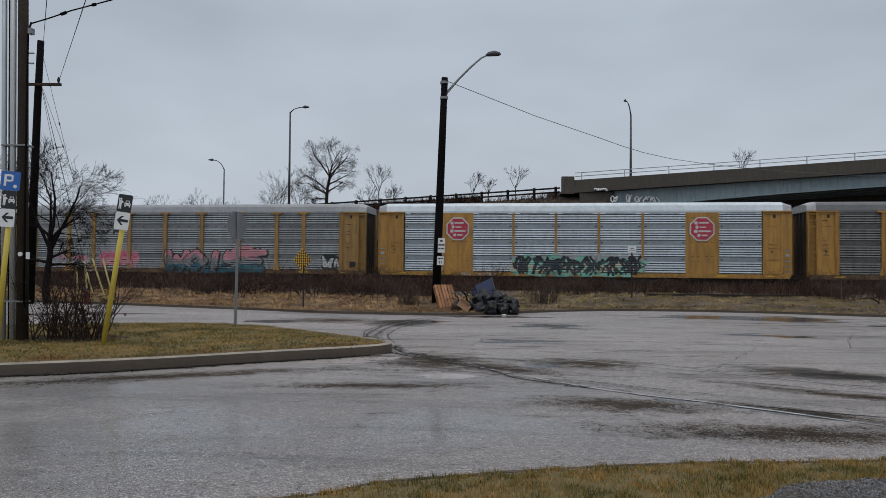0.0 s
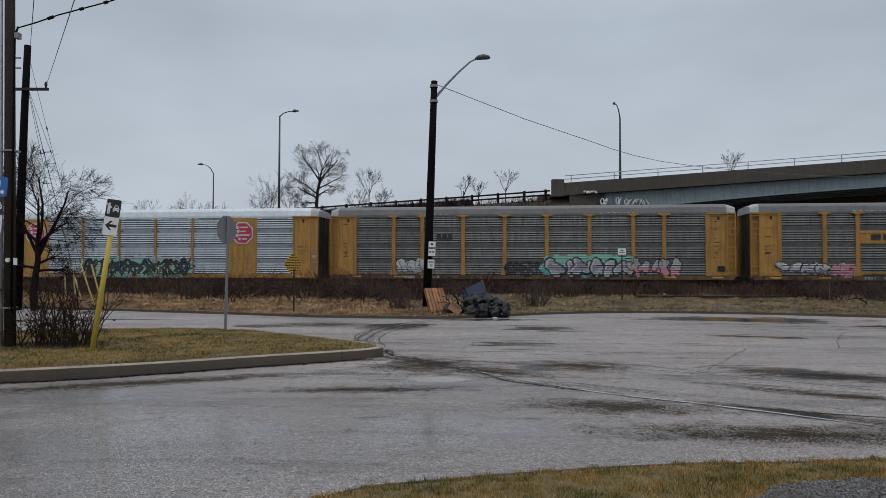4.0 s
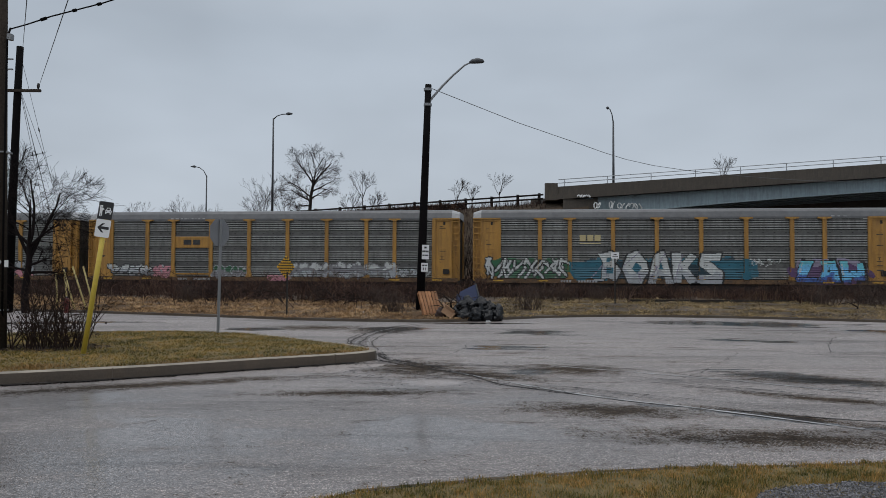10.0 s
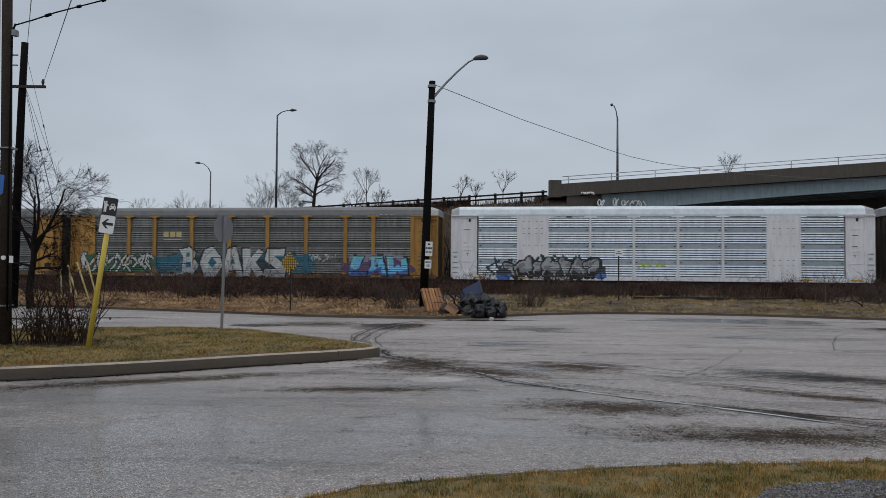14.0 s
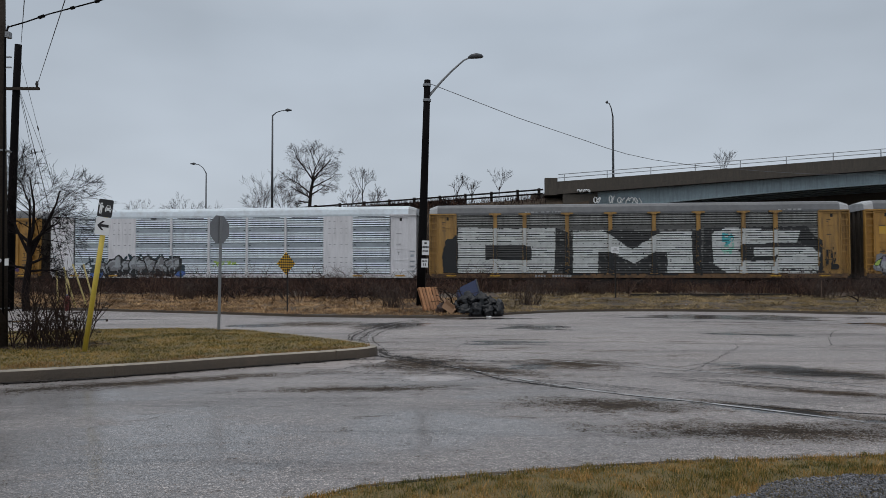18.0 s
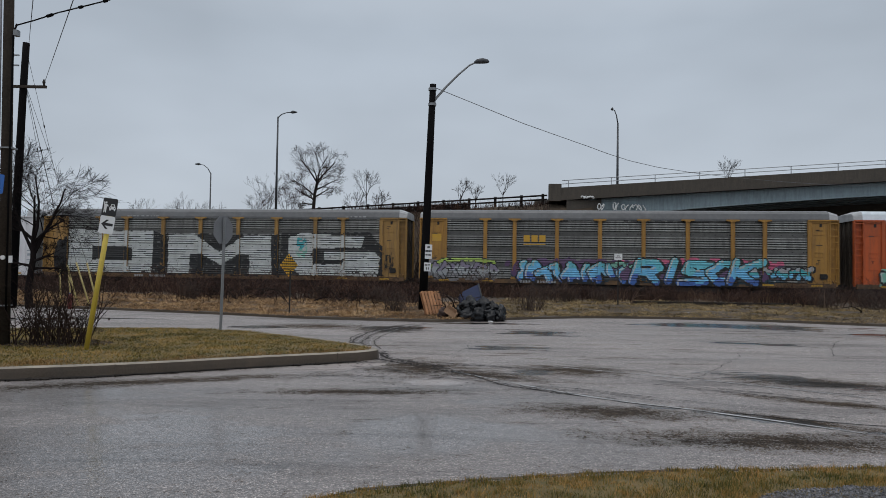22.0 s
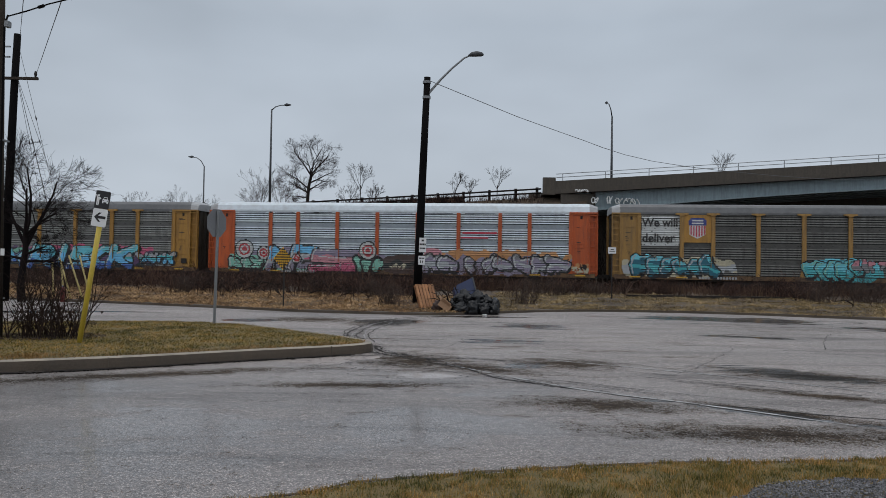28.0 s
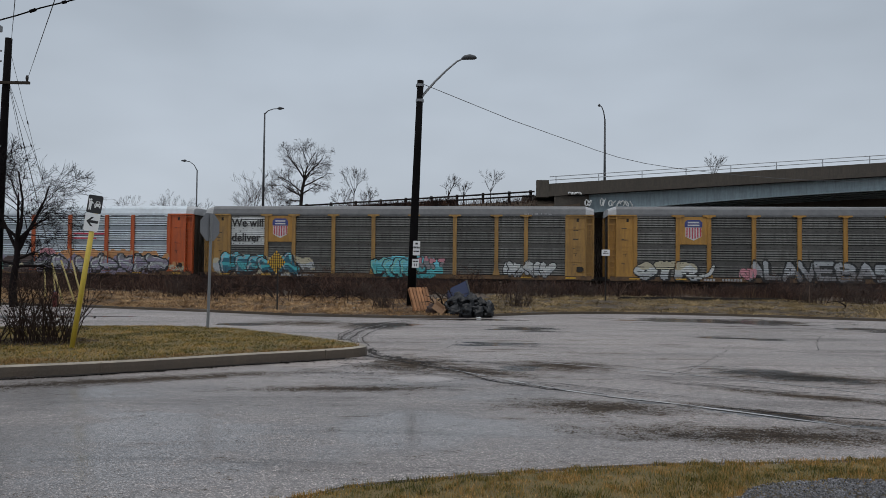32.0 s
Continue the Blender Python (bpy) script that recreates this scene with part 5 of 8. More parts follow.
# broken branches thrown behind the heap
rb = random.Random(12)
for k in range(9):
    x0 = rb.uniform(-0.15, 1.0)
    a = Vector((x0, 25.0 + rb.uniform(-0.1, 0.3), rb.uniform(0.3, 0.7)))
    e = Vector((rb.choice((-1, 1)) * rb.uniform(0.3, 0.7), rb.uniform(-0.2, 0.2), rb.uniform(0.05, 0.5)))
    thing("broken_branch", Mesh().tube([a - Vector((e.x * 0.2, 0, 0.35)), a, a + e * 0.5 + Vector((0, 0, 0.08)), a + e], [0.022, 0.02, 0.014, 0.007], 5), BARK, "dark broken branch thrown behind the bags", "branch", "broken branches by the bags", smooth=True)
tp = holder("blue_bin", "dark blue plastic bin tipped behind the bags", "bin", at=pose(1.02, 25.3, 0.72) @ pose(0, 0, 0, -18, -12, 8))
part("panel", Mesh().prism([(-0.36, 0.0), (0.34, 0.0), (0.40, 0.46), (-0.24, 0.30)], -0.02, 0.02), TARPBLUE, tp)
part("panel", Mesh().box(-0.36, -0.32, 0.0, 0.5, -0.1, 0.24, c=0.01), TARPBLUE, tp)
part("panel", Mesh().box(0.32, 0.36, 0.0, 0.5, -0.1, 0.40, c=0.01), TARPBLUE, tp)
part("base", Mesh().box(-0.35, 0.35, 0.0, 0.5, -0.60, -0.02, c=0.02), TARPBLUE, tp)
part("rim", Mesh().box(0.355, 0.40, -0.05, 0.5, -0.02, 0.47, c=0.01), GREYPAINT, tp, "grey rim")

# a length of old rail lying on the verge
m = Mesh()
for w, z0, z1 in ((0.08, -0.04, 0.02), (0.03, 0.02, 0.10), (0.05, 0.10, 0.15)):
    m.box(-4.6, 4.6, -w, w, z0, z1)
thing("old_rail", m, DARKSTEEL, "long dark rail lying in the dry grass", "rail", at=pose(14.1, 35.9, 0.20, 0, 0, -1.0))


# ---- bare trees ----
def grow(wood, crown, p, d, L, r, level, rr, thin, kids, spread, up):
    """One tapering limb that bends a little, and the side limbs that leave it."""
    n = 5 if level > 2 else (4 if level else 3)
    pts, rad, dirs = [p], [r], [d]
    for k in range(n):
        d = (d + Vector((rr.gauss(0, 0.10), rr.gauss(0, 0.10), rr.gauss(0, 0.08) + up))).normalized()
        p = p + d * (L / n)
        pts.append(p)
        rad.append(max(thin, r * (1 - 0.62 * (k + 1) / n)))
        dirs.append(d)
    (wood if r > 0.035 else crown).tube(pts, rad, 6 if r > 0.035 else 3, caps=False)
    if not level:
        return
    for j in range(kids + (rr.random() < 0.5)):
        t = 0.28 + 0.72 * (j + rr.random()) / (kids + 1)
        k = min(n - 1, int(t * n))
        q = pts[k].lerp(pts[k + 1], t * n - k)
        side = dirs[k].orthogonal().normalized()
        side.rotate(Matrix.Rotation(rr.uniform(0, 6.283), 3, dirs[k]))
        e = (dirs[k] + side * math.tan(radians(rr.uniform(0.6, 1.3) * spread))).normalized()
        grow(wood, crown, q, e, L * rr.uniform(0.55, 0.85) * (1.1 - 0.45 * t), max(thin, rad[k] * 0.5), level - 1, rr, thin, kids, spread, up)


def tree(name, x, y, z, trunk, r0, limbs, seed, label, category="tree", group="", levels=4, kids=4, spread=38, thin=0.012, up=0.05, bark=None):
    """A bare tree: a trunk through its points and limbs as (height on the trunk, direction, length)."""
    rr = random.Random(seed)
    t = holder(name, label, category, group, at=pose(x, y, z))
    wood, crown = Mesh(), Mesh()
    trunk = [Vector(p) for p in trunk]
    n = len(trunk) - 1
    wood.tube(trunk, [r0 * (1 - 0.4 * k / n) for k in range(n + 1)], 9, caps=False)
    for at, d, L in limbs:
        a = max(k for k in range(n) if trunk[k].z <= at + 1e-6)
        q = trunk[a].lerp(trunk[a + 1], min(1.0, (at - trunk[a].z) / (trunk[a + 1].z - trunk[a].z)))
        grow(wood, crown, q, Vector(d).normalized(), L, r0 * 0.42, levels, rr, thin, kids, spread, up)
    part("trunk", wood, bark or BARK, t, smooth=True)
    part("crown", crown, bark or TWIG, t, "bare twigs of the crown")
    return t


def fan_limbs(z0, z1, wide, n, rr):
    """Limbs that leave the upper trunk and open like a fan."""
    h = z1 - z0
    return [(z0 + h * 0.25 * rr.random(), (math.cos(k * 2.4) * wide / h, math.sin(k * 2.4) * wide / h, rr.uniform(0.7, 1.1)), h * rr.uniform(0.55, 0.72)) for k in range(n)]


TG = "bare trees beyond the ramp"
rt = random.Random(77)
SKY_T = "low bare tree on the skyline"
tree("tree", -19.9, 110, 0.0, [(0, 0, 0), (0.1, 0, 6), (-0.05, 0, 11), (0.1, 0, 13.4), (0.5, 0, 15.4)], 0.34,
     [(15.4, (0.1, 0, 1), 4.4), (15.3, (0.75, 0.1, 0.9), 4.2), (15.2, (-0.5, -0.2, 1), 4.2), (14.6, (0.2, 0.9, 0.8), 3.6), (14.6, (0.2, -0.9, 0.8), 3.6), (14.0, (1, 0.2, 0.55), 3.4),
      (13.2, (-1, 0.1, 0.75), 4.0), (12.6, (-1, -0.3, 0.4), 3.4), (12.4, (-0.5, 0.9, 0.5), 2.8), (12.9, (0.8, -0.6, 0.4), 2.3), (11.8, (-0.9, 0.2, 0.15), 2.2)], 3,
     "large bare rounded tree behind the ramp road", group=TG, levels=4, kids=4, spread=36, thin=0.0075, up=0.0)
for sd, (x, y, top, low, wide, n, lab) in enumerate(((-29.6, 120, 16.8, 9.5, 3.0, 7, "bare bushy tree beside a lamp post"), (-25.8, 118, 15.2, 9.5, 2.6, 7, "bare bushy tree beside a lamp post"), (-31.6, 121, 14.2, 9.5, 2.4, 6, "bare bushy tree beside a lamp post"),
                                                (-11.4, 105, 16.2, 12.0, 1.7, 5, "slim bare young tree on the embankment"), (-13.0, 105, 13.2, 10.0, 2.2, 6, "low bare shrub on the embankment"), (-9.6, 105, 13.4, 10.0, 2.2, 6, "low bare shrub on the embankment"),
                                                (2.4, 105, 15.5, 12.0, 1.8, 4, "small bare tree showing over the embankment"), (4.6, 105, 14.4, 11.8, 1.5, 4, "small bare tree showing over the embankment"),
                                                (8.6, 105, 15.8, 12.4, 2.0, 4, "small bare tree showing over the embankment"), (-42.5, 120, 13.6, 7.5, 4.2, 8, SKY_T), (-39.4, 121, 12.4, 7.5, 3.0, 6, SKY_T), (-50.6, 120, 12.6, 7.5, 3.0, 7, SKY_T),
                                                (41.5, 105, 18.8, 14.5, 1.2, 4, "thin bare sapling behind the bridge railing"))):
    tree("tree", x, y, 0.0, [(0, 0, 0), (0, 0, low * 0.5), (0.1, 0, low + 1.2)], 0.10, fan_limbs(low, top, wide, n, rt), 30 + sd, lab, group=TG, levels=3, kids=3, spread=28, thin=0.010, up=0.04)
tree("verge_tree", -15.62, 27.3, 0.12, [(0, 0, -0.1), (-0.06, 0, 0.6), (0.0, 0, 1.2), (0.08, 0, 1.8), (0.06, 0, 2.5)], 0.15,
     [(1.9, (0.38, 0.1, 1), 2.8), (2.0, (-0.4, 0, 1), 2.8), (2.2, (0.1, 0.6, 0.9), 2.2), (2.3, (0.25, -0.55, 0.9), 2.2), (2.4, (1, 0.1, 0.85), 1.5), (1.7, (0.95, -0.3, 0.35), 1.0), (2.5, (-0.9, 0.3, 0.7), 1.5),
      (2.45, (0.15, 0, 1), 2.7), (1.4, (0.9, 0.4, 0.25), 1.0), (1.5, (-1, -0.2, 0.4), 1.0)], 47, "dark bare spreading tree beside the utility pole", levels=4, kids=4, spread=38, thin=0.005, up=-0.015,
     bark=mat("black_wet_bark", (0.012, 0.009, 0.009), 0.9, spec=0.1, var=0.3))


# ---- brush and grass ----
def ribbon_along(line, d0, d1, z):
    """A thin ragged strip beside a line."""
    a = offset_line(line, -d0)
    m = Mesh()
    b = [(x + 0.03 * noise.noise((x * 5, 0, 1)), y - (d1 - d0) * (0.8 + 0.7 * noise.noise((x * 4, 0, 3)))) for x, y in a]
    a = [(x, y + 0.03 * noise.noise((x * 6, 0, 7))) for x, y in a]
    for k in range(len(a) - 1):
        m.face(((*b[k], z), (*b[k + 1], z), (*a[k + 1], z), (*a[k], z)))
    return m


def stalks(m, x, y, z, h, r, lean, rr, kinks=2):
    p = Vector((x, y, z))
    d = Vector((rr.gauss(0, lean), rr.gauss(0, lean), 1)).normalized()
    pts = [p - d * 0.05]
    for k in range(kinks):
        d = (d + Vector((rr.gauss(0, lean), rr.gauss(0, lean), 0)) * 0.6).normalized()
        p = p + d * (h / kinks)
        pts.append(p.copy())
    m.tube(pts, [r * (1 - 0.75 * k / kinks) for k in range(kinks + 1)], 3, caps=False)
    return pts, d


def far_edge(x):
    for (x0, y0), (x1, y1) in zip(FAR, FAR[1:]):
        if x0 <= x <= x1:
            return y0 + (y1 - y0) * (x - x0) / max(1e-6, x1 - x0)
    return 30.0


def track_y(x, n=0.0):
    return TRACK + UY / UX * x + n


rr = random.Random(5)
m = Mesh()
for k in range(23000):                        # woody brush in front of the ballast
    x = rr.uniform(-36, 34)
    depth = rr.random()
    clump = noise.noise((x * 0.45, depth * 2, 9))
    right = 1.0 if x < 2 else (0.85 if x < 17 else 1.0)
    if depth > 0.3 and clump < -0.25 + (0.12 if x > 2 else 0) or rr.random() > right:
        continue
    y = track_y(x, -1.9) - depth * (16.5 if x < -1 else (8.0 if x < 17 else 12.0))
    if y < far_edge(x) + (7.2 if x < -3 else 5.4) + 2.0 * noise.noise((x * 0.4, 0, 1)):
        continue
    h = rr.uniform(0.3, 1.1) * (1.0 + 1.1 * noise.noise((x * 0.8, y * 0.3, 3))) * (1.0 if x < 3 else (0.72 if x < 17 else 0.85)) * (0.72 if depth < 0.35 else 1.0)
    pts, d = stalks(m, x, y, verge_height(x, y, 6), h, 0.013, 0.42, rr, 3)
    for b in range(3):
        q = pts[rr.randint(1, 3)]
        e = Vector((rr.uniform(-1, 1), rr.uniform(-1, 1), rr.uniform(0, 1.0))).normalized()
        L = h * rr.uniform(0.25, 0.5)
        m.tube([q, q + e * L * 0.5 + Vector((0, 0, 0.04)), q + e * L], [0.008, 0.006, 0.004], 3, caps=False)
thing("brush", m, BRUSH, "dense dead brown brush along the railway", "brush", kind="stuff")

m = Mesh()
for k in range(9000):                        # upright dry weeds
    x = rr.uniform(-34, 32)
    y = track_y(x, -3.2) - rr.random() ** 0.8 * 9
    if y < far_edge(x) + 1.0 or noise.noise((x * 0.7, y * 0.5, 2)) < (0.12 if x < 2 else -0.05):
        continue
    stalks(m, x, y, verge_height(x, y, 6), rr.uniform(0.3, 0.85), 0.007, 0.16, rr, 2)
thing("dry_weeds", m, grass_mat("dry_weed_stalks", [(0.03, 0.02, 0.015), (0.09, 0.055, 0.035), (0.19, 0.12, 0.075)], 0.6, 0.8), "upright dry weed stalks in front of the train", "weeds", kind="stuff")


def blades(m, x, y, z, h, w, rr, lean=0.5):
    a = rr.uniform(0, math.pi)
    dx, dy = math.cos(a) * w, math.sin(a) * w
    lx, ly = rr.gauss(0, lean) * h, rr.gauss(0, lean) * h
    i = len(m.v)
    m.v.extend([(x - dx, y - dy, z - 0.01), (x + dx, y + dy, z - 0.01), (x + dx * 0.6 + lx * 0.45, y + dy * 0.6 + ly * 0.45, z + h * 0.6), (x - dx * 0.6 + lx * 0.45, y - dy * 0.6 + ly * 0.45, z + h * 0.6), (x + lx, y + ly, z + h * 0.9)])
    m.f.extend([(i, i + 1, i + 2, i + 3), (i + 3, i + 2, i + 4)])
    m.m.extend((0, 0))


m, m2 = Mesh(), Mesh()
for k in range(100000):                       # matted straw between kerb and brush
    x = rr.uniform(-26, 21)
    e = rr.random() ** 1.1 * (9.5 if x < 3 else 13)
    y = far_edge(x) + 0.2 + e
    if y > track_y(x, -4) or noise.noise((x * 0.5, y * 0.8, 5)) < (-0.6 if x < 2 else -0.4):
        continue
    lumpy = 0.55 + 1.9 * max(0.0, noise.noise((x * 1.3, y * 0.9, 0))) + 0.5 * noise.noise((x * 3.5, y * 2.5, 6))
    blades(m if x < 1.5 else m2, x, y, verge_height(x, y, e), rr.uniform(0.05, 0.15) * (1.0 if x < 2 else 0.8) * max(0.3, lumpy), 0.012, rr, 2.2)
for k in range(5200):                        # straw hanging over the far kerb
    x = rr.uniform(-26, 21)
    if noise.noise((x * 0.9, 2, 6)) < -0.15:
        continue
    y = far_edge(x) + rr.uniform(-0.02, 0.22)
    blades(m if x < 1.5 else m2, x, y, 0.085, rr.uniform(0.03, 0.09), 0.012, rr, 2.0)
thing("dry_grass", m, STRAW, "matted brown and straw-coloured dead grass on the verge", "grass", kind="stuff")
thing("verge_grass", m2, OLIVE, "short olive and brown winter grass on the verge", "grass", kind="stuff")

def isle_front(x):
    return min((y for px, y in ISLE if abs(px - x) < 0.4), default=9.0)


m, rim = Mesh(), Mesh()
ISLE_IN = offset_line(ISLE, 0.135)
n = 0
while n < 95000:
    x, y = rr.uniform(-13, -1.1), rr.uniform(7, 19.5)
    if not inside(x, y, ISLE_IN):
        n += 0.3
        continue
    front = y < isle_front(x) + 0.7 + 0.6 * noise.noise((x * 1.5, y * 1.5, 2))
    blades(rim if front else m, x, y, 0.165, rr.uniform(0.015, 0.045) * (1 + 0.9 * noise.noise((x * 2, y * 2, 8))) * (1.25 if front else 1.0), 0.006, rr, 1.1)
    n += 1
ISLEGRASS = grass_mat("island_grass_blades", [(0.05, 0.048, 0.012), (0.13, 0.112, 0.026), (0.25, 0.172, 0.042), (0.45, 0.275, 0.085)], 1.2)
RIMGRASS = grass_mat("rim_grass_blades", [(0.06, 0.06, 0.02), (0.20, 0.115, 0.038), (0.36, 0.205, 0.075)])
thing("rim_grass", rim, RIMGRASS, "orange-brown dead grass behind the kerb", "grass", kind="stuff")
thing("island_grass", m, ISLEGRASS, "short yellow-green winter grass on the island", "grass", kind="stuff")

GRAVEL_C = (3.15, 4.4, 1.25, 0.97)


def on_gravel(x, y):
    cx, cy, ax, ay = GRAVEL_C
    return ((x - cx) / ax) ** 2 + ((y - cy) / ay) ** 2 + 0.25 * noise.noise((x * 3, y * 3, 0)) < 1


def near_edge(x):
    for (x0, y0), (x1, y1) in zip(NEAR_EDGE, NEAR_EDGE[1:]):
        if x0 <= x <= x1:
            return y0 + (y1 - y0) * (x - x0) / (x1 - x0)
    return 5.0


m = Mesh()
for k in range(30000):                       # short turf
    x = rr.uniform(-1.8, 5.2)
    e = rr.random() ** 1.2 * 1.9
    y = near_edge(x) - 0.05 - e
    if on_gravel(x, y):
        continue
    blades(m, x, y, 0.012 + 0.02 * min(1, e), rr.uniform(0.012, 0.036) * min(1, 0.3 + e * 1.4), 0.0026, rr, 0.8)
for k in range(1700):                        # tufts leaning every way
    x0 = rr.uniform(-1.8, 5.2)
    e = rr.random() ** 1.3 * 1.8
    y0 = near_edge(x0) + 0.01 - e
    if on_gravel(x0, y0):
        continue
    tall = rr.uniform(0.03, 0.078) * (0.5 + 0.7 * min(1, e * 1.5))
    lx, ly = rr.gauss(0, 0.4), rr.gauss(0, 0.4)
    for j in range(rr.randint(10, 34)):
        x, y = x0 + rr.gauss(0, 0.03), y0 + rr.gauss(0, 0.03)
        if y > near_edge(x) + 0.05:
            continue
        blades(m, x, y, 0.012 + 0.02 * min(1, e), tall * rr.uniform(0.5, 1.1), 0.0022, rr, 0.45)
NEARGRASS = grass_mat("near_grass_blades", [(0.055, 0.066, 0.018), (0.15, 0.132, 0.037), (0.30, 0.195, 0.06), (0.50, 0.29, 0.10)], 1.6, 0.9)
thing("near_grass", m, NEARGRASS, "tufted yellow winter grass in the foreground", "grass", kind="stuff")
# dark edge of washed soil under the grass
part("edge_soil", ribbon_along([p for p in NEAR_EDGE if p[0] > -2.5], -0.025, 0.035, 0.006), SOIL, road)

# loose gravel in the grass
m = Mesh()
for k in range(36000):
    x, y = rr.uniform(1.6, 4.7), rr.uniform(4.0, 5.7)
    if not on_gravel(x, y):
        continue
    r = rr.uniform(0.004, 0.010)
    i = len(m.v)
    z = 0.045 + rr.uniform(0, 0.02) + 0.05 * max(0.0, 1 - ((x - 3.15) / 1.3) ** 2 - ((y - 4.4) / 1.1) ** 2)
    for d in ((1, 0, 0), (-1, 0, 0), (0, 1, 0), (0, -1, 0), (0, 0, 0.8), (0, 0, -0.8)):
        s = r * rr.uniform(0.6, 1.3)
        m.v.append((x + d[0] * s + rr.uniform(-1, 1) * r * 0.4, y + d[1] * s + rr.uniform(-1, 1) * r * 0.4, z + d[2] * s))
    for f3 in ((0, 2, 4), (2, 1, 4), (1, 3, 4), (3, 0, 4), (2, 0, 5), (1, 2, 5), (3, 1, 5), (0, 3, 5)):
        m.f.append(tuple(i + q for q in f3))
        m.m.append(0)
thing("gravel", m, GRAVEL, "patch of loose grey gravel in the grass", "gravel", kind="stuff")

# fallen boughs tangled in the brush
DG = "fallen boughs in the brush"
rd = random.Random(9)
for k in range(46):
    x = rd.uniform(-13, -0.5) if k < 30 else rd.uniform(17, 27)
    y = far_edge(x) + rd.uniform(6.5, 10.5)
    z, w, h = verge_height(x, y, 6), rd.uniform(0.7, 1.7) * rd.choice((-1, 1)), rd.uniform(0.3, 0.75)
    arc = [(x + w * t, y + rd.uniform(-0.2, 0.2), z - 0.03 + h * math.sin(2.6 * t) + rd.uniform(-0.06, 0.06) * (t > 0)) for t in (0, 0.2, 0.4, 0.6, 0.8, 1.0)]
    m = Mesh().tube(arc, [0.032, 0.03, 0.026, 0.022, 0.016, 0.008], 5, caps=False)
    for j in (2, 3, 4):
        e = Vector((rd.uniform(-0.5, 0.5), rd.uniform(-0.3, 0.3), rd.uniform(0.1, 0.6)))
        m.tube([arc[j], Vector(arc[j]) + e * 0.5 + Vector((0.05, 0, 0.03)), Vector(arc[j]) + e], [0.016, 0.011, 0.005], 4, caps=False)
    thing("fallen_bough", m, BARK, "dark dead bough arching in the brush", "branch", DG, smooth=True)

# arching bramble stems in front of the brush
m = Mesh()
for k in range(800):
    x = rr.uniform(-34, 24)
    y = far_edge(x) + rr.uniform(3.5, 9) if x < 2 else far_edge(x) + rr.uniform(6, 13)
    if y > track_y(x, -3.5) or noise.noise((x * 0.6, 3, 1)) < (-0.35 if x < 2 else 0.0):
        continue
    z = verge_height(x, y, 6)
    dx, dy, h = rr.uniform(-1.1, 1.1), rr.uniform(-0.5, 0.5), rr.uniform(0.4, 1.0)
    m.tube([(x + dx * t, y + dy * t, z + h * math.sin(2.2 * t) * (1 - 0.15 * t)) for t in (0, 0.2, 0.45, 0.7, 1.0)], [0.012, 0.011, 0.009, 0.007, 0.004], 3, caps=False)
thing("brambles", m, grass_mat("bramble_stems", [(0.02, 0.012, 0.01), (0.06, 0.035, 0.027), (0.15, 0.10, 0.075)], 0.8, 0.9), "arching brown bramble stems along the verge", "brush", kind="stuff")

# the twiggy bush at the foot of the near pole
bs = holder("bush", "dark leafless bush beside the utility pole", "bush", at=pose(-7.25, 13.5, 0.15) @ Matrix.Diagonal((0.92, 0.92, 1.0, 1)))
m, lv = Mesh(), Mesh()
for k in range(90):
    a, r = rr.uniform(0, 6.28), rr.random() ** 0.5 * 0.85
    x, y = r * math.cos(a), r * math.sin(a) * 0.6
    pts, d = stalks(m, x, y, 0, rr.uniform(0.6, 1.75), 0.014, 0.30, rr, 4)
    for b in range(5):
        q = pts[rr.randint(1, 3)]
        e = Vector((rr.uniform(-1, 1), rr.uniform(-1, 1), rr.uniform(-0.2, 0.8))).normalized()
        L = rr.uniform(0.2, 0.45)
        m.tube([q, q + e * L * 0.5 + Vector((0, 0, 0.03)), q + e * L], [0.006, 0.005, 0.003], 3, caps=False)
        if rr.random() < 0.5:
            s = q + e * L
            a, b = Vector((rr.uniform(-1, 1), rr.uniform(-1, 1), rr.uniform(-1, 0.4))) * 0.05, Vector((rr.uniform(-1, 1), rr.uniform(-1, 1), rr.uniform(-1, 1))) * 0.018
            lv.face([s, s + a * 0.5 + b, s + a, s + a * 0.5 - b])
part("twig_mass", m, mat("dark_bush_stems", (0.034, 0.023, 0.019), 0.95, spec=0.1, var=0.3), bs)
for k in range(2600):                        # fallen leaves about its foot
    a, r = rr.uniform(0, 6.28), rr.random() ** 0.6
    p = Vector((r * math.cos(a) * 1.15, r * math.sin(a) * 0.8, 0.03 + rr.uniform(0, 0.025)))
    u, w = Vector((rr.uniform(-1, 1), rr.uniform(-1, 1), rr.uniform(-0.2, 0.4))) * 0.03, Vector((rr.uniform(-1, 1), rr.uniform(-1, 1), rr.uniform(-0.2, 0.2))) * 0.016
    lv.face([p - u, p + w, p + u, p - w])
part("leaf_litter", lv, mat("dead_leaves", (0.032, 0.020, 0.014), 0.9, var=0.4, per_island=0.5), bs, kind="stuff")
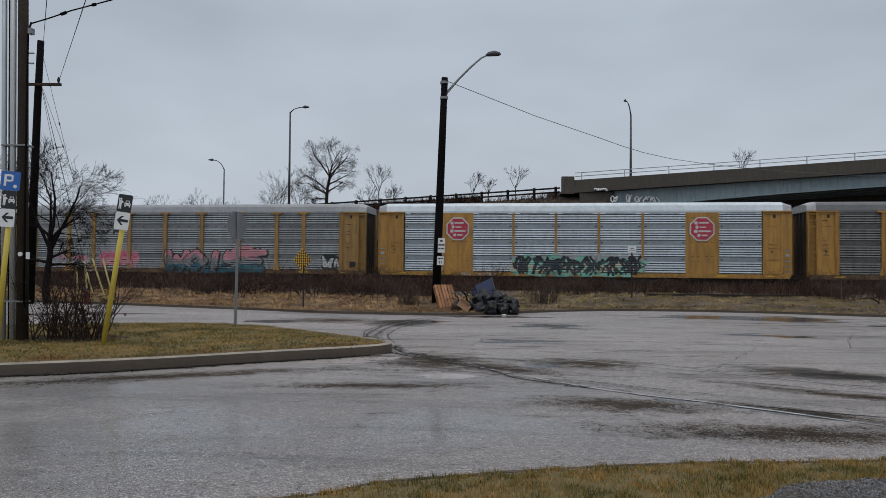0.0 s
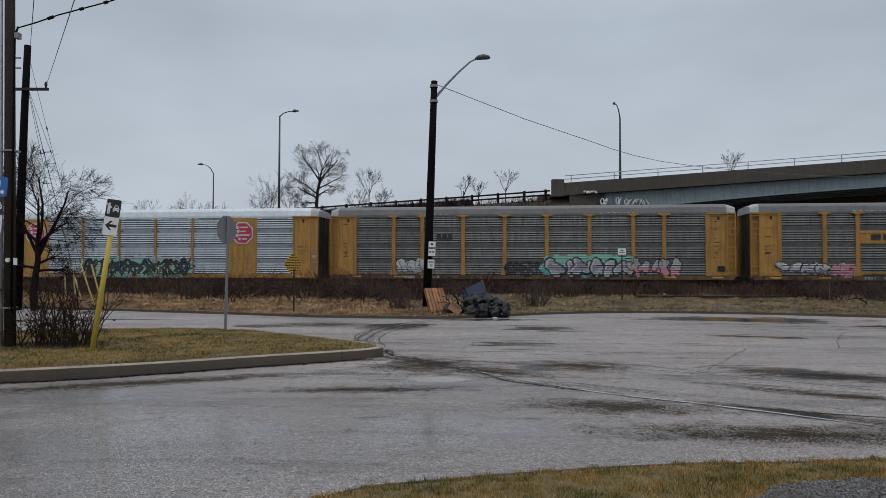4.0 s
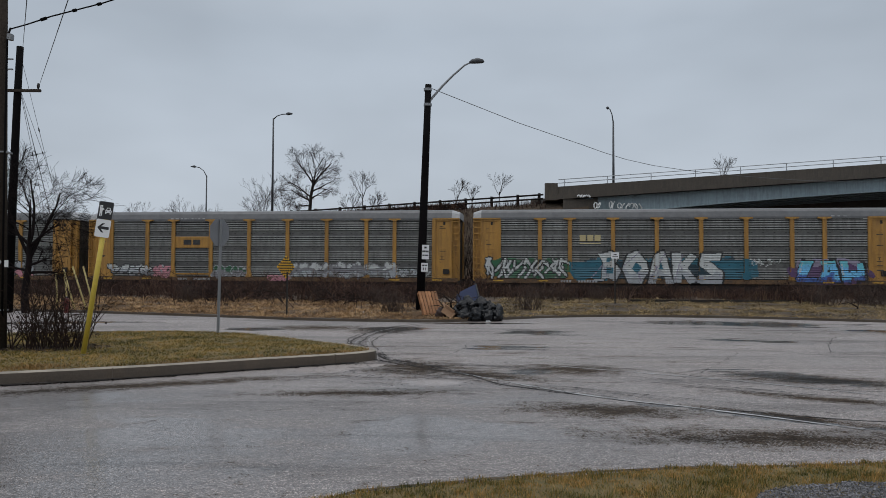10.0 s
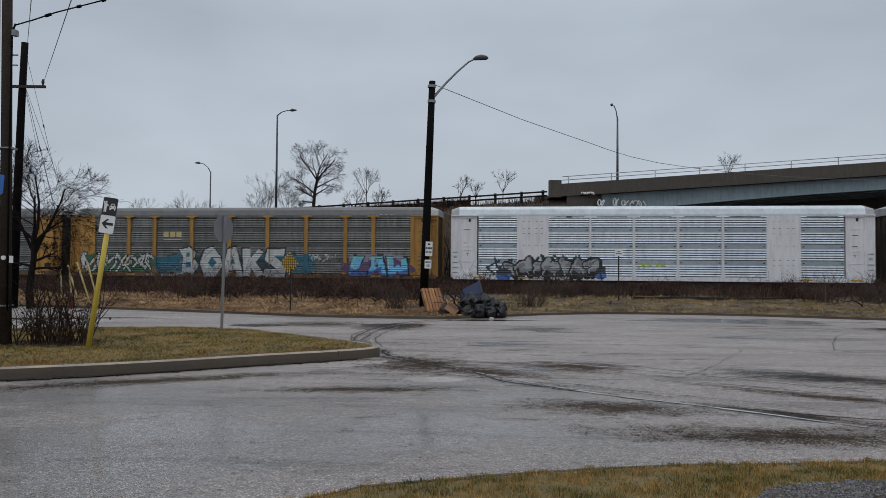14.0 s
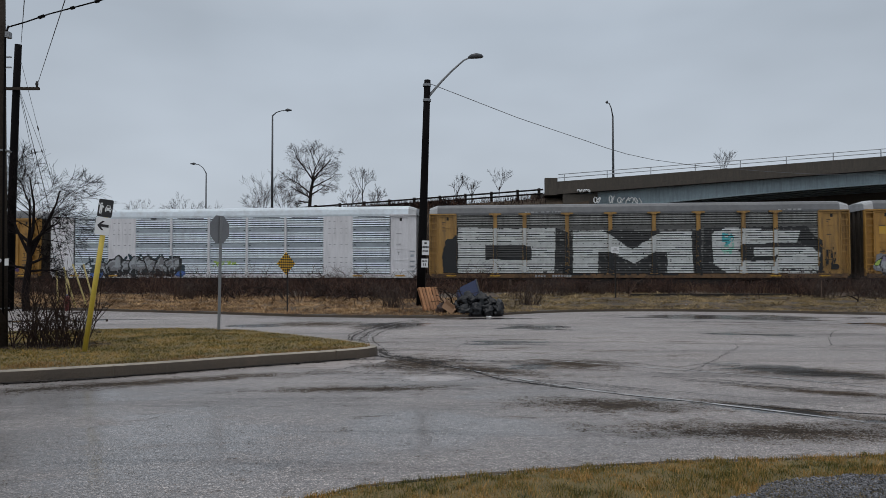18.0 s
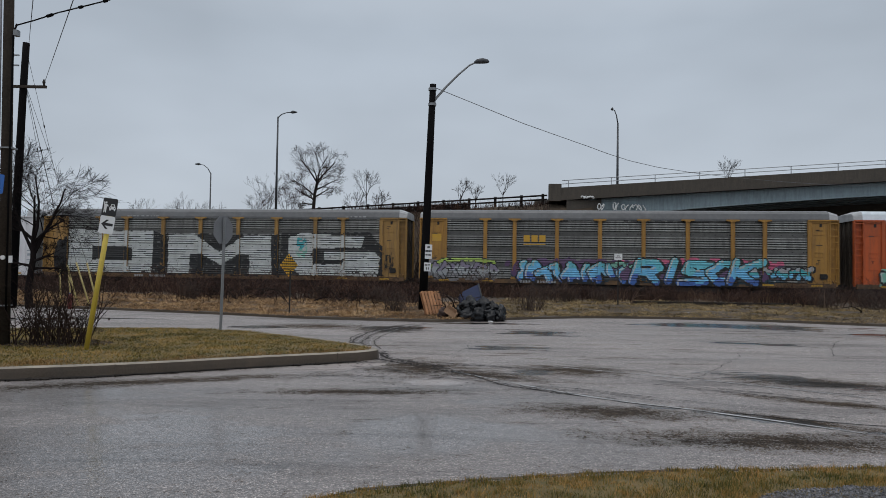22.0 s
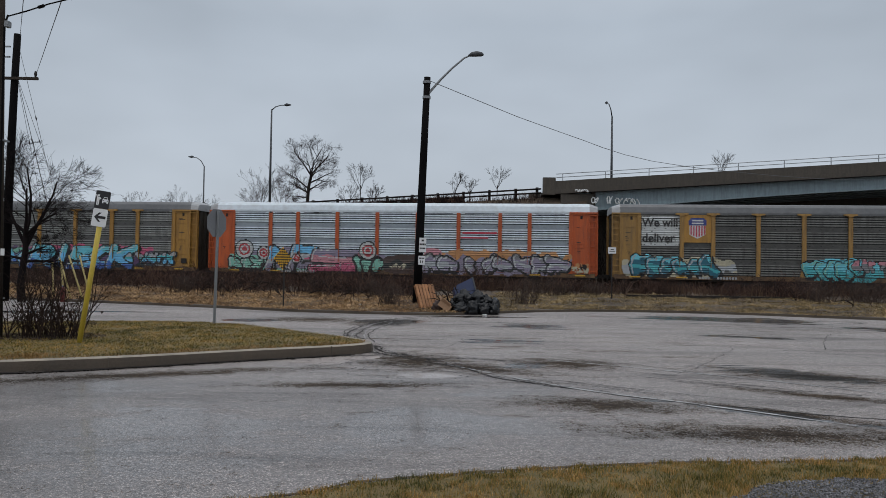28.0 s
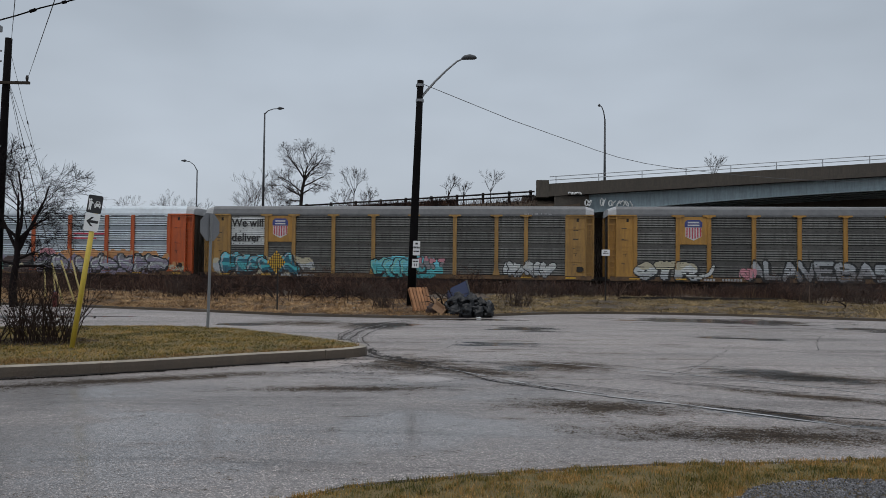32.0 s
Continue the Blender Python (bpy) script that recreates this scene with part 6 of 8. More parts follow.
# small shrubs by the pallet
for x, y, h, lab in ((5.2, 37.3, 1.5, "tall dark leafless shrub on the verge"), (6.4, 37.0, 1.2, "tall dark leafless shrub on the verge"), (17.6, 33.0, 1.1, "brown leafless shrub on the verge"), (19.2, 36.3, 1.7, "tall dark leafless shrub on the verge"), (21.3, 36.0, 1.6, "tall dark leafless shrub on the verge"),
                     (-5.6, 33.3, 1.0, "brown leafless shrub on the verge"), (-11.6, 33.0, 1.2, "tall dark leafless shrub on the verge"), (-2.9, 32.0, 1.1, "brown leafless shrub on the verge"), (8.4, 38.1, 1.0, "brown leafless shrub on the verge"),
                     (-1.65, 26.3, 0.95, "brown leafless shrub on the verge"), (3.6, 29.2, 1.0, "brown leafless shrub on the verge"), (20.0, 33.0, 1.4, "brown leafless shrub on the verge")):
    sh = holder("shrub", lab, "shrub", "shrubs on the verge", at=pose(x, y, 0.15))
    m = Mesh()
    for k in range(70):
        pts, d = stalks(m, rr.gauss(0, 0.22) * h, rr.gauss(0, 0.2), 0, rr.uniform(0.5, 1.0) * h, 0.011, 0.35, rr, 3)
        for j in (1, 2, 2, 3):
            q = pts[j]
            e = Vector((rr.uniform(-1, 1), rr.uniform(-1, 1), rr.uniform(-0.1, 1))).normalized()
            m.tube([q, q + e * 0.35 * h * rr.random()], [0.006, 0.003], 3, caps=False)
    part("twig_mass", m, mat("shrub_stems", (0.055, 0.036, 0.028), 0.9, var=0.3, per_island=0.4), sh)
# brush on the embankment
m = Mesh()
for k in range(6500):
    x = rr.uniform(-60, 10) if k < 3600 else rr.uniform(-14, 10.4)
    t = rr.uniform(0.35, 1.0)
    yy = ramp_y(x) - 7.0 + 8.5 * t
    zz = max(0.6, bank_top(x)) * t * t * (3 - 2 * t)
    stalks(m, x, yy, zz, rr.uniform(0.3, 0.8), 0.02, 0.35, rr, 2)
for k in range(8500):                         # weeds filling the crest below the guard rail
    x = rr.uniform(-60, 2.5)
    yy = ramp_y(x) + rr.uniform(0.6, 1.9)
    stalks(m, x, yy, bank_top(x), rr.uniform(0.3, 0.95), 0.028, 0.4, rr, 2)
thing("embankment_brush", m, BRUSH, "dead brown weeds on the embankment", "brush", kind="stuff")


# thicket beyond the track
m = Mesh()
for k in range(6000):
    s = rr.uniform(-75, 75)
    x, y, _ = at_track(s, rr.uniform(7.5, 12.0))
    stalks(m, x, y, -0.05, rr.uniform(1.5, 5.5), 0.035, 0.2, rr, 3)
thing("thicket", m, THICKET, "dark leafless thicket beyond the railway", "brush", kind="stuff")


# ---- cracks, seams and patches in the asphalt ----
def ribbon(pts, w, z, wobble, seed, step=0.12):
    line = smooth_line(pts, step)
    q = random.Random(seed)
    line = [(x + wobble * (noise.noise((x * 1.4, y * 1.4, seed)) + 0.4 * noise.noise((x * 7, y * 7, seed))), y + wobble * (noise.noise((x * 1.4, y * 1.4, seed + 9)) + 0.4 * noise.noise((x * 7, y * 7, seed + 9)))) for x, y in line]
    ww = [w * (0.5 + q.random()) for _ in line]
    a = offset_line(line, 0.5)
    m = Mesh()
    L = [(x + (ax - x) * k, y + (ay - y) * k) for (x, y), (ax, ay), k in zip(line, a, ww)]
    R = [(x - (ax - x) * k, y - (ay - y) * k) for (x, y), (ax, ay), k in zip(line, a, ww)]
    for k in range(len(line) - 1):
        m.face(((*L[k], z), (*R[k], z), (*R[k + 1], z), (*L[k + 1], z)))
    return m


SEAMS = [
    ([(-1.28, 13.37), (-0.41, 12.39), (0.43, 11.42), (0.95, 10.32), (1.66, 9.73), (2.59, 8.99), (3.15, 8.62), (4.02, 8.33), (4.85, 7.9), (7, 7.2)], 0.028, TAR),
    ([(-0.02, 12.81), (0.96, 12.5), (3.06, 12.3), (3.98, 11.37), (4.74, 10.68), (5.33, 10.2), (6.09, 9.92), (9, 9.2)], 0.02, TAR),
    ([(-1.86, 19.28), (0.27, 19.93), (3.24, 19.02), (5.55, 16.98), (8.3, 13.5)], 0.016, TAR),
    ([(12.14, 19.74), (10.35, 18.69), (9.46, 17.4), (8.03, 14.87)], 0.012, TAR),
    ([(6.35, 15.4), (5.66, 13.98), (5.0, 12.9), (4.46, 12.05), (3.78, 11.17)], 0.010, TAR),
    ([(0.66, 16.08), (0.37, 14.67), (0.2, 14.35)], 0.010, TAR),
    ([(-1.72, 14.9), (-2.0, 16.3), (-1.98, 18.5), (-1.55, 20.8), (-0.82, 22.4), (-0.1, 23.2)], 0.05, SILT),
    ([(-1.5, 14.8), (-1.78, 16.2), (-1.76, 18.3), (-1.32, 20.5), (-0.6, 22.0), (0.3, 22.9)], 0.04, SILT),
    ([(-1.2, 14.4), (-1.0, 13.4), (-0.5, 12.9), (0.1, 12.1)], 0.06, SILT),
    ([(-1.28, 15.0), (-1.52, 16.4), (-1.5, 18.1), (-1.08, 20.2), (-0.4, 21.4)], 0.035, SILT),
    ([(-1.86, 15.4), (-2.14, 16.9), (-2.12, 18.4), (-1.8, 20.0)], 0.03, SILT),
    ([(-1.6, 15.0), (-1.9, 16.4), (-1.87, 18.4), (-1.44, 20.6), (-0.75, 22.0)], 0.03, PALESILT),
    ([(-1.38, 15.2), (-1.64, 16.4), (-1.62, 18.2), (-1.2, 20.3)], 0.025, PALESILT),
    ([(0.2, 11.75), (1.03, 10.65), (1.97, 9.5), (3.16, 8.6), (3.7, 8.15), (4.4, 7.5)], 0.05, LINEPAINT),
    ([(1.95, 12.58), (3.73, 11.41), (5.04, 10.43), (5.9, 9.6), (7.5, 8.3)], 0.045, LINEPAINT),
]
rs = random.Random(31)
for k in range(22):                           # fine hairline cracks
    x, y = rs.uniform(-3, 11), rs.uniform(13.5, 23)
    L, sl = rs.uniform(0.8, 3.2), rs.uniform(-0.35, 0.15)
    SEAMS.append(([(x + L * t, y + sl * L * t + rs.uniform(-0.12, 0.12)) for t in (0, 0.3, 0.6, 1.0)], rs.uniform(0.008, 0.016), TAR))
for k in range(14):                           # lines of open grit beside the long seams
    t0 = rs.uniform(0, 0.7)
    a, b = ((0.3, 12.9), (6.0, 9.2)) if k % 2 else ((-0.6, 11.6), (5.4, 7.4))
    o = rs.gauss(0, 0.35)
    P = [(a[0] + (b[0] - a[0]) * t + o * 0.3, a[1] + (b[1] - a[1]) * t + o) for t in (t0, t0 + 0.08, t0 + 0.16, t0 + rs.uniform(0.2, 0.3))]
    SEAMS.append((P, rs.uniform(0.01, 0.03), TAR))
for k, (pts, w, mt) in enumerate(SEAMS):
    part("worn_line" if mt is LINEPAINT else ("silt_streak" if mt in (SILT, PALESILT) else "seam"), ribbon(pts, w, 0.004 + 0.0002 * k, {TAR: 0.10, SILT: 0.07, PALESILT: 0.07}.get(mt, 0.02), k), mt, road)
# wet grit washed out from the kerb tip
for k in range(9):
    x0, y0 = rr.uniform(-2.4, 0.2), rr.uniform(10.7, 12.9)
    L = rr.uniform(0.5, 1.6)
    part("grit_streak", ribbon([(x0, y0), (x0 + L * 0.5, y0 + rr.uniform(-0.1, 0.1)), (x0 + L, y0 + rr.uniform(-0.2, 0.1))], rr.uniform(0.012, 0.04), 0.0112 + 0.0003 * k, 0.12, 20 + k), TAR, road)
# silt along the foot of the island kerb
FRONT = [p for p in ISLE if p[1] < 13.0 and -13 < p[0] < -1.3]
line = FRONT
part("gutter_silt", ribbon_along(line, -0.02, 0.16, 0.0175), mat("wet_gutter_silt", (0.022, 0.018, 0.015), 0.7, spec=0.3, var=0.5, fine=60, coarse=4), road)
# grit washed about the kerb tip
m = Mesh()
for k in range(1700):
    if k % 6:
        t = rr.random()
        pts = SEAMS[rr.choice((0, 6, 7, 8))][0]
        i = int(rr.random() ** 1.6 * min(4, len(pts) - 1))
        x, y = pts[i][0] + (pts[i + 1][0] - pts[i][0]) * t + rr.gauss(0, 0.07), pts[i][1] + (pts[i + 1][1] - pts[i][1]) * t + rr.gauss(0, 0.09)
    else:
        x, y = rr.gauss(-0.5, 1.0), rr.gauss(11.9, 0.8)
    if inside(x, y, ISLE):
        continue
    r = rr.uniform(0.006, 0.018)
    a = rr.uniform(0, 3)
    m.face([(x + r * 1.5 * math.cos(a + w), y + r * math.sin(a + w), 0.0165 + 0.003 * (w < 2)) for w in (0, 1.4, 2.9, 4.4)])
part("grit", m, TAR, road, kind="stuff")
# scraps of litter on the verge
m = Mesh()
for k in range(34):
    x = rr.uniform(-8, 20)
    e = rr.uniform(0.3, 6)
    y = far_edge(x) + e
    z, r = verge_height(x, y, e) + 0.05, rr.uniform(0.02, 0.06)
    a = rr.uniform(0, 3)
    c, d = math.cos(a) * r, math.sin(a) * r
    m.face(((x - c, y - d, z), (x + d, y - c, z + r * 0.5), (x + c, y + d, z + r * 0.2), (x - d, y + c, z + r * 0.6)))
thing("litter", m, LINEPAINT, "scraps of pale litter in the verge grass", "litter", kind="stuff")
# mud in the gutter of the island
m = Mesh()
for k in range(1300):
    t = rr.random()
    x0, y0 = FRONT[int(t * len(FRONT))]
    x, y = x0 + rr.uniform(-0.2, 0.2), y0 - abs(rr.gauss(0, 0.06)) - 0.02
    r = rr.uniform(0.008, 0.03) * (1.5 if noise.noise((x * 1.5, 0, 0)) > 0.15 else 0.5)
    m.tube([(x, y, 0), (x + r * 0.3, y, r * 0.5), (x, y, r * 0.8)], [r, r * 0.8, r * 0.2], 5)
thing("gutter_mud", m, mat("wet_black_mud", (0.022, 0.016, 0.012), 0.6, spec=0.3, var=0.5), "dark clods of mud along the kerb", "mud", kind="stuff")

# ---- sprayed lettering, emblems and plates on the wagons ----
SPRAY = {
    "white": (0.52, 0.54, 0.53), "silver": (0.36, 0.38, 0.40), "black": (0.012, 0.013, 0.014), "teal": (0.05, 0.38, 0.42), "mint": (0.22, 0.50, 0.40),
    "sky": (0.15, 0.50, 0.78), "blue": (0.05, 0.14, 0.44), "pink": (0.55, 0.10, 0.20), "rose": (0.52, 0.22, 0.26), "lime": (0.36, 0.50, 0.10),
    "green": (0.025, 0.11, 0.05), "purple": (0.10, 0.05, 0.13), "grey": (0.20, 0.20, 0.21), "orange": (0.50, 0.24, 0.09), "red": (0.42, 0.04, 0.05),
    "brown": (0.06, 0.035, 0.03), "cream": (0.46, 0.42, 0.30), "yellow": (0.62, 0.40, 0.03), "lilac": (0.25, 0.22, 0.30), "cyan": (0.14, 0.53, 0.63), "deepblue": (0.012, 0.035, 0.05), "tealdark": (0.02, 0.12, 0.17),
}
INKS = list(SPRAY)
SPRAYMATS = [mat("spray_paint_" + k, c, 0.5, var=0.18, fine=15, coarse=2.0, dirt=(0.10, 0.09, 0.085), dirt_amount=0.0 if k in ("black", "deepblue", "green", "tealdark") else 0.22, streak=1.0) for k, c in SPRAY.items()]
DX = 0.045
COLS = int(26.9 / DX)
ROWS = [(0.985, 1.06, 0.10, 0.10), (1.06, 1.15, 0.10, 0.10), (1.15, 1.262, 0.10, 0.10)]
for (z0, d0, _), (z1, d1, _) in zip(RIBS, RIBS[1:]):
    n = max(1, int((z1 - z0) / 0.06))
    for k in range(n):
        a, b = k / n, (k + 1) / n
        ROWS.append((z0 + (z1 - z0) * a, z0 + (z1 - z0) * b, d0 + (d1 - d0) * a, d0 + (d1 - d0) * b))
GX = (np.arange(COLS) + 0.5) * DX - 13.45
GZ = np.array([(r[0] + r[1]) / 2 for r in ROWS])
XX, ZZ = np.meshgrid(GX, GZ, indexing="ij")


def wob(X, Z, f, seed):
    r = np.random.RandomState(seed)
    out = np.zeros_like(X)
    for k in range(6):
        a, b, c = r.uniform(-1, 1, 3)
        out += np.sin(f * (a * 2 * X + b * 2 * Z) + c * 9)
    return out / 3.0


class Sprayed:
    """Colours laid cell by cell on the near side of one wagon."""

    def __init__(self, car, layout):
        self.car, self.c = car, np.full(XX.shape, -1, int)
        self.posts = [(x, 0.12) for x in POSTS_A] if layout == "A" else [(x, 0.08) for x in POSTS_B]
        self.layout, self.seams, self.miss = layout, [], 0.7

    def ink(self, mask, colour, seed=0, worn=0.0):
        if worn:
            mask = mask & (wob(XX, ZZ, 9.0, seed + 5) + 0.7 * wob(XX, ZZ, 23.0, seed + 6) < 1.9 - 3.2 * worn)
        if isinstance(colour, str):
            self.c[mask] = INKS.index(colour)
        else:                                    # several colours, low to high, with a ragged border
            zs = ZZ[mask]
            if not len(zs):
                return
            lo, hi = zs.min(), zs.max() + 1e-6
            t = (zs - lo) / (hi - lo) + 0.16 * wob(XX[mask], zs, 3.0, seed)
            idx = np.clip((t * len(colour)).astype(int), 0, len(colour) - 1)
            self.c[mask] = np.array([INKS.index(k) for k in colour])[idx]

    def cloud(self, x0, x1, z0, z1, colour, seed=1, worn=0.0):
        cx, cz, ax, az = (x0 + x1) / 2, (z0 + z1) / 2, (x1 - x0) / 2, (z1 - z0) / 2
        d = (np.abs((XX - cx) / ax) ** 4 + np.abs((ZZ - cz) / az) ** 4) + 0.45 * wob(XX, ZZ, 4.0, seed)
        self.ink(d < 1, colour, seed, worn)

    def poly(self, pts, colour, seed=0, worn=0.0, edge=0.0):
        X, Z = XX + edge * wob(XX, ZZ, 6, seed), ZZ + edge * wob(XX, ZZ, 6, seed + 1)
        hit = np.zeros(XX.shape, bool)
        for (x0, z0), (x1, z1) in zip(pts, pts[1:] + pts[:1]):
            if z0 != z1:
                hit ^= ((z0 > Z) != (z1 > Z)) & (X < (x1 - x0) * (Z - z0) / (z1 - z0) + x0)
        self.ink(hit, colour, seed, worn)

    def strokes(self, lines, w, fill, line=None, lw=0.07, seed=0, worn=0.0, halo=None, hw=0.3, shine=None, drop=0):
        d = np.full(XX.shape, 9.0)
        for pts in lines:
            for (x0, z0), (x1, z1) in zip(pts, pts[1:]):
                sel = (XX > min(x0, x1) - w - lw - hw - 0.1) & (XX < max(x0, x1) + w + lw + hw + 0.1) & (ZZ < max(z0, z1) + w + lw + hw + 0.1)
                px, pz = XX[sel] - x0, ZZ[sel] - z0
                ex, ez = x1 - x0, z1 - z0
                t = np.clip((px * ex + pz * ez) / (ex * ex + ez * ez + 1e-9), 0, 1)
                d[sel] = np.minimum(d[sel], np.hypot(px - t * ex, pz - t * ez))
        d = d + 0.02 * wob(XX, ZZ, 9.0, seed)
        if halo:
            self.ink(d < w + lw + hw, halo, seed + 2)
        for k in range(1, drop + 1):             # block shadow down and to the right
            self.ink(np.roll(d, (k, -((k + 1) // 2)), (0, 1)) < w + lw, line or "black", seed + 1)
        if line:
            self.ink(d < w + lw, line, seed + 1)
        self.ink(d < w, fill, seed, worn)
        if shine:                                # a thin highlight along the upper left edges
            self.ink((d < w * 0.8) & (np.roll(d, (2, -1), (0, 1)) > w * 0.8), shine, seed, 0.1)

    def word(self, text, x0, x1, z0, z1, w, fill, line=None, lw=0.07, seed=0, over=0.0, skew=0.0, **kw):
        n = len(text)
        step = (x1 - x0) / n
        for k, ch in enumerate(text):
            lines = []
            for pts in GLYPHS.get(ch, []):
                gw = step - 2 * w - lw * 0.6 + over
                lines.append([(x0 + k * step + w + u * gw - over / 2 + skew * (v - 0.5), z0 + w + v * (z1 - z0 - 2 * w) + 0.12 * over * math.sin(k * 2.1)) for u, v in pts])
            self.strokes(lines, w, fill, line, lw, seed + k, **kw)

    def wild(self, n, x0, x1, z0, z1, w, fill, line=None, lw=0.06, seed=0, bend=0.5, **kw):
        """Unreadable piece: n interlocking bent strokes with hooks."""
        r = random.Random(seed)
        step = (x1 - x0) / n
        for k in range(n):
            lines = []
            cx = x0 + (k + 0.5) * step
            for q in range(r.randint(1, 3)):
                a = (cx + r.uniform(-0.5, 0.5) * step, z0 + w + r.random() * 0.25 * (z1 - z0))
                b = (cx + r.uniform(-0.6, 0.6) * step, z1 - w - r.random() * 0.25 * (z1 - z0))
                c = (cx + r.uniform(-0.7, 0.7) * step, z0 + (z1 - z0) * r.uniform(0.3, 0.7))
                mid = ((a[0] + b[0]) / 2 + r.uniform(-bend, bend) * step, (a[1] + b[1]) / 2)
                lines.append([a, mid, b] if q else [a, mid, b, c])
            self.strokes(lines, w, fill, line, lw * 1.25, seed + k, **kw)

    def build(self):
        m = Mesh()
        half = np.zeros(COLS, int)
        flat = np.zeros(COLS)
        for x, w in self.posts:
            s = np.abs(GX - x) < w
            half[s], flat[s] = 1, POST_D + 0.034
        if self.layout == "B":
            for a, b in FLAT_B:
                s = (GX > a) & (GX < b)
                half[s], flat[s] = 2, 0.085
        s = np.abs(GX) > 12.18
        half[s], flat[s] = 3, 0.165
        upper, proud = half.copy(), flat.copy()
        for x, w in self.posts:                  # splayed feet of the posts
            s = np.abs(GX - x) < 0.28
            half[s], flat[s] = 1, POST_D + 0.034
        lower = (half, flat)
        for j, (z0, z1, d0, d1) in enumerate(ROWS):      # the spray misses much of the slots
            if d0 == d1 == 0.0:
                self.c[(wob(GX, GX * 0 + j, 1.6, j) > self.miss) & (upper == 0), j] = -1
        for j, (z0, z1, d0, d1) in enumerate(ROWS):
            half, flat = lower if z0 < P_LO + 0.5 else (upper, proud)
            i = 0
            col = self.c[:, j]
            while i < COLS:
                if col[i] < 0:
                    i += 1
                    continue
                k = i
                while k < COLS and col[k] == col[i] and half[k] == half[i]:
                    k += 1
                xa, xb = -13.45 + i * DX, -13.45 + k * DX
                ya, yb = (flat[i], flat[i]) if half[i] and j > 2 else (d0, d1)
                if half[i] and j <= 2:
                    ya = yb = max(d0, 0.10)
                o = SIDE + 0.006
                m.face(((xa, -o - ya, z0), (xb, -o - ya, z0), (xb, -o - yb, z1), (xa, -o - yb, z1)), int(col[i]))
                i = k
        # one part for each piece along the wagon
        painted = (self.c >= 0).any(axis=1)
        marks = [x for x, p in zip(GX, painted) if p]
        cuts = [-99.0]
        for q in sorted([(p + q) / 2 for p, q in zip(marks, marks[1:]) if q - p > 0.12] + self.seams) + [99.0]:
            if q == 99.0 or (q - cuts[-1] > 0.7 and marks[-1] - q > 0.5):
                cuts.append(q)
        for lo, hi in zip(cuts, cuts[1:]):
            piece = Mesh()
            for f, ink in zip(m.f, m.m):
                if lo < m.v[f[0]][0] + 0.001 < hi:
                    piece.face([m.v[q] for q in f], ink)
            if not piece.f:
                continue
            tally = collections.Counter(piece.m).most_common(2)
            used = sorted(set(piece.m))
            piece.m = [used.index(q) for q in piece.m]
            tone = " and ".join(INKS[q].replace("deepblue", "dark blue").replace("tealdark", "dark teal") for q, _ in tally)
            part("graffiti", piece, [SPRAYMATS[q] for q in used], self.car, tone + " sprayed lettering", kind="stuff")


GLYPHS = {
    "A": [[(0, 0), (0.5, 1), (1, 0)], [(0.22, 0.38), (0.78, 0.38)]], "B": [[(0, 0), (0, 1), (0.7, 1), (0.9, 0.78), (0.65, 0.52), (0, 0.52)], [(0.65, 0.52), (1, 0.25), (0.75, 0), (0, 0)]],
    "O": [[(0.5, 1), (0, 0.5), (0.5, 0), (1, 0.5), (0.5, 1)]], "K": [[(0, 0), (0, 1)], [(1, 1), (0.1, 0.5), (1, 0)]], "S": [[(1, 0.92), (0.1, 0.95), (0.05, 0.6), (0.9, 0.45), (0.95, 0.08), (0, 0)]],
    "I": [[(0.5, 0), (0.5, 1)]], "C": [[(1, 0.85), (0.5, 1), (0.05, 0.5), (0.5, 0), (1, 0.15)]], "V": [[(0, 1), (0.5, 0), (1, 1)]], "E": [[(1, 1), (0, 1), (0, 0), (1, 0)], [(0, 0.5), (0.8, 0.5)]], "N": [[(0, 0), (0, 1), (1, 0), (1, 1)]], "P": [[(0, 0), (0, 1), (0.9, 0.9), (0.9, 0.55), (0, 0.5)]],
    "T": [[(0, 1), (1, 1)], [(0.5, 1), (0.45, 0)]], "R": [[(0.05, 0), (0.05, 1), (0.75, 0.95), (0.95, 0.72), (0.7, 0.5), (0.1, 0.5)], [(0.5, 0.5), (1, 0)]],
    "L": [[(0.1, 1), (0, 0), (1, 0)]], "W": [[(0, 1), (0.2, 0), (0.5, 0.7), (0.8, 0), (1, 1)]],
    "w": [[(0, 0.6), (0.25, 0), (0.5, 0.5), (0.75, 0), (1, 0.6)]], "e": [[(0, 0.32), (1, 0.32), (0.8, 0.62), (0.2, 0.62), (0, 0.3), (0.25, 0), (0.95, 0.05)]],
    "i": [[(0.5, 0), (0.5, 0.6)], [(0.5, 0.85), (0.5, 0.9)]], "l": [[(0.5, 0), (0.5, 1)]], "d": [[(1, 1), (1, 0), (0.2, 0), (0, 0.3), (0.2, 0.6), (1, 0.6)]],
    "v": [[(0, 0.6), (0.5, 0), (1, 0.6)]], "r": [[(0.1, 0), (0.1, 0.6)], [(0.1, 0.4), (0.5, 0.62), (0.95, 0.58)]],
}


def emblem(car, name, outline, x, z, mt, y=0.0, label="", t=0.012):
    """A flat badge with its face outwards at depth y."""
    return part(name, Mesh().prism(outline, -t, 0), mt, car, label, at=pose(x, -SIDE - y, z))


def octagon(r):
    return [(r * math.cos(radians(22.5 + 45 * k)), r * math.sin(radians(22.5 + 45 * k))) for k in range(8)]


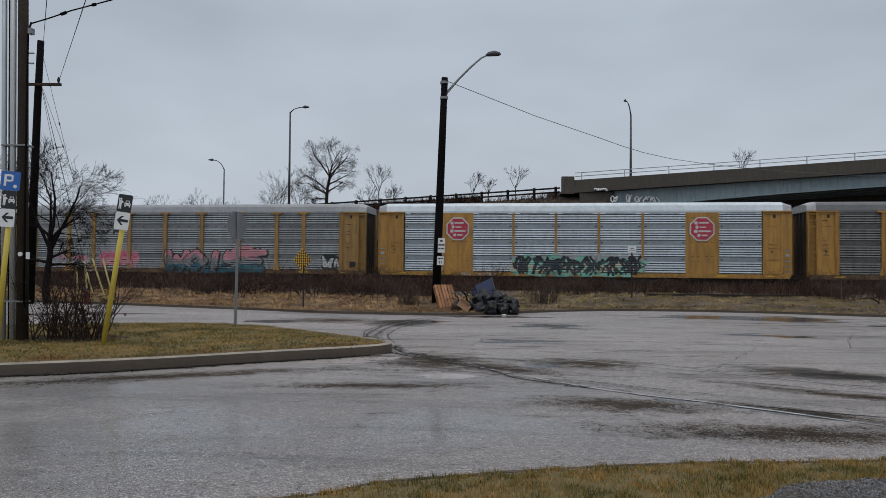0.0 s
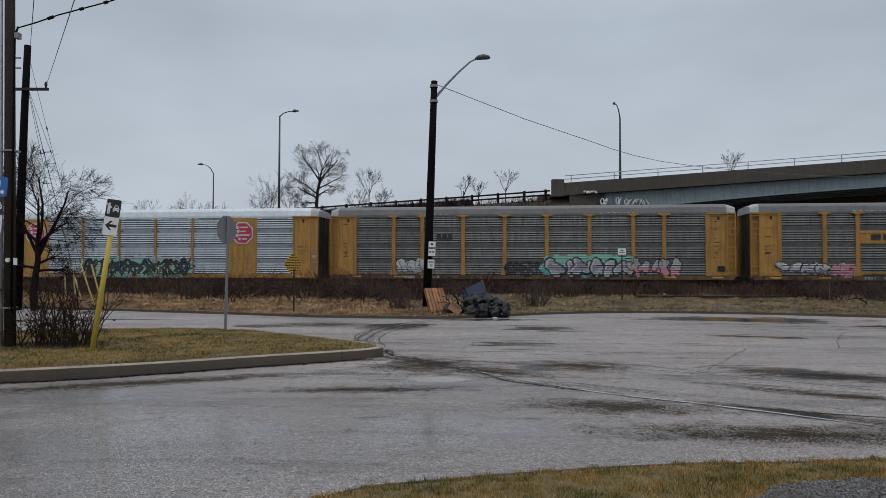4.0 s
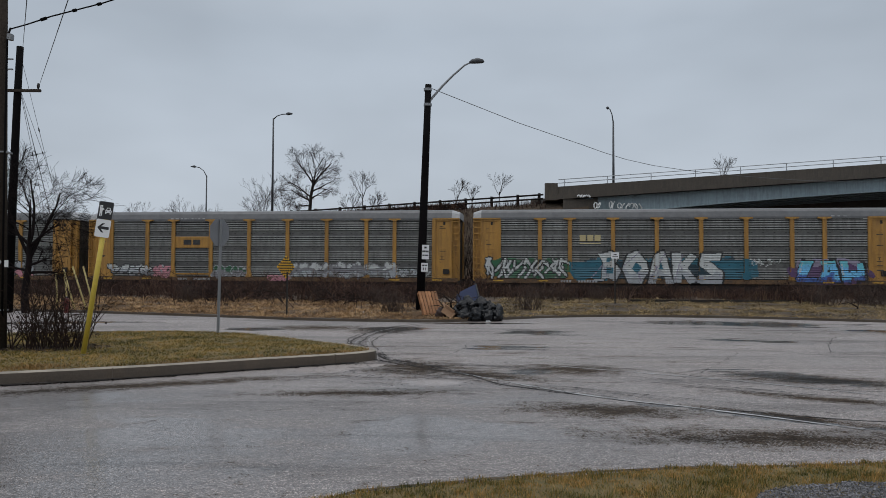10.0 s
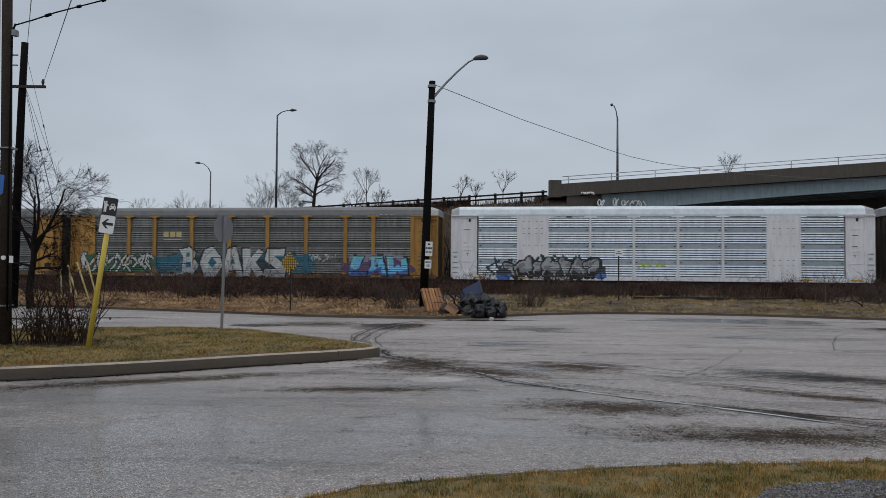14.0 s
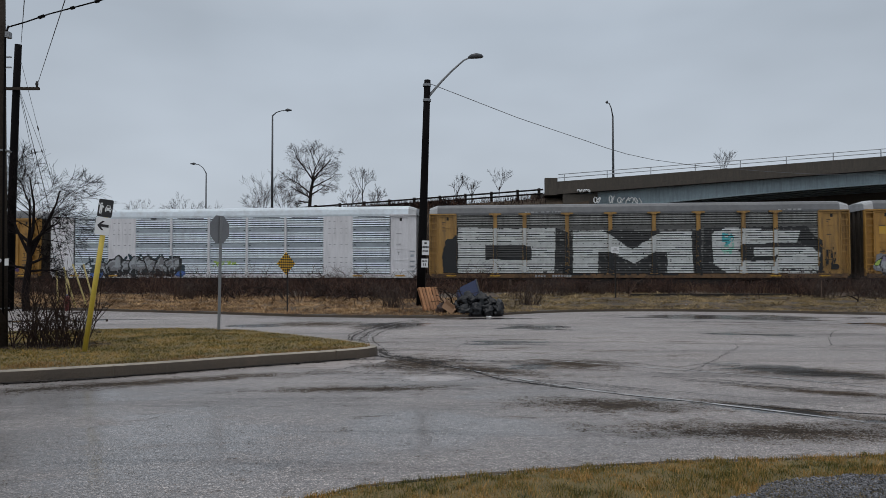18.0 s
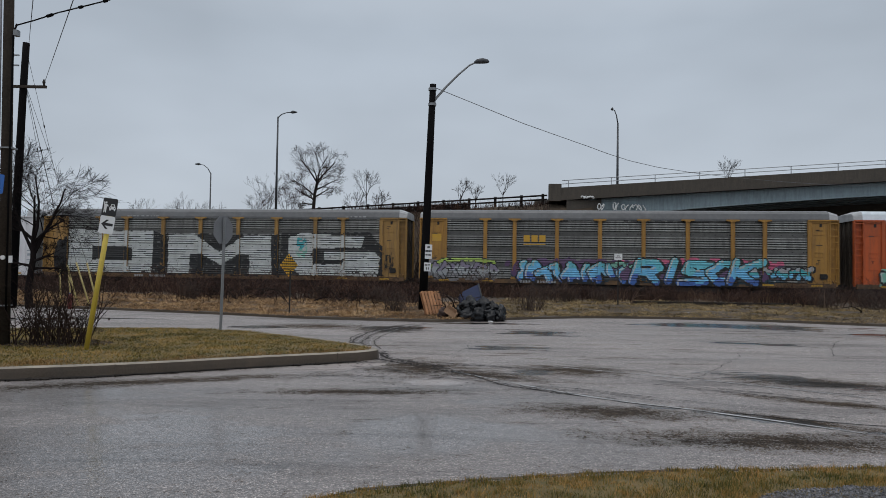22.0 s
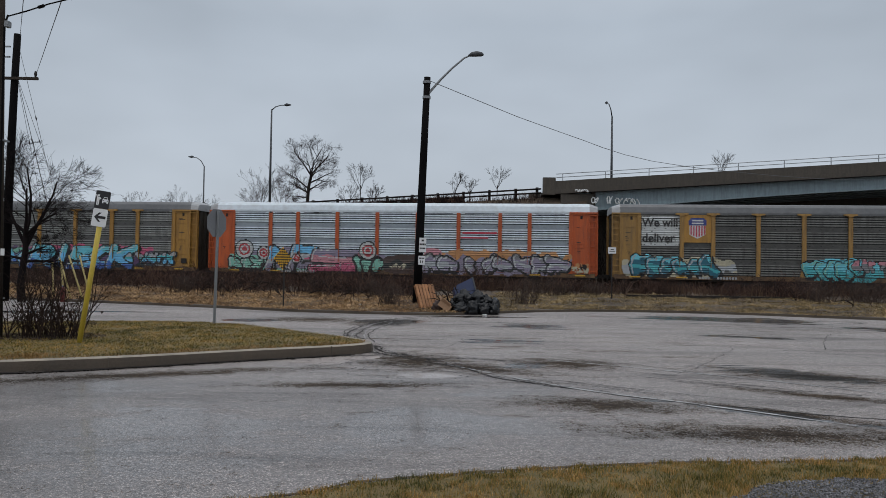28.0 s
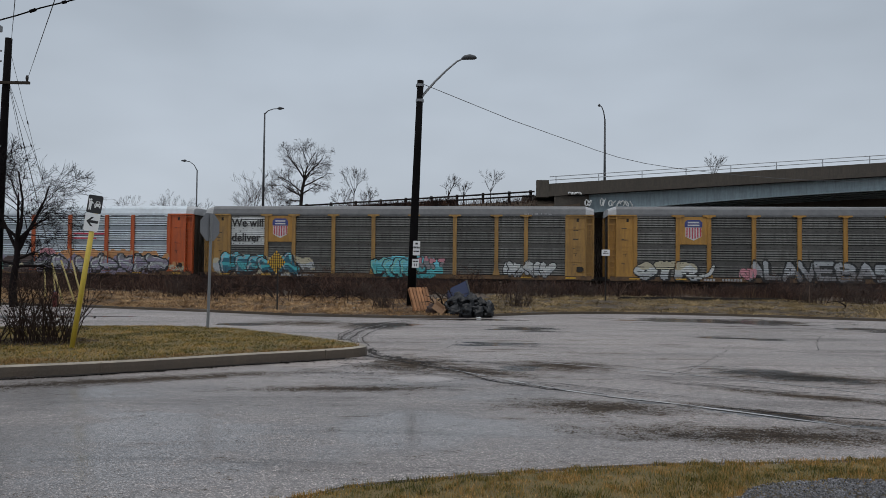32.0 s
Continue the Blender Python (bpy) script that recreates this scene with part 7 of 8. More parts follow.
EWHITE, ERED, EBLUE, EBLACK, EYELLOW = (mat("emblem_" + n, c, 0.5, var=0.15, dirt=(0.2, 0.18, 0.16), dirt_amount=0.3) for n, c in (
    ("white", (0.6, 0.6, 0.6)), ("red", (0.46, 0.025, 0.06)), ("blue", (0.03, 0.05, 0.22)), ("black", (0.015, 0.015, 0.016)), ("yellow", (0.6, 0.34, 0.03))))


def name_bars(car, x, z, w, h, mt, y=0.06, n=3):
    """Three blocks in place of painted initials, with a line under them."""
    m = Mesh()
    for k in range(n):
        a = -w / 2 + k * w / n
        m.box(a, a + w / n * 0.8, -0.008, 0, 0, h)
    m.box(-w / 2, w / 2 - w / n * 0.2, -0.008, 0, -h * 0.45, -h * 0.3)
    return part("painted_initials", m, mt, car, at=pose(x, -SIDE - y, z))


def shield_plate(car, x, z, w, h):
    """Yellow plate with a blue-topped, red-striped shield."""
    p = part("shield_plate", Mesh().box(-w / 2, w / 2, -0.03, 0, -h / 2, h / 2, c=0.008), YELLOW, car, "yellow plate with a blue, red and white shield", at=pose(x, -SIDE - 0.075, z))
    a = 0.52
    part("shield", Mesh().prism([(-a, 0.3), (-a, -0.45), (0, -0.72), (a, -0.45), (a, 0.3)], -0.042, -0.032), EWHITE, p, at=pose(0, 0, 0.05))
    m = Mesh()
    for k in range(6):
        xx = -a + 0.06 + k * 0.175
        m.box(xx, xx + 0.085, -0.052, -0.044, -0.42 - 0.2 * (1 - abs(xx + 0.04) / a), 0.16)
    part("stripe", m, ERED, p, at=pose(0, 0, 0.05))
    part("shield_top", Mesh().prism([(-a - 0.05, 0.18), (a + 0.05, 0.18), (a + 0.05, 0.5), (a - 0.12, 0.68), (-a + 0.12, 0.68), (-a - 0.05, 0.5)], -0.054, -0.032), EBLUE, p, at=pose(0, 0, 0.05))
    part("shield_lettering", bars([(-0.36, 0.36, 0.45, 0.55), (-0.38, 0.38, 0.26, 0.36)], y=-0.062, t=0.006), EWHITE, p, at=pose(0, 0, 0.05))


def data_bars(car, seed, mt):
    """Small stencilled bars along the roof edge and on the doors."""
    q = random.Random(seed)
    m = Mesh()
    x = -11.0
    while x < 11:
        L = q.uniform(0.05, 0.25)
        if noise.noise((x * 0.25, seed, 0)) > 0.18:
            m.box(x, x + L, -SIDE - 0.055, -SIDE - 0.0505, 5.47, 5.47 + q.uniform(0.04, 0.09))
        x += L + q.uniform(0.05, 0.2)
    if mt is EWHITE:
        part("roof_stencils", m, ROOFEND, car, kind="stuff")
    m = Mesh()
    for sx in (-12.7, 12.7):
        for k in range(6 if mt is EWHITE else 2):
            z0 = q.uniform(1.9, 4.9)
            m.box(sx - 0.25, sx - 0.25 + q.uniform(0.1, 0.45), -SIDE - 0.069, -SIDE - 0.063, z0, z0 + 0.04)
    part("door_stencils", m, EBLACK, car, kind="stuff")
    m = Mesh()
    x = q.uniform(-8.5, -6.5)
    for k in range(4 + 7):                       # reporting marks on the sill
        m.box(x, x + 0.13, -SIDE - 0.112, -SIDE - 0.1055, 1.03, 1.19)
        x += 0.19 if k != 3 else 0.6
    part("sill_marks", m, ROOFEND, car, kind="stuff")


S = [Sprayed(c, "B" if k in (1, 5) else "A") for k, c in enumerate(CARS)]
# where one painter's piece ends and the next begins
for k, at in {0: [-7.2, -1.5, 10.0], 2: [-6.0, -1.45, 1.0, 7.2], 4: [-7.15, 5.05, 7.3], 7: [-7.9, 0.9, 8.7], 8: [-0.9, 1.9], 9: [-6.3, 3.5], 10: [-6.8, 0.9]}.items():
    S[k].seams = at
# 0
S[0].wild(5, -7.0, -3.8, 1.35, 2.7, 0.14, ["rose", "pink"], "rose", 0.05, 3, worn=0.25)
S[0].wild(4, -10.6, -7.4, 1.3, 2.4, 0.16, ["silver", "rose"], None, 0.05, 4, worn=0.3)
S[0].cloud(-1.4, 6.4, 1.0, 2.3, ["tealdark", "grey"], 14)
S[0].word("WOISE", -1.3, 6.2, 1.0, 2.7, 0.25, ["tealdark", "grey", "rose"], "black", 0.06, 15, over=0.45, skew=0.2, drop=2)
S[0].poly([(3.2, 2.1), (5.0, 2.2), (5.6, 2.5), (5.3, 3.0), (4.0, 2.9)], "rose", 16, edge=0.06)
S[0].cloud(10.5, 11.9, 1.3, 2.4, "black", 2)
S[0].wild(3, 10.6, 11.8, 1.35, 2.3, 0.08, "white", None, 0, 6)
S[0].wild(5, -7.0, -5.0, 3.8, 4.2, 0.08, "black", None, 0, 8)
# 1
S[1].cloud(-4.3, 4.5, 1.0, 2.55, ["mint", "cream", "mint", "silver"], 5)
S[1].wild(17, -4.1, 4.2, 1.05, 2.5, 0.09, "black", None, 0.0, 17, bend=1.2)
S[1].wild(9, -3.9, 4.0, 1.05, 2.4, 0.05, "deepblue", None, 0.0, 18, bend=1.5)
# 2
S[2].wild(7, -9.0, -6.7, 1.35, 2.5, 0.18, ["silver", "white"], "black", 0.03, 21, worn=0.12)
S[2].cloud(-1.4, 1.3, 1.2, 2.2, "black", 22, worn=0.35)
S[2].cloud(1.0, 7.4, 1.15, 2.65, ["teal", "mint"], 23)
S[2].wild(6, 1.5, 7.1, 1.1, 2.5, 0.22, ["silver", "lilac", "silver"], "black", 0.07, 24, bend=0.3, drop=2, shine="white")
S[2].wild(5, 7.0, 10.4, 1.1, 2.5, 0.16, ["rose", "silver"], "black", 0.05, 25, bend=0.4, worn=0.1)
# 3
S[3].wild(6, -12.2, -7.4, 1.3, 2.2, 0.17, ["grey", "silver", "white"], "black", 0.05, 31, worn=0.25)
S[3].cloud(-8.8, -7.4, 1.2, 2.1, "rose", 32, worn=0.4)
S[3].wild(4, -4.2, -1.6, 1.2, 2.2, 0.15, ["grey", "green"], "silver", 0.04, 33, worn=0.3)
S[3].wild(9, 1.3, 9.2, 1.2, 2.35, 0.17, ["silver", "grey", "white"], "grey", 0.06, 34, worn=0.3)
S[3].wild(4, 9.0, 12.0, 1.3, 2.0, 0.1, ["silver"], None, 0.05, 35, worn=0.35)
S[3].cloud(0.0, 1.6, 1.0, 1.45, "rose", 36, worn=0.3)
# 4
S[4].cloud(-12.9, -7.0, 1.3, 2.65, "green", 41)
S[4].wild(9, -12.9, -7.2, 1.25, 2.8, 0.07, "white", "black", 0.06, 42, bend=0.9)
S[4].cloud(-6.5, -4.4, 1.5, 2.6, "deepblue", 43)
S[4].cloud(1.5, 3.7, 1.4, 2.7, "deepblue", 44)
S[4].poly([(-6.4, 1.9), (-5.9, 1.9), (-5.2, 2.9), (-4.2, 3.0), (-4.2, 1.3), (3.9, 1.3), (4.1, 2.2), (3.4, 2.8), (-4.2, 2.6)], ["deepblue", "deepblue", "tealdark"], 44, edge=0.1)
S[4].cloud(-7.2, -4.6, 1.2, 2.5, "tealdark", 43)
S[4].cloud(2.2, 5.0, 1.25, 2.6, "tealdark", 40)
BOAKS = (
    ([(-5.9, 1.1), (-5.1, 1.3), (-5.0, 2.45), (-5.3, 2.95), (-4.45, 3.15), (-4.0, 2.75), (-4.15, 2.3), (-3.8, 1.85), (-4.15, 1.15), (-4.75, 1.35), (-5.05, 1.12)], [[(-4.75, 2.45), (-4.4, 2.5), (-4.45, 2.75), (-4.75, 2.7)], [(-4.75, 1.65), (-4.3, 1.7), (-4.3, 2.05), (-4.75, 2.1)]]),
    ([(-3.7, 1.95), (-3.35, 2.95), (-2.7, 3.2), (-2.15, 2.5), (-1.97, 1.8), (-2.5, 0.98), (-3.3, 0.98)], [[(-3.1, 2.0), (-2.8, 2.4), (-2.4, 2.05), (-2.75, 1.65)]]),
    ([(-2.05, 0.95), (-1.6, 2.95), (-0.95, 3.2), (-0.35, 0.95), (-0.85, 0.95), (-0.95, 1.5), (-1.4, 1.5), (-1.55, 0.95)], [[(-1.35, 1.95), (-1.18, 2.45), (-1.0, 1.95)]]),
    ([(-0.35, 1.1), (-0.45, 3.05), (0.15, 3.05), (0.2, 2.4), (0.75, 3.0), (1.15, 2.8), (0.55, 2.05), (1.25, 1.2), (0.65, 0.95), (0.2, 1.7), (0.15, 1.05)], []),
    ([(1.15, 1.1), (1.3, 1.6), (2.15, 1.6), (1.3, 2.2), (1.45, 3.0), (2.75, 3.05), (2.65, 2.5), (1.95, 2.5), (2.85, 1.8), (2.75, 0.95), (1.65, 0.9)], []))
for pts, holes in BOAKS:
    cx, cz = sum(p[0] for p in pts) / len(pts), sum(p[1] for p in pts) / len(pts)
    S[4].poly([(cx + (x - cx) * 1.17, cz + (z - cz) * 1.09) for x, z in pts], "black", 45, edge=0.02)
for pts, holes in BOAKS:
    S[4].poly(pts, ["silver", "white", "white"], 45, edge=0.02)
    for h in holes:
        S[4].poly([(x, z) for x, z in h], "tealdark", 45)
    a, b, c = pts[0], pts[2], pts[-2]
    S[4].strokes([[(a[0] + 0.12, a[1] + 0.25), (b[0] + 0.1, b[1] - 0.1)], [(c[0], c[1] + 0.2), (c[0] - 0.15, c[1] + 0.7)]], 0.025, "lilac", None, 0, 45)
LAW = ([(7.9, 1.15), (9.45, 1.15), (9.3, 1.5), (8.55, 1.5), (9.1, 2.5), (8.2, 2.55), (7.75, 1.3)], [(9.4, 1.15), (9.75, 2.05), (9.6, 2.5), (10.6, 2.55), (11.0, 1.15), (10.45, 1.15), (10.35, 1.5), (10.0, 1.5), (9.95, 1.15)],
       [(10.95, 2.5), (11.15, 1.2), (11.7, 1.2), (11.85, 1.6), (12.05, 1.2), (12.75, 1.25), (12.6, 2.45), (12.2, 2.4), (12.2, 1.75), (11.95, 2.0), (11.6, 1.75), (11.5, 2.5)])
LAW = [[(7.4 + (x - 7.75) * 0.87, z) for x, z in pts] for pts in LAW]
S[4].cloud(7.1, 12.0, 1.05, 2.65, ["purple", "purple", "lilac"], 46)
for pts in LAW:
    cx, cz = sum(p[0] for p in pts) / len(pts), sum(p[1] for p in pts) / len(pts)
    S[4].poly([(cx + (x - cx) * 1.16 + 0.05, cz + (z - cz) * 1.14 - 0.02) for x, z in pts], "black", 47, edge=0.02)
for pts in LAW:
    S[4].poly(pts, ["blue", "sky", "sky", "cyan"], 48, edge=0.02)
S[4].poly([(9.4, 1.8), (9.62, 1.8), (9.53, 2.15)], "black", 48)
S[4].strokes([[(7.88, 2.4), (7.57, 1.4)], [(9.14, 2.4), (9.7, 2.4)], [(10.3, 2.3), (10.4, 1.6)]], 0.035, "white", None, 0, 49)
S[4].wild(5, 4.6, 6.5, 2.15, 2.75, 0.02, "white", None, 0, 48, bend=1.5)
# 5
S[5].cloud(-10.7, -9.7, 1.0, 1.7, ["blue", "deepblue"], 50)
S[5].cloud(-4.2, -3.2, 1.1, 2.0, ["blue", "deepblue"], 54)
S[5].wild(9, -10.9, -3.4, 1.0, 2.75, 0.07, "deepblue", None, 0, 52, bend=1.2)
S[5].wild(7, -10.2, -3.9, 1.05, 2.55, 0.2, ["black", "grey", "silver", "grey"], "black", 0.08, 51, bend=0.4, drop=3, shine="silver")
S[5].wild(5, -1.1, 1.0, 1.8, 2.25, 0.04, "lime", None, 0, 53, worn=0.2)
# 6: three huge block letters
S[6].miss = -0.3
S[6].poly([(-12.9, 1.3), (-11.8, 1.3), (-11.8, 3.9), (-12.6, 3.7), (-12.9, 3.0)], "black", 60, edge=0.06)
for pts in ([(-12.0, 1.25), (-5.2, 1.25), (-4.2, 1.25), (-4.3, 4.1), (-5.0, 4.4), (-11.9, 4.4)], [(-4.3, 1.2), (4.6, 1.2), (4.5, 4.2), (-4.2, 4.2)], [(4.6, 1.3), (12.2, 1.3), (12.2, 3.3), (11.2, 4.4), (4.7, 4.3)]):
    S[6].poly(pts, "black", 61, worn=0.25, edge=0.04)
S[6].poly([(-11.85, 1.35), (-5.2, 1.35), (-5.1, 4.35), (-11.85, 4.45)], "white", 62, worn=0.03, edge=0.03)
S[6].poly([(-9.95, 2.25), (-6.75, 2.2), (-6.75, 3.2), (-9.95, 3.25)], "black", 63, edge=0.03)
S[6].poly([(-3.95, 1.25), (-2.3, 1.25), (-2.25, 2.75), (-1.4, 2.75), (0.1, 1.95), (1.5, 2.75), (2.3, 2.75), (2.3, 1.3), (4.0, 1.3), (3.9, 4.1), (1.9, 4.1), (0.0, 2.9), (-1.9, 4.2), (-3.95, 4.2)], "white", 64, worn=0.03, edge=0.03)
S[6].poly([(5.3, 1.9), (6.2, 1.3), (11.8, 1.25), (12.0, 2.6), (11.6, 3.0), (7.9, 3.0), (7.9, 2.45), (9.4, 2.45), (9.2, 2.1), (7.1, 2.1), (7.0, 3.2), (10.6, 3.35), (10.8, 4.1), (6.2, 4.35), (5.2, 4.0)], "white", 65, worn=0.03, edge=0.03)
S[6].cloud(5.8, 6.6, 2.6, 4.0, ["mint", "teal"], 66, worn=0.5)
S[6].wild(7, 9.6, 11.8, 1.35, 1.6, 0.02, "black", None, 0, 67)
S[6].wild(5, 12.35, 12.95, 1.5, 3.0, 0.025, "black", None, 0, 68)
# 7
S[7].cloud(-13.3, -8.4, 1.15, 2.65, ["grey", "silver", "grey"], 71)
S[7].strokes([[(-13.2, 1.9), (-12.2, 2.5), (-10, 2.6), (-8.6, 2.4)]], 0.12, "lime", "black", 0.05, 72)
S[7].wild(7, -12.8, -8.6, 1.15, 2.5, 0.1, ["grey", "silver", "lilac"], "black", 0.05, 73, bend=0.8)
S[7].cloud(-7.6, 0.8, 1.2, 2.7, ["deepblue", "purple", "purple"], 74)
S[7].wild(9, -7.4, 0.9, 1.0, 2.65, 0.22, ["blue", "sky", "sky", "cyan"], "black", 0.07, 75, bend=0.6, drop=3, shine="white")
S[7].cloud(-0.4, 10.8, 1.1, 2.8, ["deepblue", "purple", "purple", "pink"], 76)
S[7].wild(4, -0.6, 1.6, 2.1, 2.6, 0.1, "mint", "black", 0.05, 77)
S[7].word("RISCK", 0.9, 8.9, 1.0, 2.8, 0.25, ["blue", "sky", "sky", "cyan", "cyan"], "black", 0.09, 78, over=0.6, skew=0.45, drop=3, shine="white")
S[7].wild(6, 8.5, 12.1, 1.4, 2.4, 0.13, ["sky", "teal", "silver"], "black", 0.06, 79, bend=0.5, drop=2)
# 8
S[8].cloud(-12.2, -1.0, 1.15, 2.5, ["mint", "silver", "brown", "lilac"], 81)
S[8].poly([(-12.3, 1.15), (-9.2, 1.15), (-9.3, 2.2), (-12.2, 2.3)], "mint", 82, edge=0.05)
S[8].wild(4, -12.2, -9.0, 1.15, 2.1, 0.14, "mint", "black", 0.08, 83, bend=0.6, drop=3, shine="white")
S[8].cloud(-9.2, -5.6, 1.3, 2.8, ["lilac", "sky", "lilac"], 84)
S[8].word("NP", -9.2, -5.9, 1.1, 2.95, 0.25, ["lilac", "silver", "sky"], "black", 0.08, 85, over=0.5, skew=0.3, drop=3, shine="white")
S[8].poly([(-6.8, 1.9), (-3.0, 2.0), (-2.6, 2.4), (-5.2, 2.7), (-6.0, 2.3)], ["pink", "rose"], 86, edge=0.08)
S[8].word("S", -6.2, -2.7, 1.1, 2.75, 0.24, ["pink", "rose", "lilac"], "black", 0.08, 87, over=0.5, drop=3, shine="white")
S[8].wild(3, -3.0, -0.9, 1.1, 2.2, 0.17, "mint", "black", 0.13, 88, bend=0.5)
S[8].cloud(-0.9, 2.0, 1.05, 2.35, ["brown", "black", "brown"], 89)
for cx, cz, r in ((-11.2, 2.65, 0.62), (-9.75, 2.4, 0.42), (-2.1, 2.65, 0.58), (-7.3, 2.0, 0.3)):
    ringpts = [[(cx + 0.01 * math.cos(a), cz + 0.01 * math.sin(a)) for a in (0, 3)]]
    S[8].strokes(ringpts, r, "white", "black", 0.08, 90)
    S[8].strokes([[(cx + r * 0.62 * math.cos(a * 0.5), cz + r * 0.62 * math.sin(a * 0.5)) for a in range(13)]], 0.06, "red", None, 0, 91)
    S[8].strokes(ringpts, r * 0.28, "red", None, 0, 92)
S[8].cloud(1.8, 11.9, 1.1, 2.75, ["lilac", "lilac", "orange"], 93)
S[8].cloud(1.9, 3.2, 1.5, 2.8, ["pink", "rose"], 94)
S[8].wild(8, 2.0, 11.8, 1.1, 2.55, 0.24, ["lilac", "silver", "lilac", "grey"], "black", 0.07, 95, bend=0.45, drop=2, shine="white")
S[8].wild(3, 12.2, 13.2, 1.2, 2.0, 0.1, ["cream", "orange"], None, 0, 96, worn=0.3)
S[8].wild(4, -0.5, 0.8, 1.3, 1.8, 0.04, "cream", None, 0, 97)
# 9
S[9].poly([(-11.88, 3.25), (-9.42, 3.25), (-9.42, 5.3), (-11.88, 5.3)], "white", 101, worn=0.06)
S[9].cloud(-13.1, -6.0, 1.1, 2.55, ["cream", "silver", "cream"], 102, worn=0.08)
S[9].wild(6, -12.3, -7.0, 1.1, 2.7, 0.3, ["tealdark", "teal", "tealdark", "cyan"], "black", 0.06, 103, bend=0.25, drop=3, shine="silver")
S[9].cloud(-1.5, 3.4, 1.0, 2.5, ["teal", "cyan"], 104)
S[9].wild(5, -1.4, 2.2, 1.05, 2.5, 0.28, ["teal", "cyan"], "black", 0.06, 105, bend=0.3, drop=2, shine="mint")
S[9].wild(4, 1.6, 3.6, 1.6, 2.5, 0.1, ["grey", "rose"], "black", 0.04, 106)
S[9].wild(6, 7.5, 11.1, 1.1, 2.3, 0.18, ["silver", "white"], "black", 0.05, 107, bend=0.3, worn=0.1)
# 10
S[10].word("OTR", -12.0, -8.0, 1.05, 2.3, 0.25, ["silver", "white", "cream"], "black", 0.07, 111, over=0.3, skew=0.1, drop=2)
S[10].strokes([[(-8.6, 1.4), (-7.9, 1.25), (-7.2, 1.5), (-6.9, 2.0)]], 0.1, "white", "black", 0.06, 110)
S[10].word("ALAVE", -4.7, 0.8, 1.1, 2.4, 0.15, ["grey", "silver"], "black", 0.11, 112, over=0.25, skew=-0.2, drop=2)
S[10].word("BAS", 1.0, 4.6, 1.1, 2.3, 0.15, ["grey", "silver"], "black", 0.11, 113, over=0.25, skew=-0.2, drop=2)
S[10].cloud(-5.2, -4.2, 1.2, 1.9, "rose", 114, worn=0.3)
for s in S:
    s.build()

for sx in (-8.2, 8.2):
    o = emblem(CARS[1], "octagon_emblem", octagon(0.86), sx, 4.25, EWHITE, 0.084, "red octagon emblem with a white border")
    part("octagon_field", Mesh().prism(octagon(0.77), -0.018, -0.0135), ERED, o)
    part("emblem_lettering", bars([(-0.5, -0.3, 0.30, 0.5), (-0.22, 0.42, 0.36, 0.46), (-0.42, -0.24, 0.02, 0.22), (-0.15, 0.25, 0.07, 0.16), (-0.52, -0.3, -0.26, -0.06), (-0.24, 0.55, -0.21, -0.1), (-0.3, -0.12, -0.52, -0.34), (-0.04, 0.34, -0.48, -0.38)], y=-0.026, t=0.007), EWHITE, o)
name_bars(CARS[2], -5.6, 3.85, 1.2, 0.3, EBLACK)
pl = part("emblem_plate", Mesh().box(-1.3, 1.3, -0.02, 0.0, -0.42, 0.42, c=0.006).box(-1.3, 1.3, -0.045, -0.02, 0.26, 0.36).box(-1.3, 1.3, -0.045, -0.02, -0.36, -0.26), YELLOW, CARS[3], "yellow ribbed plate with a black emblem", at=pose(-5.775, -SIDE - 0.07, 3.78))
part("emblem_mark", Mesh().box(-0.65, -0.05, -0.056, -0.047, -0.18, 0.18, c=0.002).box(0.08, 0.62, -0.056, -0.047, -0.18, 0.18, c=0.002), EBLACK, pl)
part("cross_bar", Mesh().box(-1.3, 1.3, -0.03, 0.0, 0.0, 0.12), YELLOW, CARS[3], at=pose(-5.775, -SIDE - 0.07, 1.42))
name_bars(CARS[4], -5.8, 3.85, 1.5, 0.42, mat("emblem_cream", (0.5, 0.42, 0.22), 0.5, var=0.2))
name_bars(CARS[7], -5.8, 3.85, 1.6, 0.45, EYELLOW)
part("painted_bar", Mesh().box(-1.2, 1.2, -0.008, 0, 0, 0.14).box(-1.3, 0.6, -0.008, 0, -0.32, -0.22), ERED, CARS[8], "red painted line of lettering", at=pose(5.8, -SIDE - 0.062, 3.9))
for text, x0, x1, z0 in (("We will", -11.85, -9.5, 4.55), ("deliver", -11.85, -9.7, 3.5)):
    cu = bpy.data.curves.new("slogan_text", "FONT")
    cu.body, cu.size, cu.extrude, cu.offset = text, 0.8, 0.006, 0.018
    cu.materials.append(EBLACK)
    ob = part("slogan_text", cu, None, CARS[9], "bold black painted words")
    bpy.context.view_layer.update()
    k = (x1 - x0) / max(0.1, ob.dimensions.x)
    ob.matrix_local = pose(x0, -SIDE - 0.082, z0, 90, 0, 0) @ Matrix.Diagonal((k, 1.0, 1.0, 1.0))
shield_plate(CARS[9], -8.235, 4.4, 1.76, 1.85)
shield_plate(CARS[10], -8.235, 4.4, 1.76, 1.85)
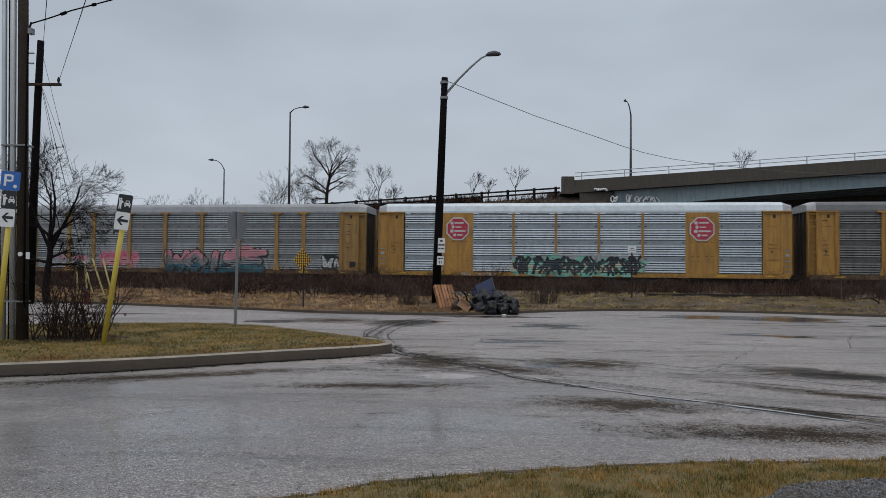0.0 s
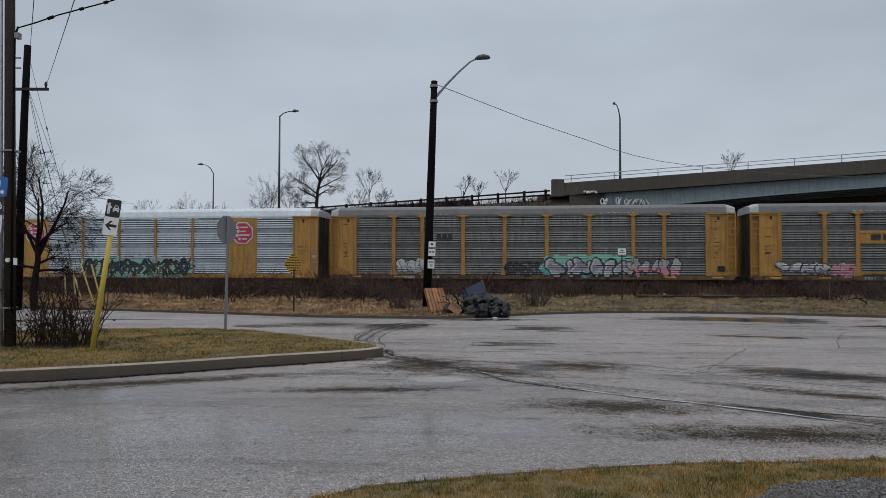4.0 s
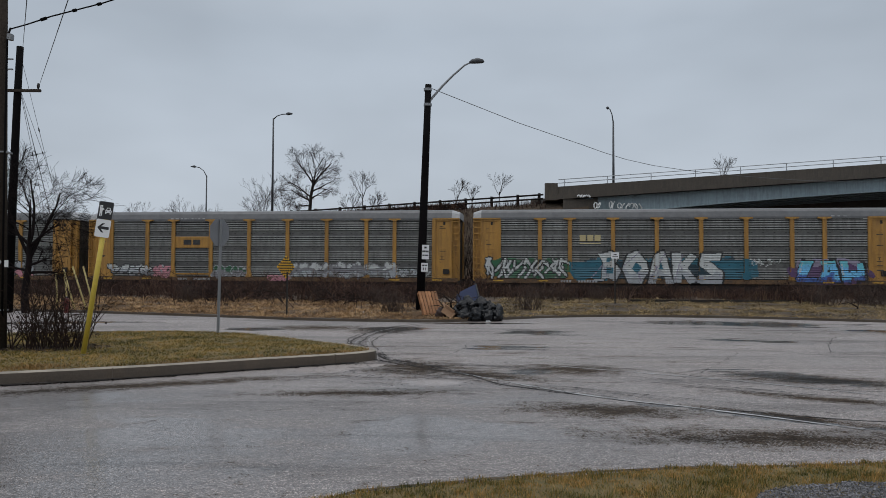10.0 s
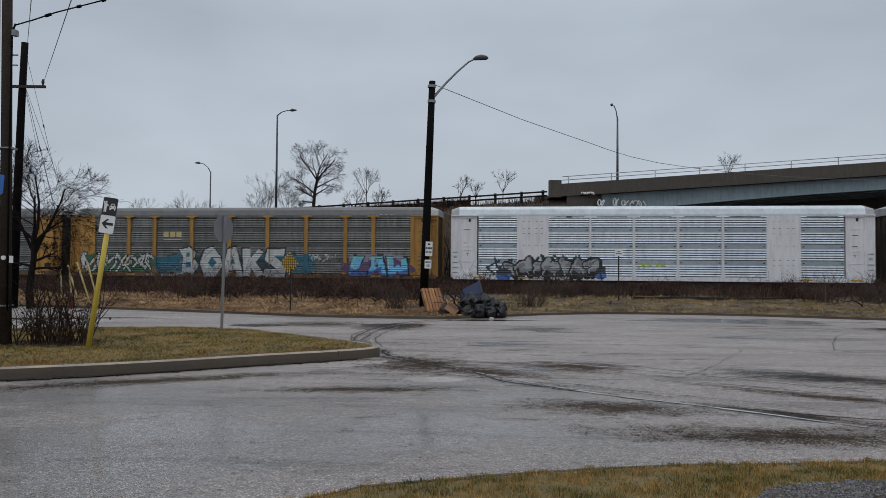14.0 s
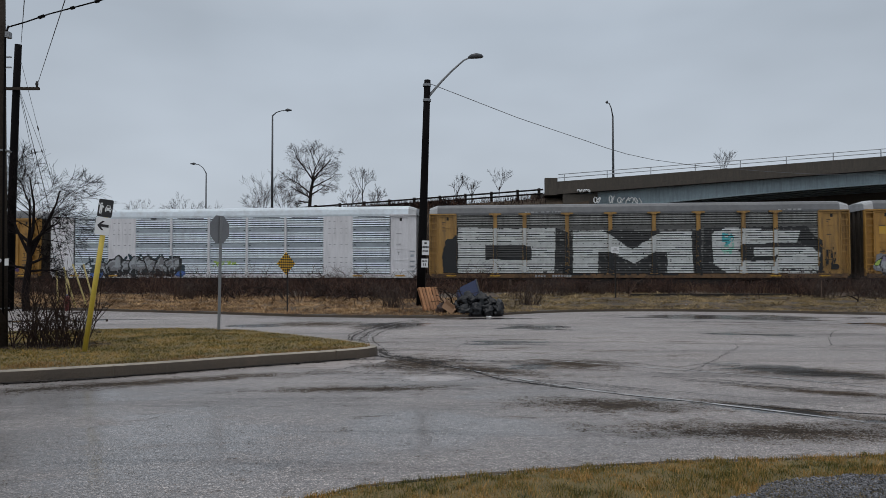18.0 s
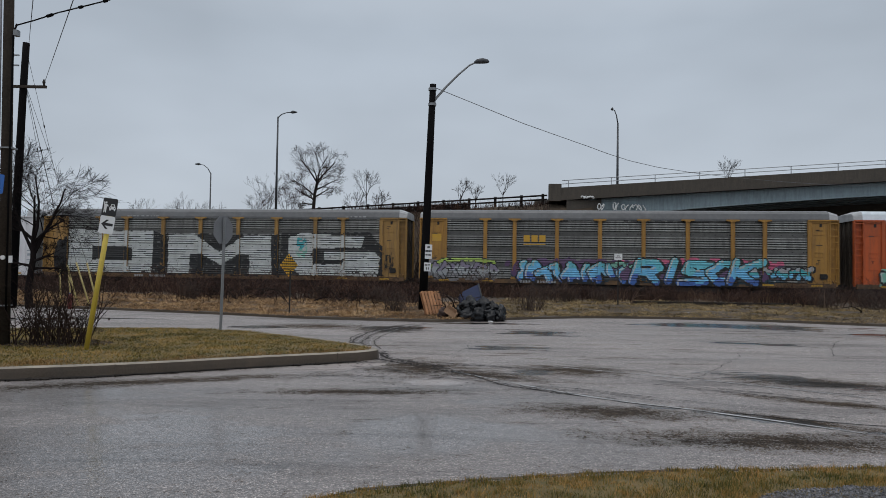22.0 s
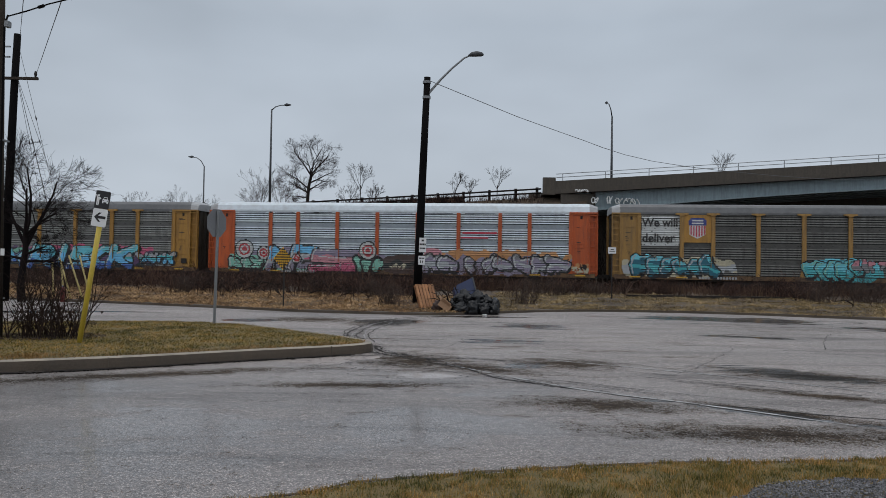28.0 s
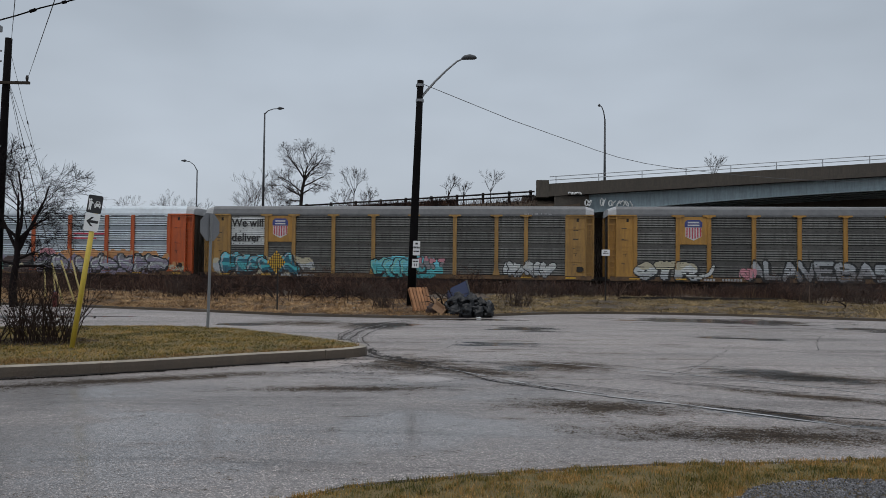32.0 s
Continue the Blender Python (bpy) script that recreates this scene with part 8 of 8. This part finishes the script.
part("notice_plate", Mesh().box(-0.32, 0.32, -0.01, 0, -0.25, 0.25), EYELLOW, CARS[7], "yellow stencilled notice", at=pose(-12.65, -SIDE - 0.062, 4.1))
for k, c in enumerate(CARS):
    data_bars(c, k, EWHITE if k not in (1, 5, 8) else EBLACK)
# yellow jacking pads along the sills
pad = Mesh().box(-0.35, 0.35, -0.012, 0.0, 0.0, 0.1, c=0.003).data("jacking_pad", EYELLOW)
for k, c in enumerate(CARS):
    for xx in (-12.3, -9.25, 9.25, 12.3):
        part("jacking_pad", pad, None, c, at=pose(xx + 0.2 * ((k * 7) % 3), -SIDE - 0.112, 1.08))
# white scrawls under the deck's end
m = Mesh()
q = random.Random(3)
for x0, x1, z0, h, n in ((13.3, 14.6, 9.05, 0.2, 5), (14.9, 15.6, 7.95, 0.6, 2), (16.4, 17.0, 7.95, 0.75, 2), (17.2, 19.6, 7.95, 0.55, 6)):
    for k in range(n):
        cx = x0 + (x1 - x0) * (k + 0.5) / n
        r = (x1 - x0) / n * 0.55
        pts = [(cx + r * math.cos(w * 0.9 + k) * (1 - 0.05 * w), 0, z0 + h * 0.5 + h * 0.5 * math.sin(w * 0.9 + k * 2)) for w in range(q.randint(4, 8))]
        m.tube(pts, 0.065, 4)
part("scrawl", m, mat("white_wall_spray", (0.75, 0.76, 0.75), 0.6, var=0.2), bridge, "white sprayed scrawls", kind="stuff", at=Matrix.Translation((0, ramp_y(16) + 0.1, 0)))
m = Mesh().box(12.0, 15.2, 0.55, 0.64, 7.0, 8.92, c=0.02)
part("end_wall", m, DECK, bridge, "grimy concrete wall under the deck's end", at=Matrix.Translation((0, ramp_y(16), 0)))


def run(t):
    """How far the train has gone after t seconds."""
    q = t / 32
    return 251.637 * q + 7.996 * q ** 2 - 62.997 * q ** 3 + 72.074 * q ** 4 - 28.526 * q ** 5


def motions():
    for k, car in enumerate(CARS):
        centre = -5.99 + 28.65 * (k - 1) + 14.325
        walk(car, [(t, pose(*at_track(centre - run(t), SIDE + 0.1), rz=-7.362)) for t in range(33)])


motions()
